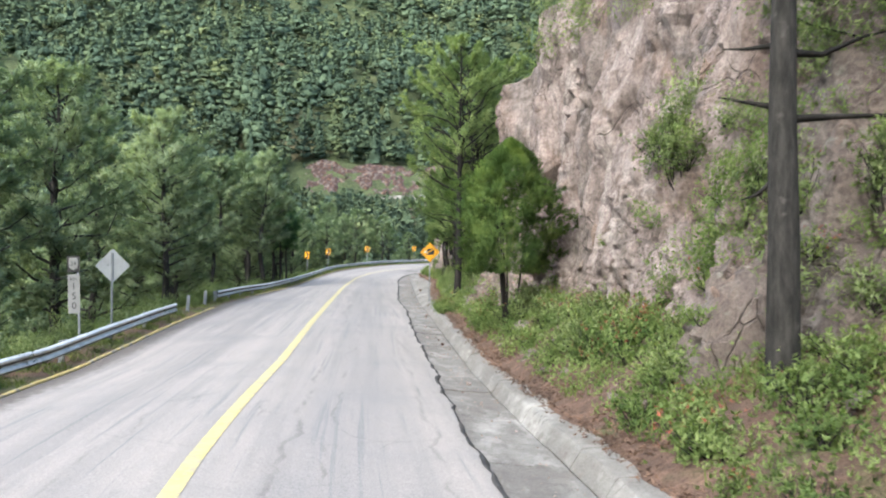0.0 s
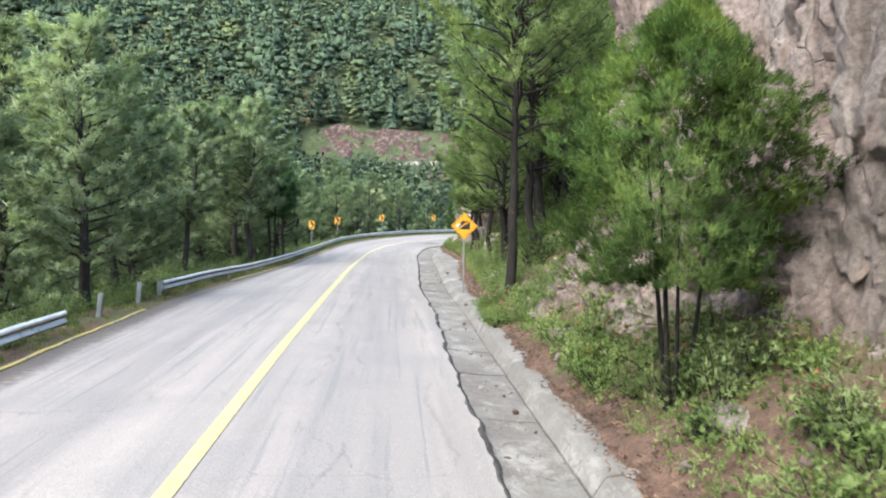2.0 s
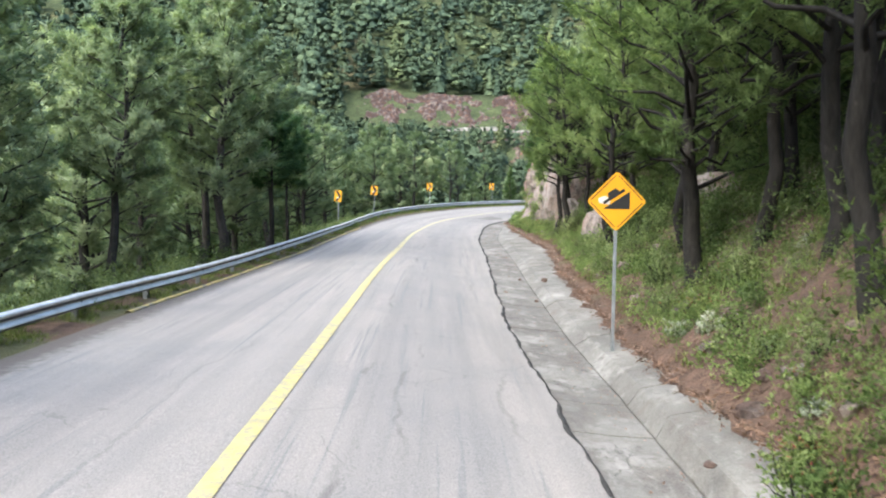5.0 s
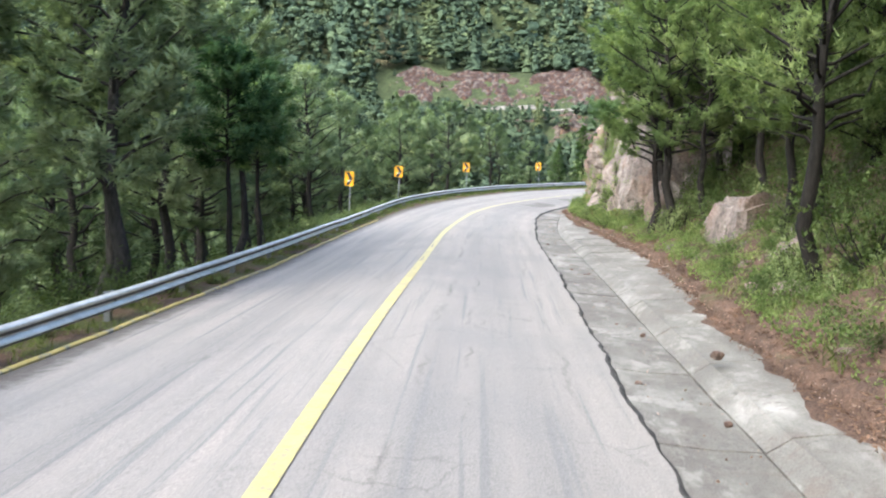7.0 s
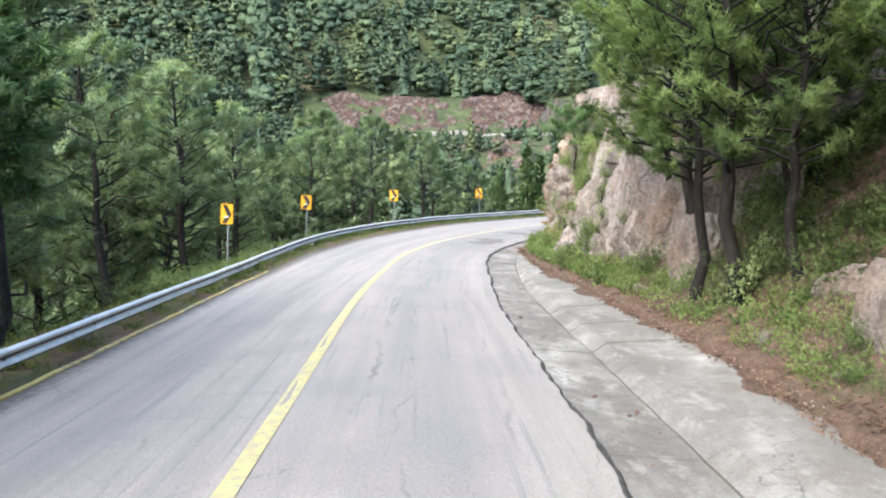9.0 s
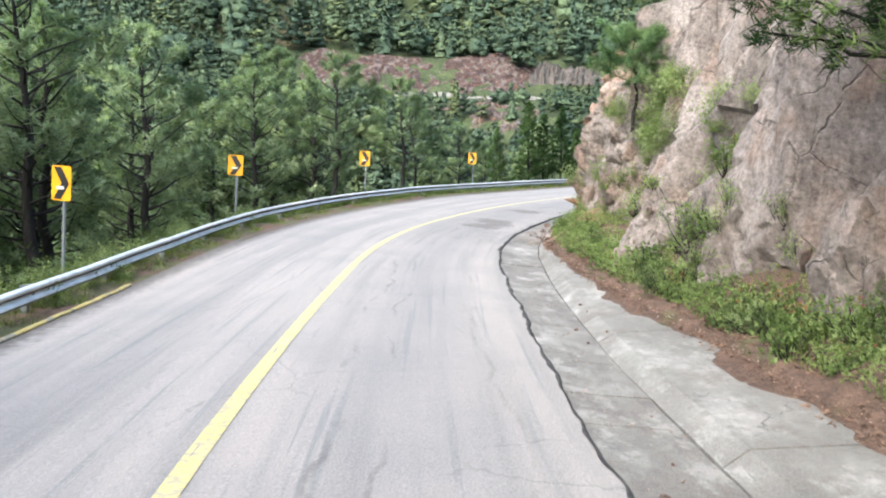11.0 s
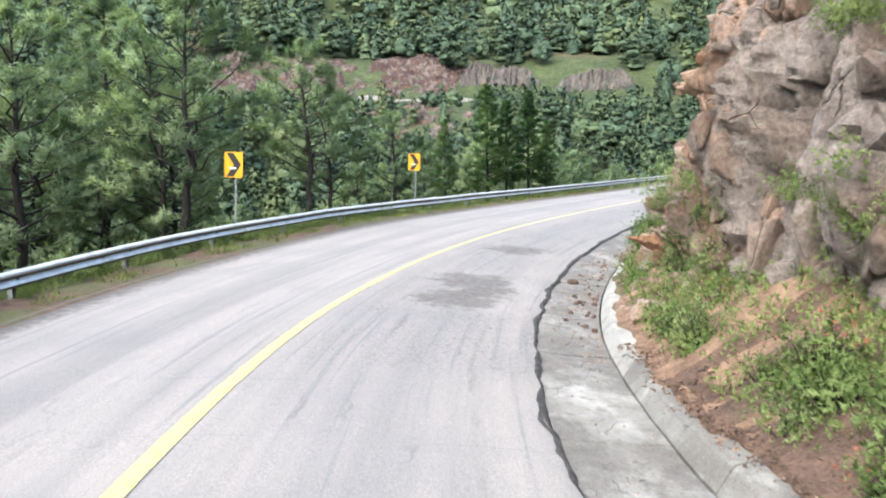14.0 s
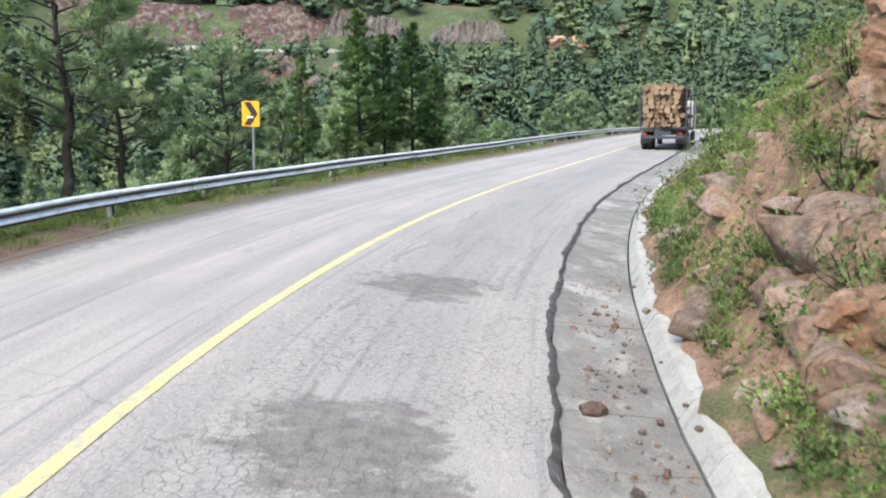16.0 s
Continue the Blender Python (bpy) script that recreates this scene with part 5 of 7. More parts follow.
def pine(seed, height, base, radius, branches, tufts, n, length, width, trunk_r, needle, wood=None, droop=0.0, shape="round", lean=0.03, loose=0.9, bare=0.22):
    """A conifer: trunk with limbs, and a crown of needle tufts along them. base: where the crown begins, of the height."""
    global rng
    rng = np.random.default_rng(seed)
    k = np.linspace(0, 1, 12)
    bend = np.cumsum(rng.normal(size=(12, 2)) * lean, 0) * height / 12 * 2.2
    axis = np.stack([bend[:, 0], bend[:, 1], k * height], 1)
    axis[0, :2] = 0
    wood_parts = [tube(np.vstack([[0, 0, -0.6], axis]), np.concatenate([[trunk_r * 1.35], trunk_r * (1 - k * 0.93) + 0.006]), 8)]
    P, D = [], []
    for b in range(branches):
        f = base + (1 - base) * (b + rng.uniform(0, 1)) / branches
        f = min(f, 0.985)
        q = (f - base) / (1 - base)
        if shape == "cone":
            span = radius * (1.0 - q) ** 0.85 + 0.15
        elif shape == "flat":
            span = radius * (0.65 + 0.35 * math.sin(q * 3.0)) * (1 - 0.35 * q)
        else:
            span = radius * (math.sin(math.pi * min(1, 0.16 + q * 0.84)) ** 0.7) * (1 - 0.25 * q)
        span *= rng.uniform(0.6, 1.15)
        az = b * 2.39996 + rng.uniform(-0.5, 0.5)
        rise = (0.35 + 0.5 * q - droop) + rng.uniform(-0.2, 0.2)
        root = np.array([np.interp(f, k, axis[:, j]) for j in range(3)])
        out = np.array([math.cos(az), math.sin(az), 0])
        t = np.linspace(0, 1, 5)
        path = root + t[:, None] * out * span + np.stack([0 * t, 0 * t, span * (rise * t - droop * t ** 2 * 0.5 + 0.12 * t ** 2)], 1)
        path[1:] += rng.normal(size=(4, 3)) * span * 0.05
        wood_parts.append(tube(path, trunk_r * 0.32 * (1 - q * 0.6) * (1 - t * 0.85) + 0.004, 4))
        m = max(2, int(tufts * (0.5 + span / radius) / 1.3))
        tt = rng.uniform(bare, 1.0, m) ** 0.8
        pts = np.stack([np.interp(tt, t, path[:, j]) for j in range(3)], 1)
        fan = np.cross(out, [0, 0, 1.0])
        sidew = rng.normal(size=(m, 1)) * span * 0.2 * (1.15 - tt[:, None])
        pts = pts + fan * sidew + np.stack([0 * tt, 0 * tt, rng.normal(size=m) * span * 0.06], 1)
        P.append(pts)
        D.append(unit(out[None] * 0.9 + fan * np.sign(sidew) * 0.5 + [[0, 0, 0.35 - droop]] + 0.2 * rng.normal(size=(m, 3))))
    V, T = needles(np.concatenate(P), np.concatenate(D), n, length, width, loose)
    wv, wf = joined(wood_parts)
    return mesh_of("trunk", wv, wf, wood or M_BARK, True), leafy("crown", V, needle)


def tree(name, meshes, m, label, group=""):
    ob = thing(name, label, "tree", m, group=group)
    part("trunk", meshes[0], ob)
    part("crown", meshes[1], ob)
    return ob


def upright(s, u, z=None, scale=1.0, turn=None, wide=1.0):
    """A standing pose at s, u, on the ground or at the height z over the road."""
    x, y = (float(a) for a in flat(s, u))
    z = float(ground_z(x, y)[0]) if z is None else float(road_z(s, u)) + z
    return Matrix.Translation((x, y, z)) @ Matrix.Rotation(random.uniform(0, 6.3) if turn is None else turn, 4, "Z") @ Matrix.Diagonal((scale * wide, scale * wide, scale, 1))


# pines of the outer slope, a few kinds, each 10 m high
PINES = [pine(11, 10, 0.16, 2.7, 56, 30, 13, 0.3, 0.026, 0.17, M_PINE),
         pine(12, 10, 0.24, 2.4, 52, 30, 13, 0.3, 0.026, 0.16, M_PINE, lean=0.05),
         pine(13, 10, 0.14, 2.9, 58, 30, 13, 0.3, 0.026, 0.18, M_PINE),
         pine(14, 10, 0.34, 2.3, 44, 32, 13, 0.3, 0.026, 0.15, M_PINE, lean=0.06),
         pine(15, 10, 0.12, 2.5, 60, 26, 13, 0.3, 0.026, 0.15, M_PINE, shape="cone")]
LIGHT = [pine(16, 10, 0.15, 2.8, 44, 22, 10, 0.4, 0.042, 0.17, M_PINE), pine(17, 10, 0.22, 2.5, 42, 22, 10, 0.4, 0.042, 0.16, M_PINE, lean=0.05),
         pine(18, 10, 0.1, 2.5, 46, 20, 10, 0.4, 0.042, 0.15, M_PINE, shape="cone")]
YELLOW = [pine(21, 10, 0.2, 3.1, 50, 32, 13, 0.24, 0.015, 0.17, M_PINE_Y, M_BARK2, bare=0.4, lean=0.05), pine(22, 10, 0.27, 2.9, 44, 34, 13, 0.25, 0.015, 0.16, M_PINE_Y, M_BARK2, bare=0.45, lean=0.05)]
BUSHY = [pine(23, 8, 0.06, 2.7, 58, 30, 12, 0.25, 0.019, 0.13, M_PINE_Y, M_BARK2, lean=0.04), pine(24, 8, 0.1, 2.5, 54, 30, 12, 0.25, 0.019, 0.12, M_PINE_Y, M_BARK2, lean=0.05)]
STRAIGHT = pine(25, 11, 0.36, 3.0, 46, 32, 13, 0.25, 0.015, 0.16, M_PINE_Y, M_BARK2, bare=0.45, lean=0.012)
FIRS = [pine(31, 7, 0.16, 1.3, 70, 16, 9, 0.26, 0.024, 0.11, M_FIR, M_BARK2, 0.28, "cone", 0.01, 0.6), pine(32, 7, 0.2, 1.15, 64, 15, 9, 0.26, 0.024, 0.1, M_FIR, M_BARK2, 0.25, "cone", 0.01, 0.6)]
CEDAR = [pine(41, 6.5, 0.5, 1.7, 36, 26, 10, 0.3, 0.03, 0.1, M_DARK, M_BARK2, 0.15, "flat", 0.02), pine(42, 6.5, 0.48, 1.5, 32, 26, 10, 0.3, 0.03, 0.09, M_DARK, M_BARK2, 0.15, "flat", 0.02)]

AIRY = [pine(111, 10, 0.22, 3.0, 40, 26, 9, 0.36, 0.026, 0.17, M_PINE_D, M_BARK2, shape="round", lean=0.04, bare=0.5),
        pine(112, 10, 0.28, 2.8, 34, 28, 9, 0.36, 0.026, 0.16, M_PINE_D, M_BARK2, lean=0.06, bare=0.55),
        pine(113, 10, 0.16, 2.9, 42, 25, 9, 0.36, 0.026, 0.17, M_PINE_D, M_BARK2, shape="cone", lean=0.03, bare=0.5)]

PINE_L = "grey-green pine with a bare lower trunk on the outer slope"
OUTER = [(40.1, -6.9, 0, 0.86), (49.0, -8.8, 1, 0.95), (54.1, -9.3, 2, 0.9), (61.3, -8.4, 3, 0.95), (63.9, -6.0, 1, 0.95), (66.3, -7.4, 3, 1.0), (74.0, -8.6, 1, 0.95), (76.3, -6.9, 3, 0.85),
         (33.5, -9.5, 2, 1.05), (27.0, -10.5, 0, 1.1), (21.5, -11.5, 1, 1.15), (45.0, -11.5, 4, 1.15), (58.0, -13.0, 0, 1.2), (69.0, -12.5, 2, 1.15), (80.0, -9.5, 0, 0.95), (85.0, -11.0, 2, 1.0),
         (92.5, -10.5, 1, 1.05), (97.0, -9.5, 0, 0.95), (102.0, -13.0, 2, 1.05), (107.5, -12.0, 3, 1.0), (115.5, -8.0, 1, 0.78), (119.5, -11.5, 0, 0.85), (123.1, -8.0, 4, 0.72), (127.5, -9.5, 1, 0.66), (132.0, -9.0, 3, 0.55)]
for s, u, k, sc in OUTER:
    tree("pine_tree", PINES[k] if s < 84 else AIRY[k % 3], upright(s, u, None, sc, None, 1.18), PINE_L, "pines on the outer slope")
for s, u, h, sc in ((70.2, -5.35, -0.4, 0.95), (72.8, -5.2, -0.4, 0.92)):
    tree("cedar_tree", CEDAR[int(s) % 2], upright(s, u, h, sc), "dark flat-topped cedar behind the guard rail", "dark cedars")
for s, u, sc, k in ((141.5, -8.6, 0.98, 0), (143.4, -8.3, 0.86, 1), (146.0, -8.0, 0.96, 1), (148.4, -7.8, 0.72, 0), (139.0, -10.0, 0.7, 1)):
    tree("fir_tree", FIRS[k], upright(s, u, -0.6, sc), "young dark green fir beyond the guard rail", "young firs")
# the wooded slope below the road and the right-hand hill
for k in range(120):
    s, d = random.uniform(8, 185), random.uniform(7, 60)
    u = -5.5 - d
    if d < 14 and any(abs(s - a[0]) < 3 and abs(u - a[1]) < 2.5 for a in OUTER):
        continue
    if 128 < s < 155 and d < 22:
        continue
    tree("pine_tree", PINES[random.randrange(5)] if d < 11 else LIGHT[random.randrange(3)], upright(s, u, None, random.uniform(0.85, 1.3), None, random.uniform(0.95, 1.15)), PINE_L, "pines on the outer slope")

# the woods on the valley floor, nearer than the opposite hill: the first trees one by one, the rest massed
def crown_of(meshes):
    """Corners and shading directions of a crown, and corners and faces of its trunk."""
    me = meshes[1]
    co, no = np.zeros(len(me.vertices) * 3, np.float32), np.zeros(len(me.loops) * 3, np.float32)
    me.vertices.foreach_get("co", co)
    me.corner_normals.foreach_get("vector", no)
    at = np.zeros(len(me.loops), np.int32)
    me.loops.foreach_get("vertex_index", at)
    tr = meshes[0]
    wood, faces = np.zeros(len(tr.vertices) * 3, np.float32), np.zeros(len(tr.loops), np.int32)
    tr.vertices.foreach_get("co", wood)
    tr.loops.foreach_get("vertex_index", faces)
    return co.reshape(-1, 3)[at], no.reshape(-1, 3), wood.reshape(-1, 3), faces.reshape(-1, len(tr.polygons[0].vertices))


MASSED = [crown_of(pine(76 + k, 10, b, r, 38, 17, 8, 0.46, 0.058, 0.16, M_PINE, shape=form)) for k, (b, r, form) in enumerate(((0.15, 2.8, "round"), (0.22, 2.5, "round"), (0.1, 2.5, "cone")))]
dell = random.Random(64)
count, singles = 0, 0
needle_v, needle_n, stems = [], [], []
while count < 190:
    x, y = dell.uniform(-95, 95), dell.uniform(60, 245)
    (s,), (u,) = road_su(x, y)
    to_end = math.hypot(x + 4, y - 103)
    if u > -15 or (u > -58 and s < 120) or not 36 < to_end < 150 or (126 < s < 158 and u > -30) or not -0.75 < math.atan2(x + 4, y - 95) < 0.85:
        continue
    k = dell.uniform(0.75, 1.2)
    kind, turn, z = dell.randrange(3), dell.uniform(0, 6), float(ground_z(x, y)[0]) - 0.2
    count += 1
    if to_end < 70 and singles < 28:
        singles += 1
        tree("pine_tree", LIGHT[kind], Matrix.Translation((x, y, z)) @ Matrix.Rotation(turn, 4, "Z") @ Matrix.Diagonal((k * 1.15, k * 1.15, k, 1)), "grey-green pine on the valley floor", "pines in the valley")
        continue
    co, no, wood, faces = MASSED[kind]
    r = np.array(Matrix.Rotation(turn, 3, "Z")).T
    swell = np.array([k * 1.15, k * 1.15, k])
    needle_v.append((co * swell) @ r + [x, y, z])
    needle_n.append(no @ r)
    stems.append(((wood * swell) @ r + [x, y, z], faces))
woods = thing("valley_woods", "massed grey-green pines on the valley floor", "woods", kind="stuff")
part("crowns", leafy("crowns", np.concatenate(needle_v), M_PINE, np.concatenate(needle_n)), woods)
part("trunks", mesh_of("trunks", *joined(stems), M_BARK, True), woods)

IN_L = "yellow-green pine on the wooded cut bank"
for s, u, h, k, sc in ((41.6, 6.6, 1.4, 1, 1.0), (44.0, 7.1, 1.5, 1, 1.05), (45.0, 8.2, 2.2, 0, 1.0), (47.5, 7.4, 1.6, 1, 0.9), (50.0, 8.6, 2.2, 0, 0.95), (53.0, 7.6, 1.5, 1, 0.9), (56.0, 9.0, 2.2, 0, 0.9)):
    tree("pine_tree", YELLOW[k], upright(s, u, h, sc), IN_L, "pines on the cut bank")
tree("pine_tree", STRAIGHT, upright(38.4, 5.45, 0.9, 0.97, 1.0), "straight dark-trunked pine on the wooded cut bank", "pines on the cut bank")
for s, u, h, k, sc in ((61.4, 7.4, 1.0, 3, 0.85), (62.5, 9.5, 2.0, 1, 0.9), (65.8, 8.7, 1.0, 3, 0.8), (67.3, 8.6, 1.1, 1, 0.8), (72.0, 9.6, 1.6, 3, 0.85), (75.0, 8.7, 1.0, 1, 0.75), (77.0, 7.3, 0.75, 3, 0.75), (79.0, 9.8, 1.8, 0, 0.8), (64.0, 12, 3.5, 0, 0.95), (70.0, 12.5, 4, 2, 0.95), (76.0, 12.0, 3.6, 1, 0.9), (58.0, 12.5, 4.0, 2, 0.9), (51.0, 12, 4.5, 0, 0.95), (45.5, 12.5, 5.5, 2, 0.95)):
    tree("pine_tree", YELLOW[k % 2], upright(s, u, h, sc), "pine with a dark trunk on the cut bank", "pines on the cut bank")
for s, u, h, k, sc in ((75.6, 7.7, 0.7, 1, 0.85), (80.6, 7.9, 0.8, 1, 0.9), (82.8, 8.8, 1.0, 0, 0.85), (48.5, 6.6, 1.2, 0, 0.8)):
    tree("pine_tree", YELLOW[k], upright(s, u, h, sc, None, 1.25), "spreading pine leaning over the gutter", "pines on the cut bank")
for k in range(46):
    s, u = random.uniform(0, 125), random.uniform(14, 42)
    tree("pine_tree", LIGHT[random.randrange(3)], upright(s, u, None, random.uniform(0.7, 1.0)), "pine on the hillside above the cutting", "pines above the cutting")
for s, u, h, sc in ((100.5, 10.5, 7.0, 0.7), (102.5, 9.6, 5.8, 0.6), (104.2, 9.4, 5.4, 0.55), (98.5, 11.2, 7.8, 0.7), (95.5, 11.8, 8.6, 0.7), (97, 12, 8.6, 0.6), (90, 12.5, 10.5, 0.6), (26, 10.5, 8.6, 0.55), (21, 11.5, 11, 0.6), (106.0, 8.6, 7.8, 0.35)):
    tree("pine_tree", PINES[int(s) % 5], upright(s, u, h, sc), "small pine on top of the cliff", "pines above the cutting")

thicket = random.Random(31)
for k in range(22):
    s, u = 51 + k * 1.6 + thicket.uniform(-1, 1), thicket.uniform(9.6, 15.5)
    tree("pine_tree", BUSHY[k % 2], upright(s, u, float(bank_h(np.array([s]), np.array([u]))[0]) - 0.1, thicket.uniform(0.7, 1.05), thicket.uniform(0, 6)), "bushy pine with low boughs above the bank", "pines on the cut bank")
for s, u, k, sc in ((87.5, -14.5, 0, 1.1), (90.0, -19.0, 2, 1.2), (95.0, -15.5, 1, 1.1), (99.5, -18.0, 2, 1.15), (100.2, -10.8, 2, 0.9), (105.0, -16.5, 0, 1.1), (110.5, -15.0, 2, 1.0), (111.5, -9.6, 0, 0.75), (114.0, -19.0, 1, 1.1), (118.0, -15.5, 2, 0.95),
                    (122.5, -13.5, 0, 0.85), (126.0, -17.0, 2, 0.95), (93.5, -24.0, 0, 1.2), (102.0, -25.0, 2, 1.2), (109.0, -24.0, 1, 1.2), (117.0, -25.0, 0, 1.2), (83.0, -17.0, 2, 1.2), (79.0, -14.0, 1, 1.1)):
    tree("pine_tree", AIRY[k], upright(s, u, None, sc, None, 1.2), PINE_L, "pines on the outer slope")

# the trunk by the cutting, its crown out of sight above
tall = pine(51, 13, 0.55, 3.0, 30, 14, 8, 0.4, 0.03, 0.2, M_PINE, M_BARK, lean=0.008)
ob = tree("pine_tree", tall, Matrix.Translation((3.62, 9.7, 0.1)), "tall straight pine with dark bark beside the gutter bank", "pines on the cut bank")
stubs = [tube(np.array([(0.05, 0, h), (0.6 * c, 0.6 * sn, h + 0.05), (1.4 * c, 1.4 * sn, h + r), (2.2 * c, 2.2 * sn, h + r * 1.6)]), [0.05, 0.035, 0.02, 0.006], 5) for h, c, sn, r in ((3.6, 0.97, 0.2, 0.1), (4.3, 0.8, 0.5, 0.35), (3.7, -0.3, 0.1, 0.1), (2.9, -0.2, 0.05, -0.1), (4.35, -0.25, 0.2, 0.05))]
part("dead_branch", mesh_of("dead_branch", *joined(stubs), M_BARK2, True), ob, "bare dead branches")

for s, u, h, sc in ((10.3, 8.2, 3.4, 0.45), (12.4, 9.0, 5.2, 0.36)):
    tree("pine_tree", YELLOW[0], upright(s, u, h, sc, None, 1.3), "young green pine at the foot of the cliff", "pines on the cut bank")

# the crooked little pine on the ledge
bonsai = pine(61, 2.3, 0.3, 1.7, 24, 42, 16, 0.22, 0.008, 0.045, M_DARK, M_BARK2, 0.05, "round", 0.1)
over = pine(62, 7.5, 0.42, 3.3, 34, 40, 16, 0.26, 0.01, 0.11, M_FIR, M_BARK2, 0.22, "flat", 0.04)
tree("pine_tree", over, upright(85.2, 8.7, 0.9, 1.0, 0.5), "dark pine with boughs reaching out before the cliff", "pines above the cutting")
tree("pine_tree", bonsai, upright(99.4, 7.3, 4.2, 0.95, 2.0), "small crooked pine growing out of the cliff", "pines above the cutting")


def flame(seed, height, radius, base, count, n, length, width, mat):
    """A cypress: stems and a dense flame-shaped crown of upward sprays."""
    global rng
    rng = np.random.default_rng(seed)
    stems = []
    for k in range(5):
        a = rng.uniform(0, 6.3)
        t = np.linspace(0, 1, 6)
        r = rng.uniform(0.1, 0.45) * radius
        stems.append(tube(np.stack([0.12 * math.cos(a) + t * r * math.cos(a), 0.12 * math.sin(a) + t * r * math.sin(a), -0.4 + t * height * rng.uniform(0.55, 0.85)], 1), 0.04 * (1 - t * 0.85), 6))
    q = rng.uniform(0, 1, count)
    a = rng.uniform(0, 6.3, count)
    env = radius * np.sin(np.pi * np.clip(0.22 + 0.78 * q, 0, 1)) ** 0.8 * (1 + 0.3 * np.sin(a * 3 + q * 9) + 0.22 * np.sin(a * 5 - q * 19) + 0.14 * np.sin(a * 9 + q * 37))
    r = env * rng.uniform(0.35, 1.0, count) ** 0.5
    P = np.stack([r * np.cos(a), r * np.sin(a), base + (height - base) * q], 1)
    D = unit(np.stack([np.cos(a) * 0.7, np.sin(a) * 0.7, 0 * a + 0.7], 1))
    V, T = needles(P, D, n, length, width, 0.55)
    return mesh_of("trunk", *joined(stems), M_BARK2, True), leafy("crown", V, mat)


CYP = flame(71, 4.6, 1.25, 1.25, 6200, 12, 0.13, 0.0075, M_CYPRESS)
tree("cypress_tree", CYP, upright(22.95, 5.42, 0.78, 1.0, 0.4), "bright green cypress with several thin dark stems on the bank")


# ---- far woods ----
GOLD = (1 + 5 ** 0.5) / 2
ICO = unit(np.array([(-1, GOLD, 0), (1, GOLD, 0), (-1, -GOLD, 0), (1, -GOLD, 0), (0, -1, GOLD), (0, 1, GOLD), (0, -1, -GOLD), (0, 1, -GOLD), (GOLD, 0, -1), (GOLD, 0, 1), (-GOLD, 0, -1), (-GOLD, 0, 1)]))
gap = np.linalg.norm(ICO[:, None] - ICO[None], axis=2)
ICO_F = np.array([(i, j, k) for i, j, k in itertools.combinations(range(12), 3) if max(gap[i, j], gap[j, k], gap[i, k]) < 1.2])


def lobe_tree(seed, habit, lobes, fringe, spray, core=1.0):
    """A far crown, one unit high, of uneven leafy lobes with loose sprays on their outsides. habit: pine, round or fir."""
    r = np.random.default_rng(seed)
    tri, nor, tips = [], [], []
    ico, faces = ICO, ICO_F
    for k in range(lobes):
        q = (k + r.uniform(0.1, 0.9)) / lobes
        a = k * 2.39996 + r.uniform(-0.5, 0.5)
        if habit == "fir":
            reach = 0.2 * (1 - q) ** 0.8 + 0.012
            n = 9
            ring = a + np.arange(n) * 2 * np.pi / n
            rad = reach * r.uniform(0.6, 1.3, n)
            low = np.stack([rad * np.cos(ring), rad * np.sin(ring), 0.06 + 0.86 * q - reach * r.uniform(0.1, 0.5, n)], 1)
            top = np.array([0, 0, min(0.1 + 0.88 * q + reach * 0.9, 1.0)])
            f = np.array([(top, low[i], low[(i + 1) % n]) for i in range(n)])
            tri.append((f * [core, core, 1]).reshape(-1, 3))
            out = np.stack([np.cos(ring), np.sin(ring), 0 * ring + 0.7], 1)
            nor.append(np.array([((0, 0, 1), out[i], out[(i + 1) % n]) for i in range(n)]).reshape(-1, 3))
            m = fringe // lobes
            pick_, run = r.integers(0, n, m), r.uniform(0.35, 1.08, (m, 1))
            tips.append(top * (1 - run) + low[pick_] * run)
            continue
        if habit == "pine":
            env = 0.2 * math.sin(math.pi * min(1, 0.3 + 0.7 * q)) ** 0.8
            c = np.array([math.cos(a), math.sin(a), 0]) * env * r.uniform(0.2, 0.75) + [0, 0, 0.2 + 0.72 * q]
            rad = np.array([1, 1, 0.6]) * env * r.uniform(0.5, 0.8)
        else:
            env = 0.34 * math.sin(math.pi * min(1, 0.22 + 0.72 * q)) ** 0.8
            c = np.array([math.cos(a), math.sin(a), 0]) * env * r.uniform(0.3, 0.7) + [0, 0, 0.16 + 0.66 * q]
            rad = np.array([1, 1, 0.8]) * env * r.uniform(0.5, 0.75)
        turn = np.linalg.qr(r.normal(size=(3, 3)))[0]
        d = ico @ turn.T
        bump = (0.72 + 0.3 * np.abs(np.sin(d @ r.normal(size=(3, 3)) * 2.5)).sum(1) / 1.5)[:, None]
        v = c + d * rad * bump * core
        swell = unit(np.array([c[0] * 3, c[1] * 3, c[2] - 0.35]))
        n_ = unit(0.75 * d + 0.4 * swell + [0, 0, 0.15])
        tri.append(v[faces].reshape(-1, 3))
        nor.append(unit(n_[faces] + 0.42 * r.normal(size=(len(faces), 1, 3))).reshape(-1, 3))
        tips.append(c + unit(r.normal(size=(fringe // lobes, 3))) * rad * r.uniform(0.7, 1.12, (fringe // lobes, 1)))
    P = np.concatenate(tips)
    fringe = len(P)
    mid = np.array([0, 0, 0.5])
    out = unit((P - mid) * [2, 2, 1])
    d = unit(out * 0.8 + r.normal(size=(fringe, 3)) * 0.8 + [0, 0, 0.25])
    side = unit(np.cross(d, r.normal(size=(fringe, 3)))) * spray * 0.36
    tri.append(np.stack([P - side, P + side, P + d * spray], 1).reshape(-1, 3))
    nor.append(np.repeat(unit(out + 0.3 * d + [0, 0, 0.3]), 3, 0))
    return np.concatenate(tri), np.concatenate(nor)


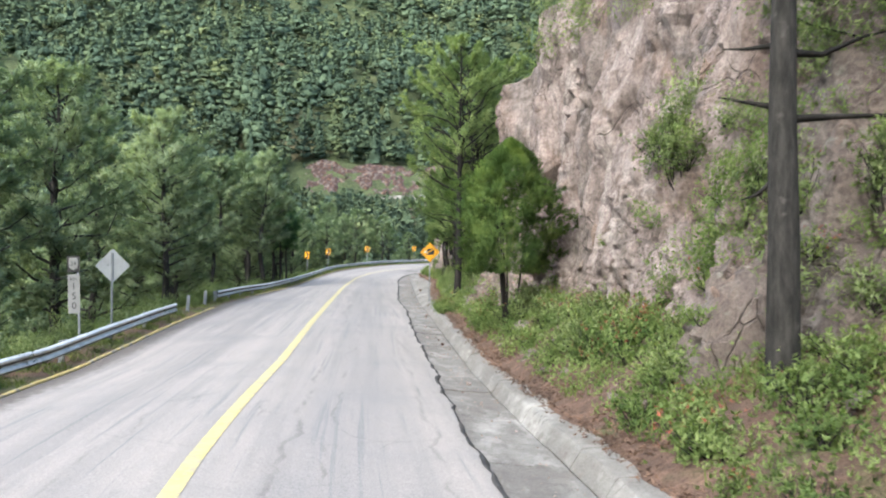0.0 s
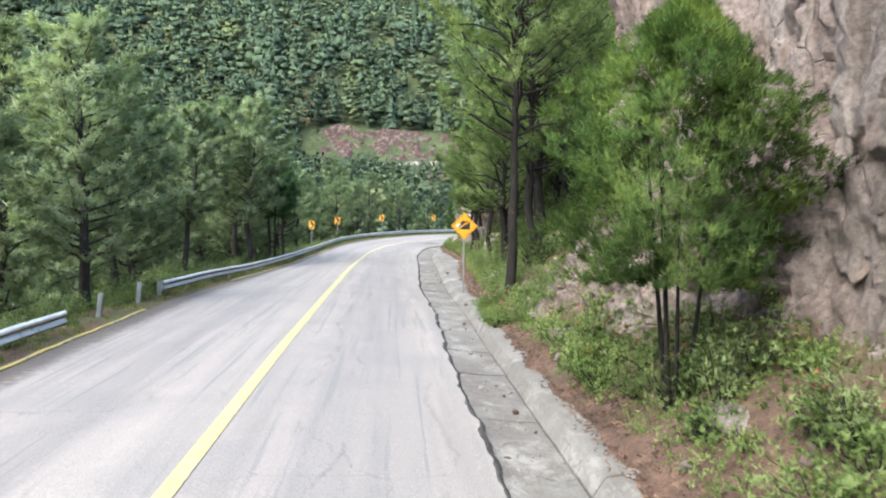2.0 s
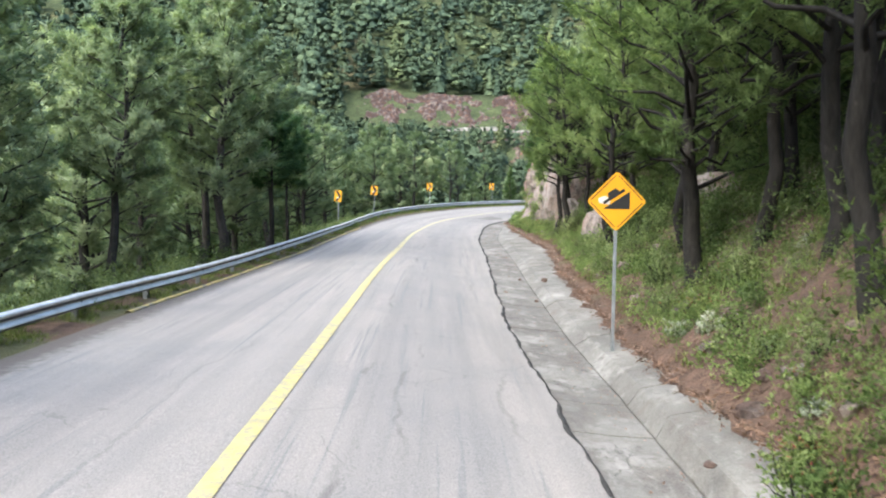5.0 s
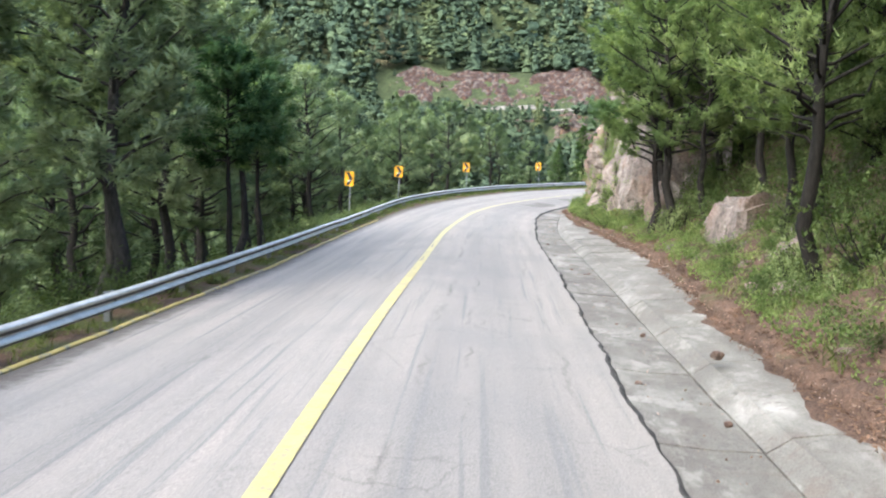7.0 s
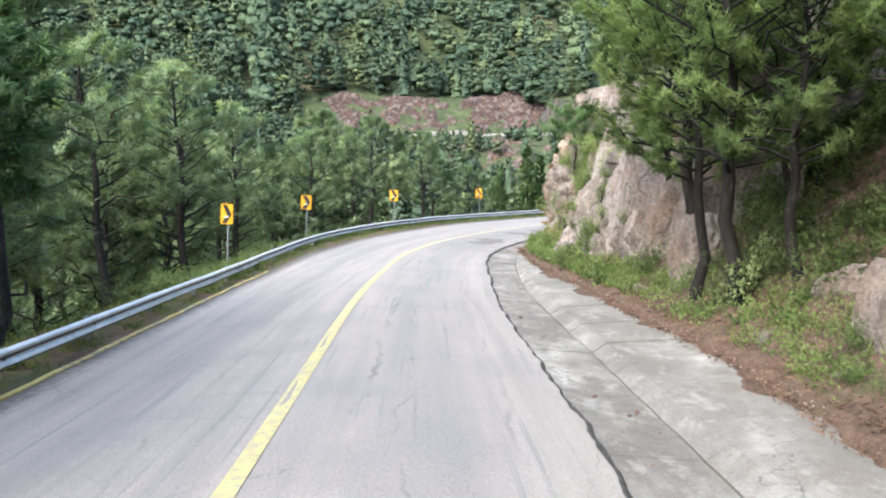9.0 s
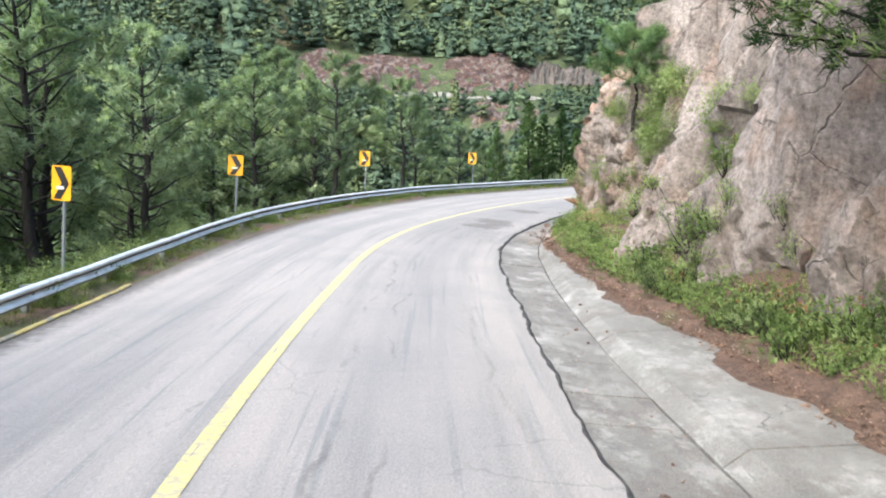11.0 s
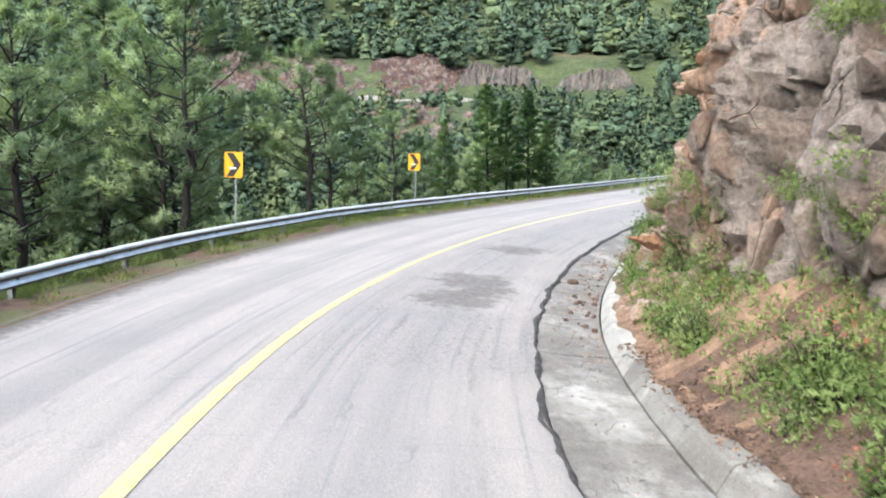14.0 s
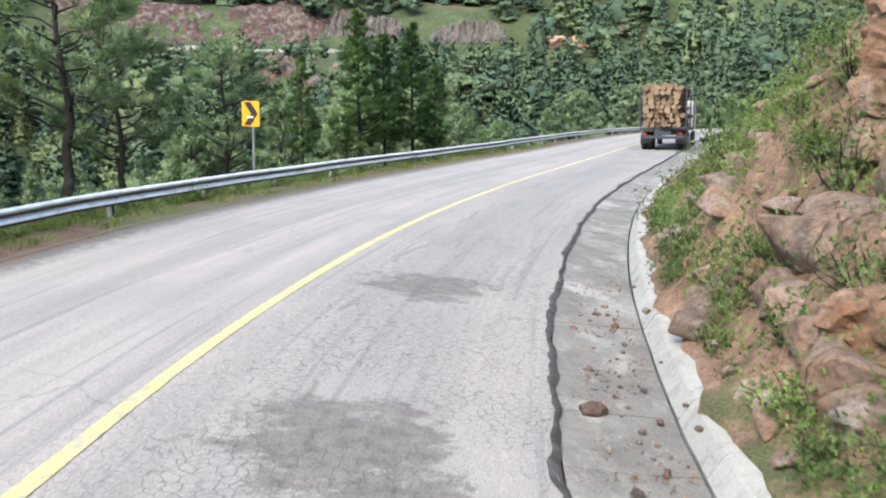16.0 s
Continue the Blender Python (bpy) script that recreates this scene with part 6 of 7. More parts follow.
HABITS = ["pine", "fir", "pine", "pine", "round", "pine", "fir", "pine"]
FINE = [lobe_tree(20 + k, h, 18 if h == "fir" else 15, 520, 0.052, 0.5) for k, h in enumerate(HABITS)]
TEMPLATES = [lobe_tree(k, h, 12 if h == "fir" else 9, 135, 0.06, 0.72) for k, h in enumerate(HABITS)]
COARSE = [lobe_tree(40 + k, h, 8 if h == "fir" else 5, 48, 0.085, 0.84) for k, h in enumerate(HABITS)]
r = np.random.default_rng(9)
want = 6900
cx, cy = r.uniform(-520, 520, 130000), r.uniform(60, 960, 130000)
cs, cu_ = road_su(cx, cy)
cz = ground_z(cx, cy)
rr = np.hypot(cx - 10, cy - 90)
a0 = np.degrees(np.arctan2(cx - 10, cy - 90))
aa = np.degrees(np.arctan2(cx + 5, cy - 60))
pick = r.uniform(0, 1, len(cx))
cutband = (rr > 291) & (rr < 322 - 10 * (a0 > 1)) & (a0 > -14) & (a0 < 14) & (pick > 0.2)
cutband_ = (rr > 291) & (rr < 320 - 9 * (a0 > 1)) & (a0 > -14) & (a0 < 14)
spoil = (rr > 240) & (rr < 294) & (a0 > -6) & (a0 < 3) & (pick > 0.4)
meadow = (rr > 312) & (rr < 400) & (a0 > 0) & (a0 < 18) & (pick > 0.72)
clear = (wobble(cx, cy, 26, 3.0) > 0.62) & (rr > 300)
near_path = np.min([np.hypot(cx - a, cy - b) for a, b in ((-4, 103), (-5, 72), (-2, 35))], 0)
firs = (cs > 128) & (cs < 160) & (cu_ < 0) & (cu_ > -34)
ok = (near_path > 140) & (np.abs(cu_) > 14) & ~cutband & ~spoil & ~meadow & ~clear & ~firs & (rr < 600) & (aa > -42) & (aa < 43) & ((cu_ < 0) | (cs > 140))
idx = np.nonzero(ok)[0]
weight = 1 / (110 + rr[idx])
idx = r.choice(idx, want, False, weight / weight.sum())
vs, ns, tones = [], [], []
for i in idx:
    h = r.uniform(6.0, 14.5) + (4.0 if rr[i] > 300 else 0)
    if 180 < rr[i] < 296 and -15 < a0[i] < 16:
        h = min(h, max(3.0, 25.0 + abs(r.normal()) * 2.6 - cz[i]))
    if cutband_[i]:
        h = r.uniform(1.2, 3.6)
    a = r.uniform(0, 6.3)
    c, s_ = math.cos(a), math.sin(a)
    t, n_ = (FINE if near_path[i] < 200 else TEMPLATES if rr[i] < 340 else COARSE)[r.integers(8)]
    tones.append(np.full(len(t), r.uniform(0.0, 1.0)))
    w = h * r.uniform(0.95, 1.45)
    ns.append(np.stack([n_[:, 0] * c - n_[:, 1] * s_, n_[:, 0] * s_ + n_[:, 1] * c, n_[:, 2]], 1))
    vs.append(np.stack([(t[:, 0] * c - t[:, 1] * s_) * w + cx[i], (t[:, 0] * s_ + t[:, 1] * c) * w + cy[i], t[:, 2] * h + cz[i] - 0.4], 1))
V = np.concatenate(vs)
thing("far_woods", "mixed pine woods covering the opposite hillsides", "woods", kind="stuff", me=leafy("far_woods", V, M_FAR, np.concatenate(ns), np.concatenate(tones)))


# ---- the road cutting on the opposite hill ----
def far_sheet(name, a0_, a1_, r0, r1, lift, mat, amp, seed, n=170, rows=16, owner=None, columns=False):
    """Bare rock or wall draped on the opposite slope between two distances."""
    a = np.radians(np.linspace(a0_, a1_, n))
    A, T = np.meshgrid(a, np.linspace(0, 1, rows), indexing="ij")
    taper = np.clip(np.minimum(A - a[0], a[-1] - A) / math.radians(2.5), 0, 1) * (0.72 + 0.16 * np.sin(A * 23 + seed) + 0.14 * np.sin(A * 57 + 2 * seed) + 0.08 * np.sin(A * 131 + seed))
    if columns:
        taper = np.clip(np.minimum(A - a[0], a[-1] - A) / math.radians(1.2), 0, 1) * (0.86 + 0.08 * np.sin(A * 57 + seed) + 0.06 * np.sin(A * 150))
    R = r0 + (r1 - r0) * T * (0.35 + 0.65 * taper)
    x, y = 10 + R * np.sin(A), 90 + R * np.cos(A)
    z = ground_z(x, y).reshape(A.shape)
    z = z + (lift[0] + (lift[1] - lift[0]) * T) * taper - (1 - taper) * 1.5
    P = np.stack([x.ravel(), y.ravel(), z.ravel()], 1)
    grain = Vector((0.75, 0.75, 0.05)) if columns else Vector((0.2, 0.2, 0.2))
    k = np.array([noise.fractal(Vector(p) * grain + Vector((seed, 0, 0)), 0.9, 2.1, 5) for p in P])
    P[:, 2] += k * amp
    P[:, 1] -= k * amp
    if owner is None:
        return mesh_of(name, P, grid_faces(n, rows), mat)
    P = P.reshape(n, rows, 3)
    for i in range(0, n - 1, 44):
        piece = P[i:i + 45]
        part(name, mesh_of(name, piece.reshape(-1, 3), grid_faces(len(piece), rows), mat), owner)


cutting = thing("far_road_cutting", "red and purple earth road cutting across the valley", "road cutting")
far_sheet("earth_face", -14, 3.8, 300, 326, (0.4, 2.2), M_RED, 0.9, 1.0, 260, 30, cutting)
thing("far_rock_band", "grey columnar rock band above the far road", "rock band", me=far_sheet("far_rock_band", 1.5, 7.5, 307, 310, (0.2, 6.0), M_GREY, 1.1, 5.0, 220, 12, columns=True))
thing("far_rock_band", "grey columnar rock band above the far road", "rock band", me=far_sheet("far_rock_band", 7.6, 13.0, 304, 307, (0.2, 6.5), M_GREY, 1.1, 8.0, 220, 12, columns=True))
thing("far_road_wall", "pale retaining wall of the road across the valley", "wall", me=far_sheet("far_road_wall", -13, 5, 294.5, 295.2, (0.2, 1.7), M_CONCRETE, 0.1, 3.0, 90, 4))
thing("far_spoil_slope", "bare brown spoil slope below the far road", "slope", me=far_sheet("far_spoil_slope", -6.5, 3.5, 246, 293.5, (0.3, 0.6), M_SPOIL, 1.6, 4.0, 120, 24))
for x, y, w, h, k in ((90, 381, 5.5, 3.6, 4), (97, 378, 5.0, 3.4, 5), (104, 376, 3.6, 2.6, 6), (112, 380, 6.0, 3.4, 1), (124, 374, 6.0, 3.6, 2)):
    thing("far_outcrop", "orange and grey rock outcrop on the wooded hill", "rock outcrop", Matrix.Translation((x, y, float(ground_z(x, y)[0]) + 1.5)) @ Matrix.Rotation(x, 4, "Z") @ Matrix.Diagonal((w, w * 0.7, h, 1)), BOULDERS[k], "far outcrops")


# ---- shrubs, herbs and grass ----
POOL = {}


def pooled(name, kit, m):
    """Lays a plant aside, to be joined with its like."""
    me = kit[1]
    co = np.empty(len(me.vertices) * 3, np.float32)
    me.vertices.foreach_get("co", co)
    co = co.reshape(-1, 3)
    co = co.reshape(-1, 3, 3)[::2].reshape(-1, 3)
    top = co - [0, 0, co[:, 2].max() * 0.35]
    m4 = np.array(m)
    POOL.setdefault(name, []).append((co @ m4[:3, :3].T + m4[:3, 3], unit(top) @ m4[:3, :3].T + [0, 0, 0.5], me.materials[0]))


def bush(name, seed, radius, height, tips, n, length, width, mat, stems=7, spread_=0.7, flowers=0):
    """A plant of stems with leaves round their upper parts."""
    global rng
    rng = np.random.default_rng(seed)
    wood_, P, D, F = [], [], [], []
    for k in range(stems):
        a, r = rng.uniform(0, 6.3), radius * rng.uniform(0.15, 1.0)
        h = height * rng.uniform(0.6, 1.0) * (1.1 - 0.4 * r / radius)
        t = np.linspace(0, 1, 5)
        path = np.stack([math.cos(a) * r * t ** 0.8, math.sin(a) * r * t ** 0.8, h * t - 0.05], 1) + rng.normal(size=(5, 3)) * 0.04 * radius
        wood_.append(tube(path, 0.012 * (1 - 0.8 * t) * max(1, height), 3))
        m = tips // stems
        tt = rng.uniform(0.15, 1, m) ** 0.7
        p = np.stack([np.interp(tt, t, path[:, j]) for j in range(3)], 1) + rng.normal(size=(m, 3)) * radius * 0.2
        P.append(p)
        D.append(unit(rng.normal(size=(m, 3)) * spread_ + [[math.cos(a) * 0.5, math.sin(a) * 0.5, 0.7]]))
        if flowers:
            F.append(path[-1:] + rng.normal(size=(flowers, 3)) * radius * 0.22 + [[0, 0, 0.06]])
    P = np.concatenate(P)
    P[:, 2] = np.maximum(P[:, 2], 0.02)
    V, T = needles(P, np.concatenate(D), n, length, width, 0.8)
    fl = None
    if flowers:
        F = np.concatenate(F)
        fl = mesh_of("blossom", *needles(F, np.tile([[0, 0, 1.0]], (len(F), 1)), 3, 0.05, 0.01, 0.9), M_FLOWER)
    return mesh_of("stem", *joined(wood_), M_BARK2), leafy("foliage", V, mat, up=0.5), fl


def plant(name, kit, m, label, category, group):
    ob = thing(name, label, category, m, group=group)
    part("stem", kit[0], ob)
    part("foliage", kit[1], ob)
    if kit[2]:
        tagged(part("blossom", kit[2], ob, "small red flowers"), kind="stuff")
    return ob


HERBS = [bush("herb", 81 + k, 0.46, 0.5, 165, 6, 0.062, 0.0125, M_HERB, 16) for k in range(3)] + [bush("herb", 85, 0.44, 0.5, 165, 6, 0.062, 0.0125, M_HERB, 16, 0.7, 1)]
SAGES = [bush("shrub", 91 + k, 0.62, 0.85, 215, 6, 0.082, 0.0125, M_SAGE, 18) for k in range(2)] + [bush("shrub", 94, 0.52, 1.15, 205, 6, 0.082, 0.0125, M_SAGE, 18)]
DARKS = [bush("shrub", 97 + k, 0.85, 1.3, 330, 6, 0.095, 0.016, M_SCRUB, 20) for k in range(2)]
SILVERS = [bush("herb", 121 + k, 0.3, 0.32, 90, 5, 0.075, 0.016, M_SILVER, 9) for k in range(2)]
TUFTS = [bush("grass_tuft", 101 + k, 0.25, 0.3, 60, 5, 0.3, 0.005, M_GRASS, 6, 0.5) for k in range(2)]


def bank_pose(s, u, scale, dz=0.0):
    d = float(bank_h(np.array([s]), np.array([u]))[0]) + 0.05
    x, y = (float(a) for a in flat(s, u))
    return Matrix.Translation((x, y, float(road_z(s, u)) + d + dz - 0.04)) @ Matrix.Rotation(random.uniform(0, 6.3), 4, "Z") @ Matrix.Diagonal((scale, scale, scale * random.uniform(0.8, 1.2), 1))


def sow(count, s0, s1, d0, d1, kits, scale, name, label, category, group, dz=0.0):
    """Scatters plants on the cut bank, d metres beyond the gutter."""
    for k in range(count):
        s = random.uniform(s0, s1)
        u = float(np.interp(s, *GUTTER_OUT)) + random.uniform(d0, d1)
        plant(name, random.choice(kits), bank_pose(s, u, random.uniform(*scale), dz), label, category, group)


H_L, S_L, D_L = "leafy bright green herb on the cut bank", "grey-green shrub on the cut bank", "dense dark green shrub on the cut bank"
sow(78, 9, 30, 0.25, 1.7, HERBS, (0.6, 1.25), "herb_plant", H_L, "herb", "herbs on the bank")
sow(34, 3.5, 10, 0.1, 2.2, HERBS, (0.6, 1.2), "herb_plant", H_L, "herb", "herbs on the bank")
sow(12, 9, 30, 0.6, 1.8, SAGES, (0.6, 1.0), "shrub", S_L, "shrub", "shrubs on the bank")
sow(26, 30, 48, 0.3, 2.4, HERBS, (0.5, 1.0), "herb_plant", H_L, "herb", "herbs on the bank")
sow(22, 30, 60, 0.6, 3.5, SAGES, (0.5, 1.1), "shrub", S_L, "shrub", "shrubs on the bank")
sow(20, 36, 66, 1.2, 5, DARKS, (0.6, 1.2), "shrub", D_L, "shrub", "shrubs on the bank")
sow(26, 52, 82, 0.7, 2.6, HERBS, (0.5, 0.95), "herb_plant", H_L, "herb", "herbs on the bank")
sow(16, 54, 82, 0.9, 3.5, SAGES, (0.6, 1.2), "shrub", S_L, "shrub", "shrubs on the bank")
sow(40, 82, 104, 0.15, 1.0, HERBS, (0.6, 1.3), "herb_plant", H_L, "herb", "herbs on the bank")
sow(12, 84, 103, 0.2, 0.8, SAGES, (0.5, 0.9), "shrub", S_L, "shrub", "shrubs on the bank")
sow(44, 106, 127, 0.2, 2.4, HERBS, (0.5, 1.0), "herb_plant", H_L, "herb", "herbs on the bank")
sow(26, 106, 128, 0.3, 2.6, SAGES, (0.6, 1.0), "shrub", S_L, "shrub", "shrubs on the bank")
for k in range(60):
    s = random.uniform(34, 84)
    pooled("bank_scrub", random.choice(DARKS), bank_pose(s, float(np.interp(s, *GUTTER_OUT)) + random.uniform(2.4, 6.5), random.uniform(0.4, 0.95)))
# plants rooted on the ledges and tops of the cliffs


def on_face(name, s, h, out=0.0):
    """The place on a rock face nearest to s and the height h, moved out."""
    ob, P, S, Hh = FACES[name]
    i, j = divmod(int((((S - s) / 1.0) ** 2 + (Hh - h) ** 2).argmin()), S.shape[1])
    return Vector(P[i, j]) + Vector((-math.cos(heading(s)), math.sin(heading(s)), 0)) * out


def rooted(name, count, s0, s1, h0, h1, kits, scale, out=-0.05, pool=""):
    for k in range(count):
        sc = random.uniform(*scale)
        if pool:
            pooled(pool, random.choice(kits), Matrix.Translation(on_face(name, random.uniform(s0, s1), random.uniform(h0, h1), out)) @ Matrix.Rotation(random.uniform(0, 6.3), 4, "Z") @ Matrix.Diagonal((sc, sc, sc, 1)))
            continue
        plant("shrub", random.choice(kits), Matrix.Translation(on_face(name, random.uniform(s0, s1), random.uniform(h0, h1), out)) @ Matrix.Rotation(random.uniform(0, 6.3), 4, "Z") @ Matrix.Diagonal((sc, sc, sc, 1)),
              "green tuft of plants rooted in the rock face", "shrub", "plants on the cliffs")


rooted("cliff", 9, 13.2, 16.8, 2.4, 4.4, SAGES + DARKS, (0.6, 1.0))
rooted("cliff", 8, 13.0, 16.8, 1.4, 4.6, HERBS, (0.7, 1.3))
rooted("cliff", 12, 8.6, 13.2, 0.6, 3.4, HERBS + SAGES, (0.6, 1.0))
rooted("cliff", 34, 8.0, 13.4, 0.3, 4.6, HERBS, (0.6, 1.1), pool="cliff_plants")
rooted("cliff", 26, 13.4, 17.5, 2.2, 5.0, HERBS + SAGES, (0.6, 1.2), pool="cliff_plants")
rooted("cliff", 30, 19.0, 31.0, 7.6, 10.5, SAGES + DARKS, (0.9, 1.5), pool="cliff_top_scrub")
rooted("cliff", 9, 17.0, 27.0, 1.2, 3.0, HERBS, (0.4, 0.8))
rooted("cliff", 12, 15.0, 30.0, 8.0, 11.5, SAGES, (0.8, 1.3), pool="cliff_top_scrub")
rooted("rock_ledge", 20, 26.5, 38.0, 0.8, 3.6, HERBS, (0.4, 0.8))
rooted("cliff_over_the_bend", 110, 95.8, 100.0, 2.8, 5.4, HERBS + SAGES[:2], (0.6, 1.2), 0.04, pool="ledge_grass")
rooted("cliff_over_the_bend", 26, 90.5, 92.5, 1.6, 4.2, HERBS + SAGES[:2], (0.6, 1.1), 0.04, pool="ledge_grass")
rooted("cliff_over_the_bend", 34, 96.8, 99.3, 2.2, 4.6, TUFTS, (0.9, 1.5), pool="ledge_grass")
rooted("cliff_over_the_bend", 60, 100.6, 103.6, 3.9, 5.8, HERBS + SAGES[:2], (0.6, 1.1), 0.08, pool="ledge_grass")
rooted("cliff_over_the_bend", 70, 97.5, 103.4, 0.7, 2.6, HERBS + TUFTS, (0.5, 1.0), 0.03, pool="ledge_grass")
rooted("cliff_over_the_bend", 16, 97.0, 102.6, 0.6, 2.4, SAGES, (0.5, 0.95))
rooted("cliff", 60, 7.5, 15.0, 1.5, 6.5, HERBS + SAGES, (0.7, 1.3), 0.04, pool="cliff_plants")
rooted("cliff_over_the_bend", 14, 84.0, 96.0, 0.7, 2.4, HERBS + SAGES, (0.45, 0.9))
rooted("cliff_over_the_bend", 16, 96.0, 104.0, 0.8, 2.0, HERBS + SAGES, (0.5, 0.9))
rooted("cliff_over_the_bend", 30, 84.0, 104.0, 7.0, 9.6, SAGES + DARKS, (0.7, 1.3), pool="cliff_top_scrub")
rooted("cliff_over_the_bend", 14, 88.6, 91.5, 0.8, 3.0, HERBS + SAGES, (0.6, 1.1))
rooted("rusty_cliff", 90, 104.5, 114.5, 0.2, 2.3, HERBS + TUFTS + SAGES[:1], (0.5, 1.0), 0.03, pool="ledge_grass")
rooted("rusty_cliff", 22, 103.5, 113.5, 0.6, 2.6, HERBS + SAGES, (0.4, 0.85))
rooted("rusty_cliff", 8, 104.0, 113.5, 3.0, 6.0, TUFTS, (0.6, 1.1), pool="ledge_grass")
rooted("rusty_cliff", 26, 103.0, 117.0, 5.8, 8.4, SAGES + DARKS, (0.6, 1.1), pool="cliff_top_scrub")


def verge_pose(s, u, scale):
    return Matrix.Translation(at(s, u, float(valley_h(s, u)) - 0.05)) @ Matrix.Rotation(random.uniform(0, 6.3), 4, "Z") @ Matrix.Diagonal((scale, scale, scale * random.uniform(0.85, 1.2), 1))


for k in range(230):
    s, d = random.choice((random.uniform(10, 66), random.uniform(84, 150))), 0.3 + random.uniform(0, 1.7) ** 2
    u = -float(np.interp(s, *RAIL_U)) - d
    m = verge_pose(s, u, random.uniform(0.4, 0.75 + 0.25 * d / 3))
    if k < 70:
        plant("shrub", random.choice(SAGES), m, "pale green shrub growing behind the guard rail", "shrub", "shrubs on the outer verge")
    else:
        pooled("verge_scrub", random.choice(SAGES + DARKS[:1]), m)
for k in range(90):
    s = random.uniform(10, 150)
    u = -float(np.interp(s, *RAIL_U)) + random.uniform(-0.5, 0.22)
    plant("herb_plant", random.choice(HERBS), verge_pose(s, u, random.uniform(0.25, 0.6)), "low green weed at the foot of the guard rail", "herb", "weeds by the guard rail")

for k in range(90):
    s = random.uniform(84, 122)
    pooled("verge_scrub", random.choice(SAGES), verge_pose(s, -float(np.interp(s, *RAIL_U)) - random.uniform(0.2, 0.9), random.uniform(0.4, 0.8)))
for k in range(95):
    s = random.uniform(108, 126)
    pooled("bank_weeds", random.choice(HERBS + SAGES[:2]), bank_pose(s, float(np.interp(s, *GUTTER_OUT)) + 0.15 + random.uniform(0, 1.9) ** 2, random.uniform(0.5, 1.0)))
for k in range(170):
    s = random.uniform(30, 86)
    pooled("bank_weeds", random.choice(HERBS + SAGES[:2]), bank_pose(s, float(np.interp(s, *GUTTER_OUT)) + 0.5 + random.uniform(0, 1.9) ** 2, random.uniform(0.4, 0.9)))
edge = random.Random(52)
for k in range(20):
    s = edge.uniform(30.5, 46)
    plant("herb_plant", SILVERS[k % 2], bank_pose(s, float(np.interp(s, *GUTTER_OUT)) + edge.uniform(0.3, 2.6), edge.uniform(0.6, 1.1)), "pale silvery herb on the reddish bank", "herb", "silvery herbs on the bank")
for k in range(110):
    s = edge.uniform(88, 150)
    pooled("verge_scrub", edge.choice(HERBS), verge_pose(s, -float(np.interp(s, *RAIL_U)) + edge.uniform(-0.35, 0.28), edge.uniform(0.35, 0.85)))
for k in range(120):
    s = edge.uniform(8, 60)
    pooled("verge_scrub", edge.choice(SAGES + HERBS), verge_pose(s, -float(np.interp(s, *RAIL_U)) - edge.uniform(0.3, 2.4), edge.uniform(0.6, 1.15)))
# thick cover on the shaded bank under the pines
cover = random.Random(88)
for k in range(420):
    s, d = cover.uniform(44, 86), 0.7 + 5.6 * cover.random() ** 0.8
    kit = cover.choice(HERBS + SAGES + (DARKS if d > 2.2 else []))
    pooled("bank_weeds" if kit not in DARKS else "bank_scrub", kit, bank_pose(s, float(np.interp(s, *GUTTER_OUT)) + d, cover.uniform(0.5, 1.1)))
# the overgrown stretch of bank before the warning sign, with half-sunk stones
kept_state = random.getstate()
random.seed(417)
for k in range(85):
    s = random.uniform(32.5, 46)
    pooled("bank_weeds", random.choice(HERBS + SAGES[:2] + HERBS), bank_pose(s, float(np.interp(s, *GUTTER_OUT)) + random.uniform(0.15, 4.2), random.uniform(0.35, 0.95)))
sow(30, 34.0, 40.2, -0.5, 0.15, HERBS, (0.4, 0.8), "herb_plant", "green herb hanging over the gutter lip", "herb", "herbs over the gutter")
for k in range(26):
    s, r = random.uniform(33, 45), random.uniform(0.1, 0.27)
    u = float(np.interp(s, *GUTTER_OUT)) + random.uniform(-0.35 if s < 40 else 0.1, 2.2)
    thing("stone", "pinkish stone half sunk in the overgrown bank", "stone", bank_pose(s, u, 1.0) @ Matrix.Diagonal((r, r * random.uniform(1.0, 1.6), r * 0.8, 1)), group="stones on the overgrown bank", me=random.choice(STONE))
random.setstate(kept_state)
for name, label in (("bank_weeds", "leafy green weeds covering the cut bank"), ("cliff_top_scrub", "scrub growing along the tops of the cliffs"), ("ledge_grass", "long grass hanging from the rock ledges"), ("cliff_plants", "green plants covering the foot of the cliff"),
                    ("bank_scrub", "dark scrub under the pines of the cut bank"), ("verge_scrub", "scrub covering the drop behind the guard rail")):
    kinds = sorted({x[2].name for x in POOL[name]})
    got = [x for k in kinds for x in POOL[name] if x[2].name == k]
    me = leafy(name, np.concatenate([x[0] for x in got]), got[0][2], np.concatenate([x[1] for x in got]))
    for x in {x[2].name: x[2] for x in got}.values():
        if x != got[0][2]:
            me.materials.append(x)
    slots = np.concatenate([np.full(len(x[0]) // 3, kinds.index(x[2].name)) for x in got])
    me.polygons.foreach_set("material_index", slots.astype(np.int32))
    thing(name, label, "scrub", kind="stuff", me=me)

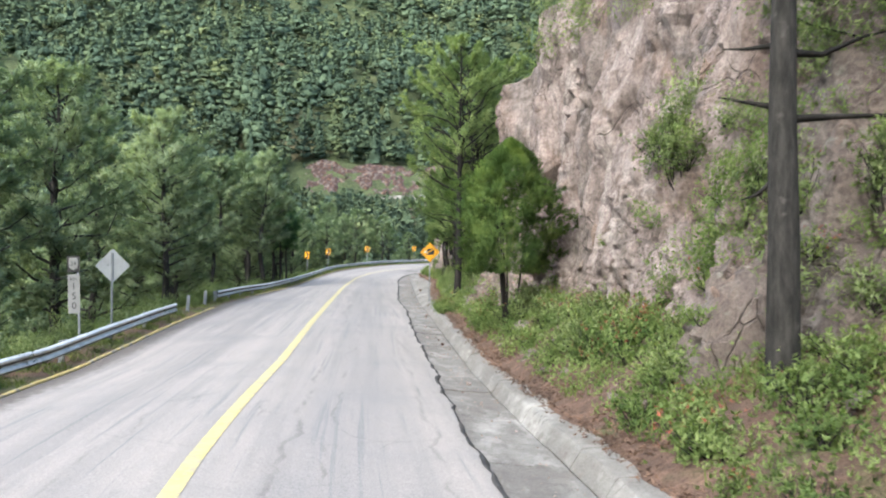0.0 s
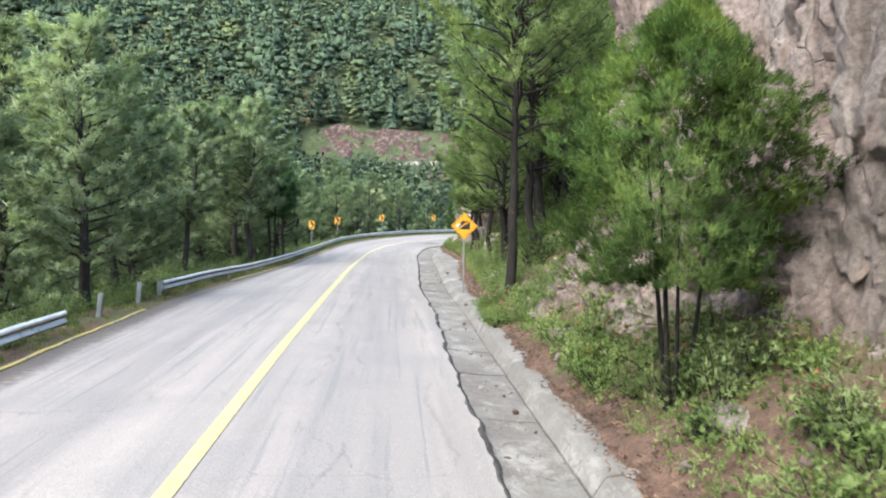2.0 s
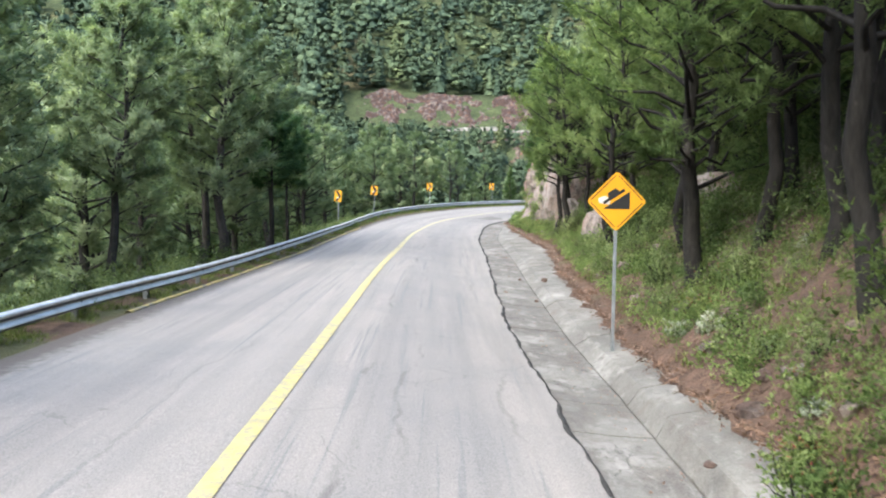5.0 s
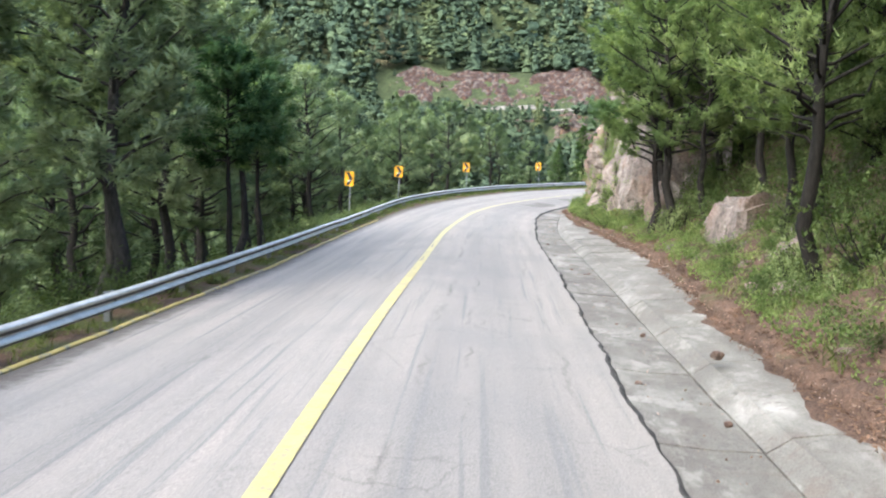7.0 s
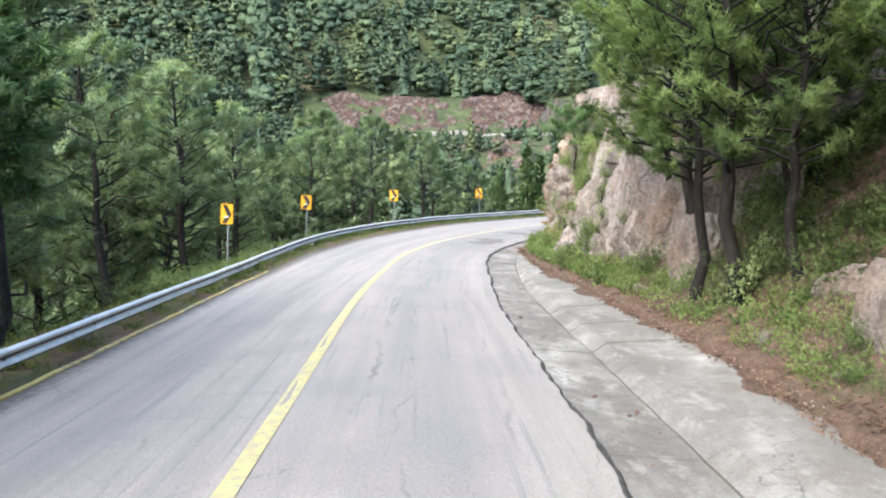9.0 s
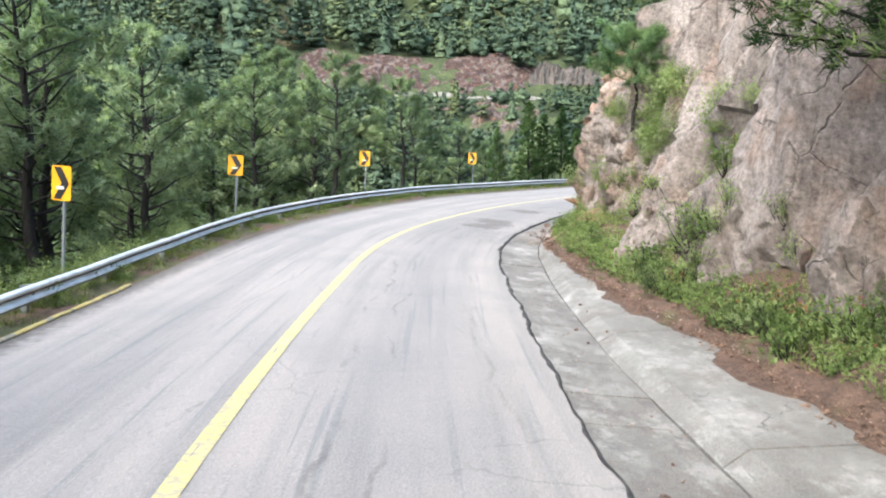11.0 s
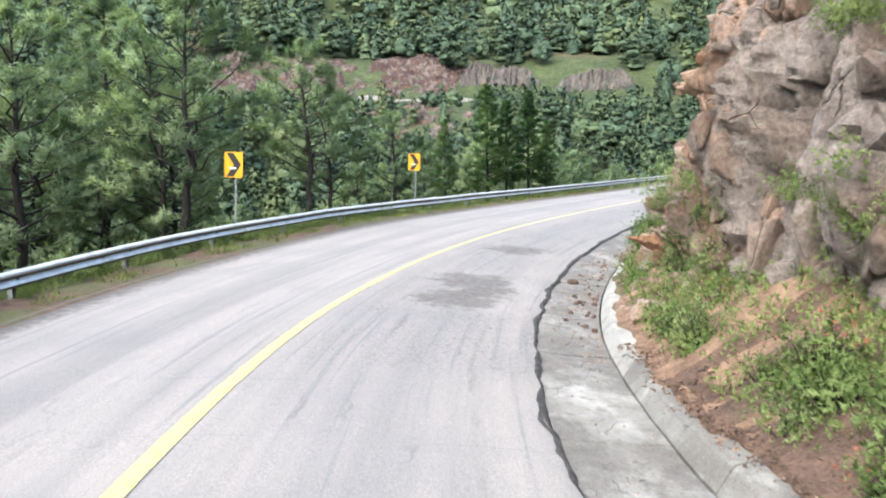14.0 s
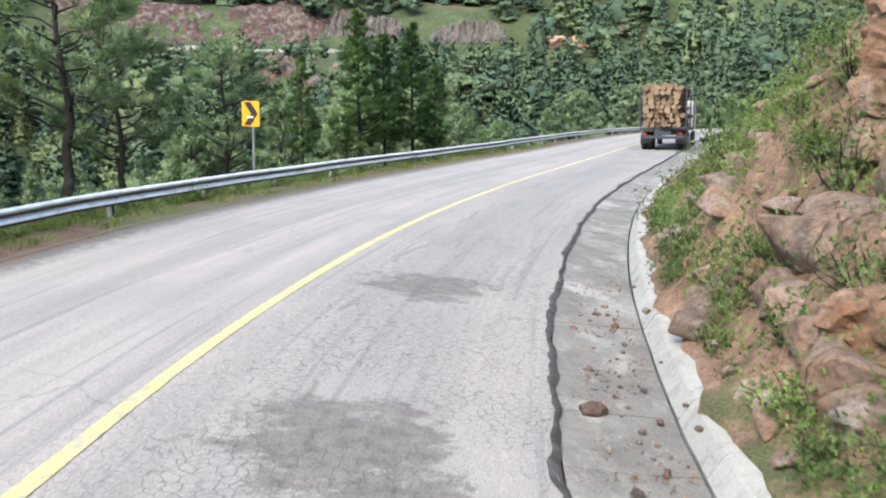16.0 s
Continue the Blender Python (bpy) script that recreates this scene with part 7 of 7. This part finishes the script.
# undergrowth on the shaded slope, and grass
q = np.random.default_rng(76)
clumps = []
for k in range(900):
    s, d = random.uniform(5, 175), random.uniform(2.5, 34)
    x, y = (float(a) for a in flat(s, -5.5 - d))
    z = float(ground_z(x, y)[0])
    m = 130 if d < 12 else 60
    size = 1.0 if d < 12 else 1.6
    P = q.normal(size=(m, 3)) * [0.75, 0.75, 0.4] + [x, y, z + 0.4]
    D = unit(q.normal(size=(m, 3)) + [0, 0, 0.7])
    side = unit(np.cross(D, q.normal(size=(m, 3)))) * 0.028 * size
    clumps.append(np.stack([P - side, P + side, P + D * 0.19 * size], 1).reshape(-1, 3))
V = np.concatenate(clumps)
thing("undergrowth", "tangled dark undergrowth below the pines", "undergrowth", kind="stuff", me=leafy("undergrowth", V, M_SCRUB, np.tile([[0.3, -0.3, 1.0]], (len(V) // 3, 1)) + 0.45 * q.normal(size=(len(V) // 3, 3))))

q = np.random.default_rng(77)
gs = q.uniform(6, 160, 42000)
gd = np.concatenate([q.uniform(0.08, 2.8, 24000) ** 1.3, q.uniform(0.05, 1.3, 18000)])
gu = -along(WIDE_L, gs) - 0.15 - gd
keep = wobble(gs, gd, 0.6, 5.0) + 0.35 * gd > 0.28
gs, gu = gs[keep], gu[keep]
x, y = flat(gs, gu)
P = np.stack([x, y, road_z(gs, gu) + valley_h(gs, gu) - 0.02], 1)
V, T = needles(P, np.tile([[0, 0, 1.0]], (len(P), 1)), 2, 0.16, 0.01, 0.45)
thing("verge_grass", "rough grass along the outer verge", "grass", kind="stuff", me=leafy("verge_grass", V, M_GRASS, np.tile([[0, -0.3, 1.0]], (len(V) // 3, 1)) + 0.3 * q.normal(size=(len(V) // 3, 3))))
bs = q.uniform(6, 128, 22000)
bd = q.uniform(0.1, 2.6, 22000)
keep = wobble(bs, bd, 0.9, 6.0) > 0.05
bs, bd = bs[keep], bd[keep]
bu = np.interp(bs, *GUTTER_OUT) + bd
x, y = flat(bs, bu)
P = np.stack([x, y, road_z(bs, bu) + bank_h(bs, bu) + 0.05], 1)
V, T = needles(P, np.tile([[0, 0, 1.0]], (len(P), 1)), 2, 0.24, 0.011, 0.5)
thing("bank_grass", "tufted grass on the cut bank", "grass", kind="stuff", me=leafy("bank_grass", V, M_GRASS, np.tile([[-0.3, -0.3, 1.0]], (len(V) // 3, 1)) + 0.3 * q.normal(size=(len(V) // 3, 3))))

# low leafy cover creeping over the bank
cs_ = q.uniform(2, 128, 44000)
cd = np.abs(q.normal(size=44000)) * 1.2 + 0.12
thick = np.interp(cs_, [7, 9, 28, 32, 48, 54, 80, 84, 104, 128], [1, 1, 0.9, 0.75, 0.7, 0.55, 0.5, 0.6, 0.7, 0.7])
keep = (wobble(cs_, cd, 0.8, 8.0) + 0.5 * wobble(cs_, cd, 0.27, 9.0) + thick > 0.45) & (cd < 3.2)
cs_, cd = cs_[keep], cd[keep]
cu2 = np.interp(cs_, *GUTTER_OUT) + cd
x, y = flat(cs_, cu2)
P = np.stack([x, y, road_z(cs_, cu2) + bank_h(cs_, cu2) + 0.06 + 0.17 * np.abs(q.normal(size=len(x)))], 1)
V, T = needles(P, np.tile([[-0.2, -0.2, 1.0]], (len(P), 1)), 6, 0.055, 0.01, 0.9)
thing("low_herbs", "low leafy weeds creeping over the cut bank", "herbs", kind="stuff", me=leafy("low_herbs", V, M_HERB, np.tile([[-0.4, -0.4, 1.0]], (len(V) // 3, 1)) + 0.4 * q.normal(size=(len(V) // 3, 3))))

# leaf litter and clods along the gutter's outer edge
ls = q.uniform(4, 104, 15000)
lu = np.interp(ls, *GUTTER_OUT) + np.abs(q.normal(size=15000)) * 0.4 - 0.3 * q.uniform(0, 1, 15000) ** 2 - 0.1
x, y = flat(ls, lu)
inside = lu < np.interp(ls, *GUTTER_OUT)
h = np.where(inside, lip(ls)[2] + 0.035, bank_h(ls, lu) + 0.08)
P = np.stack([x, y, road_z(ls, lu) + h], 1)
V, T = needles(P, unit(q.normal(size=(15000, 3)) * [1, 1, 0.25]), 2, 0.085, 0.013, 0.3)
thing("leaf_litter", "brown pine litter and clods along the gutter", "leaf litter", kind="stuff", me=mesh_of("leaf_litter", V, T, M_LITTER))

# crumbs of earth and stone washed into the gutter
ds_ = np.concatenate([q.uniform(104, 120, 1500), q.uniform(8, 104, 1100)])
f_ = q.uniform(0.05, 0.97, len(ds_)) ** 0.7
du_ = along(WIDE_R, ds_) + 0.06 + f_ * (np.interp(ds_, *CREASE) - along(WIDE_R, ds_) - 0.08)
keep = wobble(ds_, du_, 0.7, 3.0) > -0.1
ds_, du_, f_ = ds_[keep], du_[keep], f_[keep]
x, y = flat(ds_, du_)
P = np.stack([x, y, road_z(ds_, along(WIDE_R, ds_)) - 0.055 - 0.07 * f_], 1)
es = q.uniform(34, 104, 2600)
eu = np.interp(es, *GUTTER_OUT) + q.normal(size=2600) * 0.16 - 0.06
ex, ey = flat(es, eu)
P = np.concatenate([P, np.stack([ex, ey, road_z(es, eu) + np.interp(es, BANK_S, BANK_0) + 0.05 + 0.1 * np.clip(eu - np.interp(es, *GUTTER_OUT), 0, 1)], 1)])
rad = q.uniform(0.006, 0.024, len(P))
corner = np.array([(1, 0, 0), (-0.4, 0.8, 0), (-0.5, -0.8, 0.1), (0.1, 0.0, 0.9)])
V = P[:, None] + (corner[None] + 0.35 * q.normal(size=(len(P), 4, 3))) * rad[:, None, None]
F = np.concatenate([np.array([(0, 1, 3), (1, 2, 3), (2, 0, 3)]) + 4 * k for k in range(len(P))])
thing("gutter_debris", "crumbs of red earth and stone in the gutter", "debris", kind="stuff", me=mesh_of("gutter_debris", V.reshape(-1, 3), F, M_BLOCK_RUST))

# ---- the log truck ----
M_TYRE = plain("tyre_rubber", (0.012, 0.012, 0.013), 0.85, 0, 30, 0.2)
M_FRAME = plain("blue_black_frame", (0.019, 0.025, 0.046), 0.6, 0.2, 10, 0.2)
M_CAB = plain("white_cab_paint", (0.372, 0.372, 0.360), 0.4, 0, 8, 0.1)
M_LOGBARK = bark("log_bark", (0.037, 0.022, 0.014), (0.124, 0.077, 0.050))
M_LAMP = plain("red_lamp", (0.186, 0.009, 0.006), 0.35)


def log_end():
    n = Nodes("cut_wood", 0.8)
    v = n.coords("Object")
    sep = n.node("SeparateXYZ", Vector=v)
    r = n.math("SQRT", n.math("ADD", n.math("MULTIPLY", sep.outputs[0], sep.outputs[0]), n.math("MULTIPLY", sep.outputs[2], sep.outputs[2])))
    ring = n.math("SINE", n.math("MULTIPLY", r, 140.0))
    tone = n.node("ObjectInfo").outputs["Random"]
    c = n.mix(tone, (0.087, 0.054, 0.032), (0.182, 0.130, 0.087))
    c = n.mix(n.mask(ring, 0.2, 1.0), c, n.mix(1.0, c, (0.75, 0.7, 0.65), "MULTIPLY"))
    return n.done(c, n.noise(v, 60), 0.004, 0.5)


M_CUT = log_end()
T0 = Matrix.Translation(at(157.0, 2.3)) @ Matrix.Rotation(-heading(157.0), 4, "Z")
truck = thing("log_truck", "dark blue flatbed truck loaded with cut logs", "truck", T0)
part("chassis", box("chassis", (0.9, 8.6, 0.24), (0, 4.4, 0.95), M_FRAME, 0.02), truck)
part("bed", box("bed", (2.44, 6.2, 0.14), (0, 3.15, 1.2), M_FRAME, 0.02), truck)
part("bumper", box("bumper", (2.3, 0.1, 0.16), (0, 0.0, 0.72), M_FRAME, 0.02), truck)
for x in (-1.18, 1.18):
    for y in (0.2, 3.1, 6.0):
        part("stake", box("stake", (0.08, 0.1, 2.3), (x * 1.03, y, 2.3), M_FRAME, 0.01), truck)
    lamp = part("tail_lamp", box("tail_lamp", (0.22, 0.06, 0.12), (x * 0.8, -0.03, 0.9), M_LAMP, 0.015), truck, "red tail lamp")
    part("mud_flap", box("mud_flap", (0.56, 0.02, 0.5), (x * 0.8, 0.45, 0.62), M_TYRE), truck)


def wheel_meshes():
    prof = [(0.3, -0.12), (0.44, -0.13), (0.5, -0.09), (0.515, 0.0), (0.5, 0.09), (0.44, 0.13), (0.3, 0.12)]
    ang = np.linspace(0, 2 * np.pi, 24, endpoint=False)
    def spin(profile):
        n = len(profile)
        v = np.array([(w, r * math.cos(a), r * math.sin(a)) for a in ang for r, w in profile])
        f = [[i * n + j, i * n + j + 1, ((i + 1) % 24) * n + j + 1, ((i + 1) % 24) * n + j] for i in range(24) for j in range(n - 1)]
        return v, np.array(f)
    return mesh_of("tyre", *spin(prof), M_TYRE, True), mesh_of("rim", *spin([(0.001, -0.03), (0.12, -0.05), (0.2, -0.02), (0.3, -0.11), (0.3, 0.11), (0.001, 0.05)]), M_POST, True)


TYRE, RIM = wheel_meshes()
for y in (1.2, 2.5, 8.3):
    for x in ((-1.09, -0.8, 0.8, 1.09) if y < 5 else (-1.0, 1.0)):
        wheel = part("wheel", None, truck)
        wheel.matrix_basis = Matrix.Translation((x, y, 0.515))
        part("tyre", TYRE, wheel)
        part("rim", RIM, wheel, "grey steel rim")
part("cab", box("cab", (2.3, 1.7, 1.75), (0, 7.6, 1.95), M_CAB, 0.12), truck)
part("hood", box("hood", (1.5, 1.3, 0.95), (0, 9.0, 1.45), M_CAB, 0.15), truck)
part("rear_window", box("rear_window", (1.5, 0.03, 0.55), (0, 6.74, 2.35), M_BLACK, 0.01), truck)
for x in (-1.28, 1.28):
    part("mirror", box("mirror", (0.16, 0.08, 0.4), (x, 8.2, 2.4), M_BLACK, 0.02), truck)
LOGS = []
for k in range(6):
    ang = np.linspace(0, 2 * np.pi, 12, endpoint=False)
    wob = 1 + 0.06 * np.sin(ang * 2 + k) + 0.04 * np.sin(ang * 3 + 2 * k)
    rings = [np.stack([np.cos(ang) * wob * r, 0 * ang + y, np.sin(ang) * wob * r], 1) for y, r in ((0, 1.0), (0.02, 1.03), (3, 0.98), (5.9, 0.92), (5.92, 0.9))]
    v = np.concatenate(rings + [[[0, 0, 0]], [[0, 5.92, 0]]])
    f, slot = [], []
    for i in range(4):
        for j in range(12):
            f.append([i * 12 + j, i * 12 + (j + 1) % 12, (i + 1) * 12 + (j + 1) % 12, (i + 1) * 12 + j])
            slot.append(0)
    for j in range(12):
        f.append([60, (j + 1) % 12, j, j])
        f.append([61, 48 + j, 48 + (j + 1) % 12, 48 + (j + 1) % 12])
        slot += [1, 1]
    tri = np.array([[a, b, c] for a, b, c, d in f] + [[a, c, d] for a, b, c, d in f if c != d])
    sl = slot + [t for t, q4 in zip(slot, f) if q4[2] != q4[3]]
    LOGS.append(mesh_of("log", v, tri, [M_LOGBARK, M_CUT], False, slots=sl))
rl = random.Random(5)
z = 1.27
for row in range(9):
    x = -1.12 + rl.uniform(0, 0.08)
    top = 0
    while x < 1.0:
        r = rl.uniform(0.1, 0.19)
        if x + 2 * r > 1.17:
            break
        ob = thing("log", "sawn pine log stacked on the truck", "log", T0 @ Matrix.Translation((x + r, rl.uniform(-0.35, 0.15), z + r * 0.9)) @ Matrix.Rotation(rl.uniform(0, 6), 4, "Y") @ Matrix.Diagonal((r, 1.0, r, 1)), LOGS[rl.randrange(6)], "logs on the truck")
        x += 2 * r + 0.005
        top = max(top, r)
    z += 0.245
for x in (-0.5, 0.1, 0.6):
    thing("log", "sawn pine log stacked on the truck", "log", T0 @ Matrix.Translation((x, 0.1, z + 0.08)) @ Matrix.Rotation(0.12 * x, 4, "Z") @ Matrix.Diagonal((0.12, 1.0, 0.12, 1)), LOGS[1], "logs on the truck")
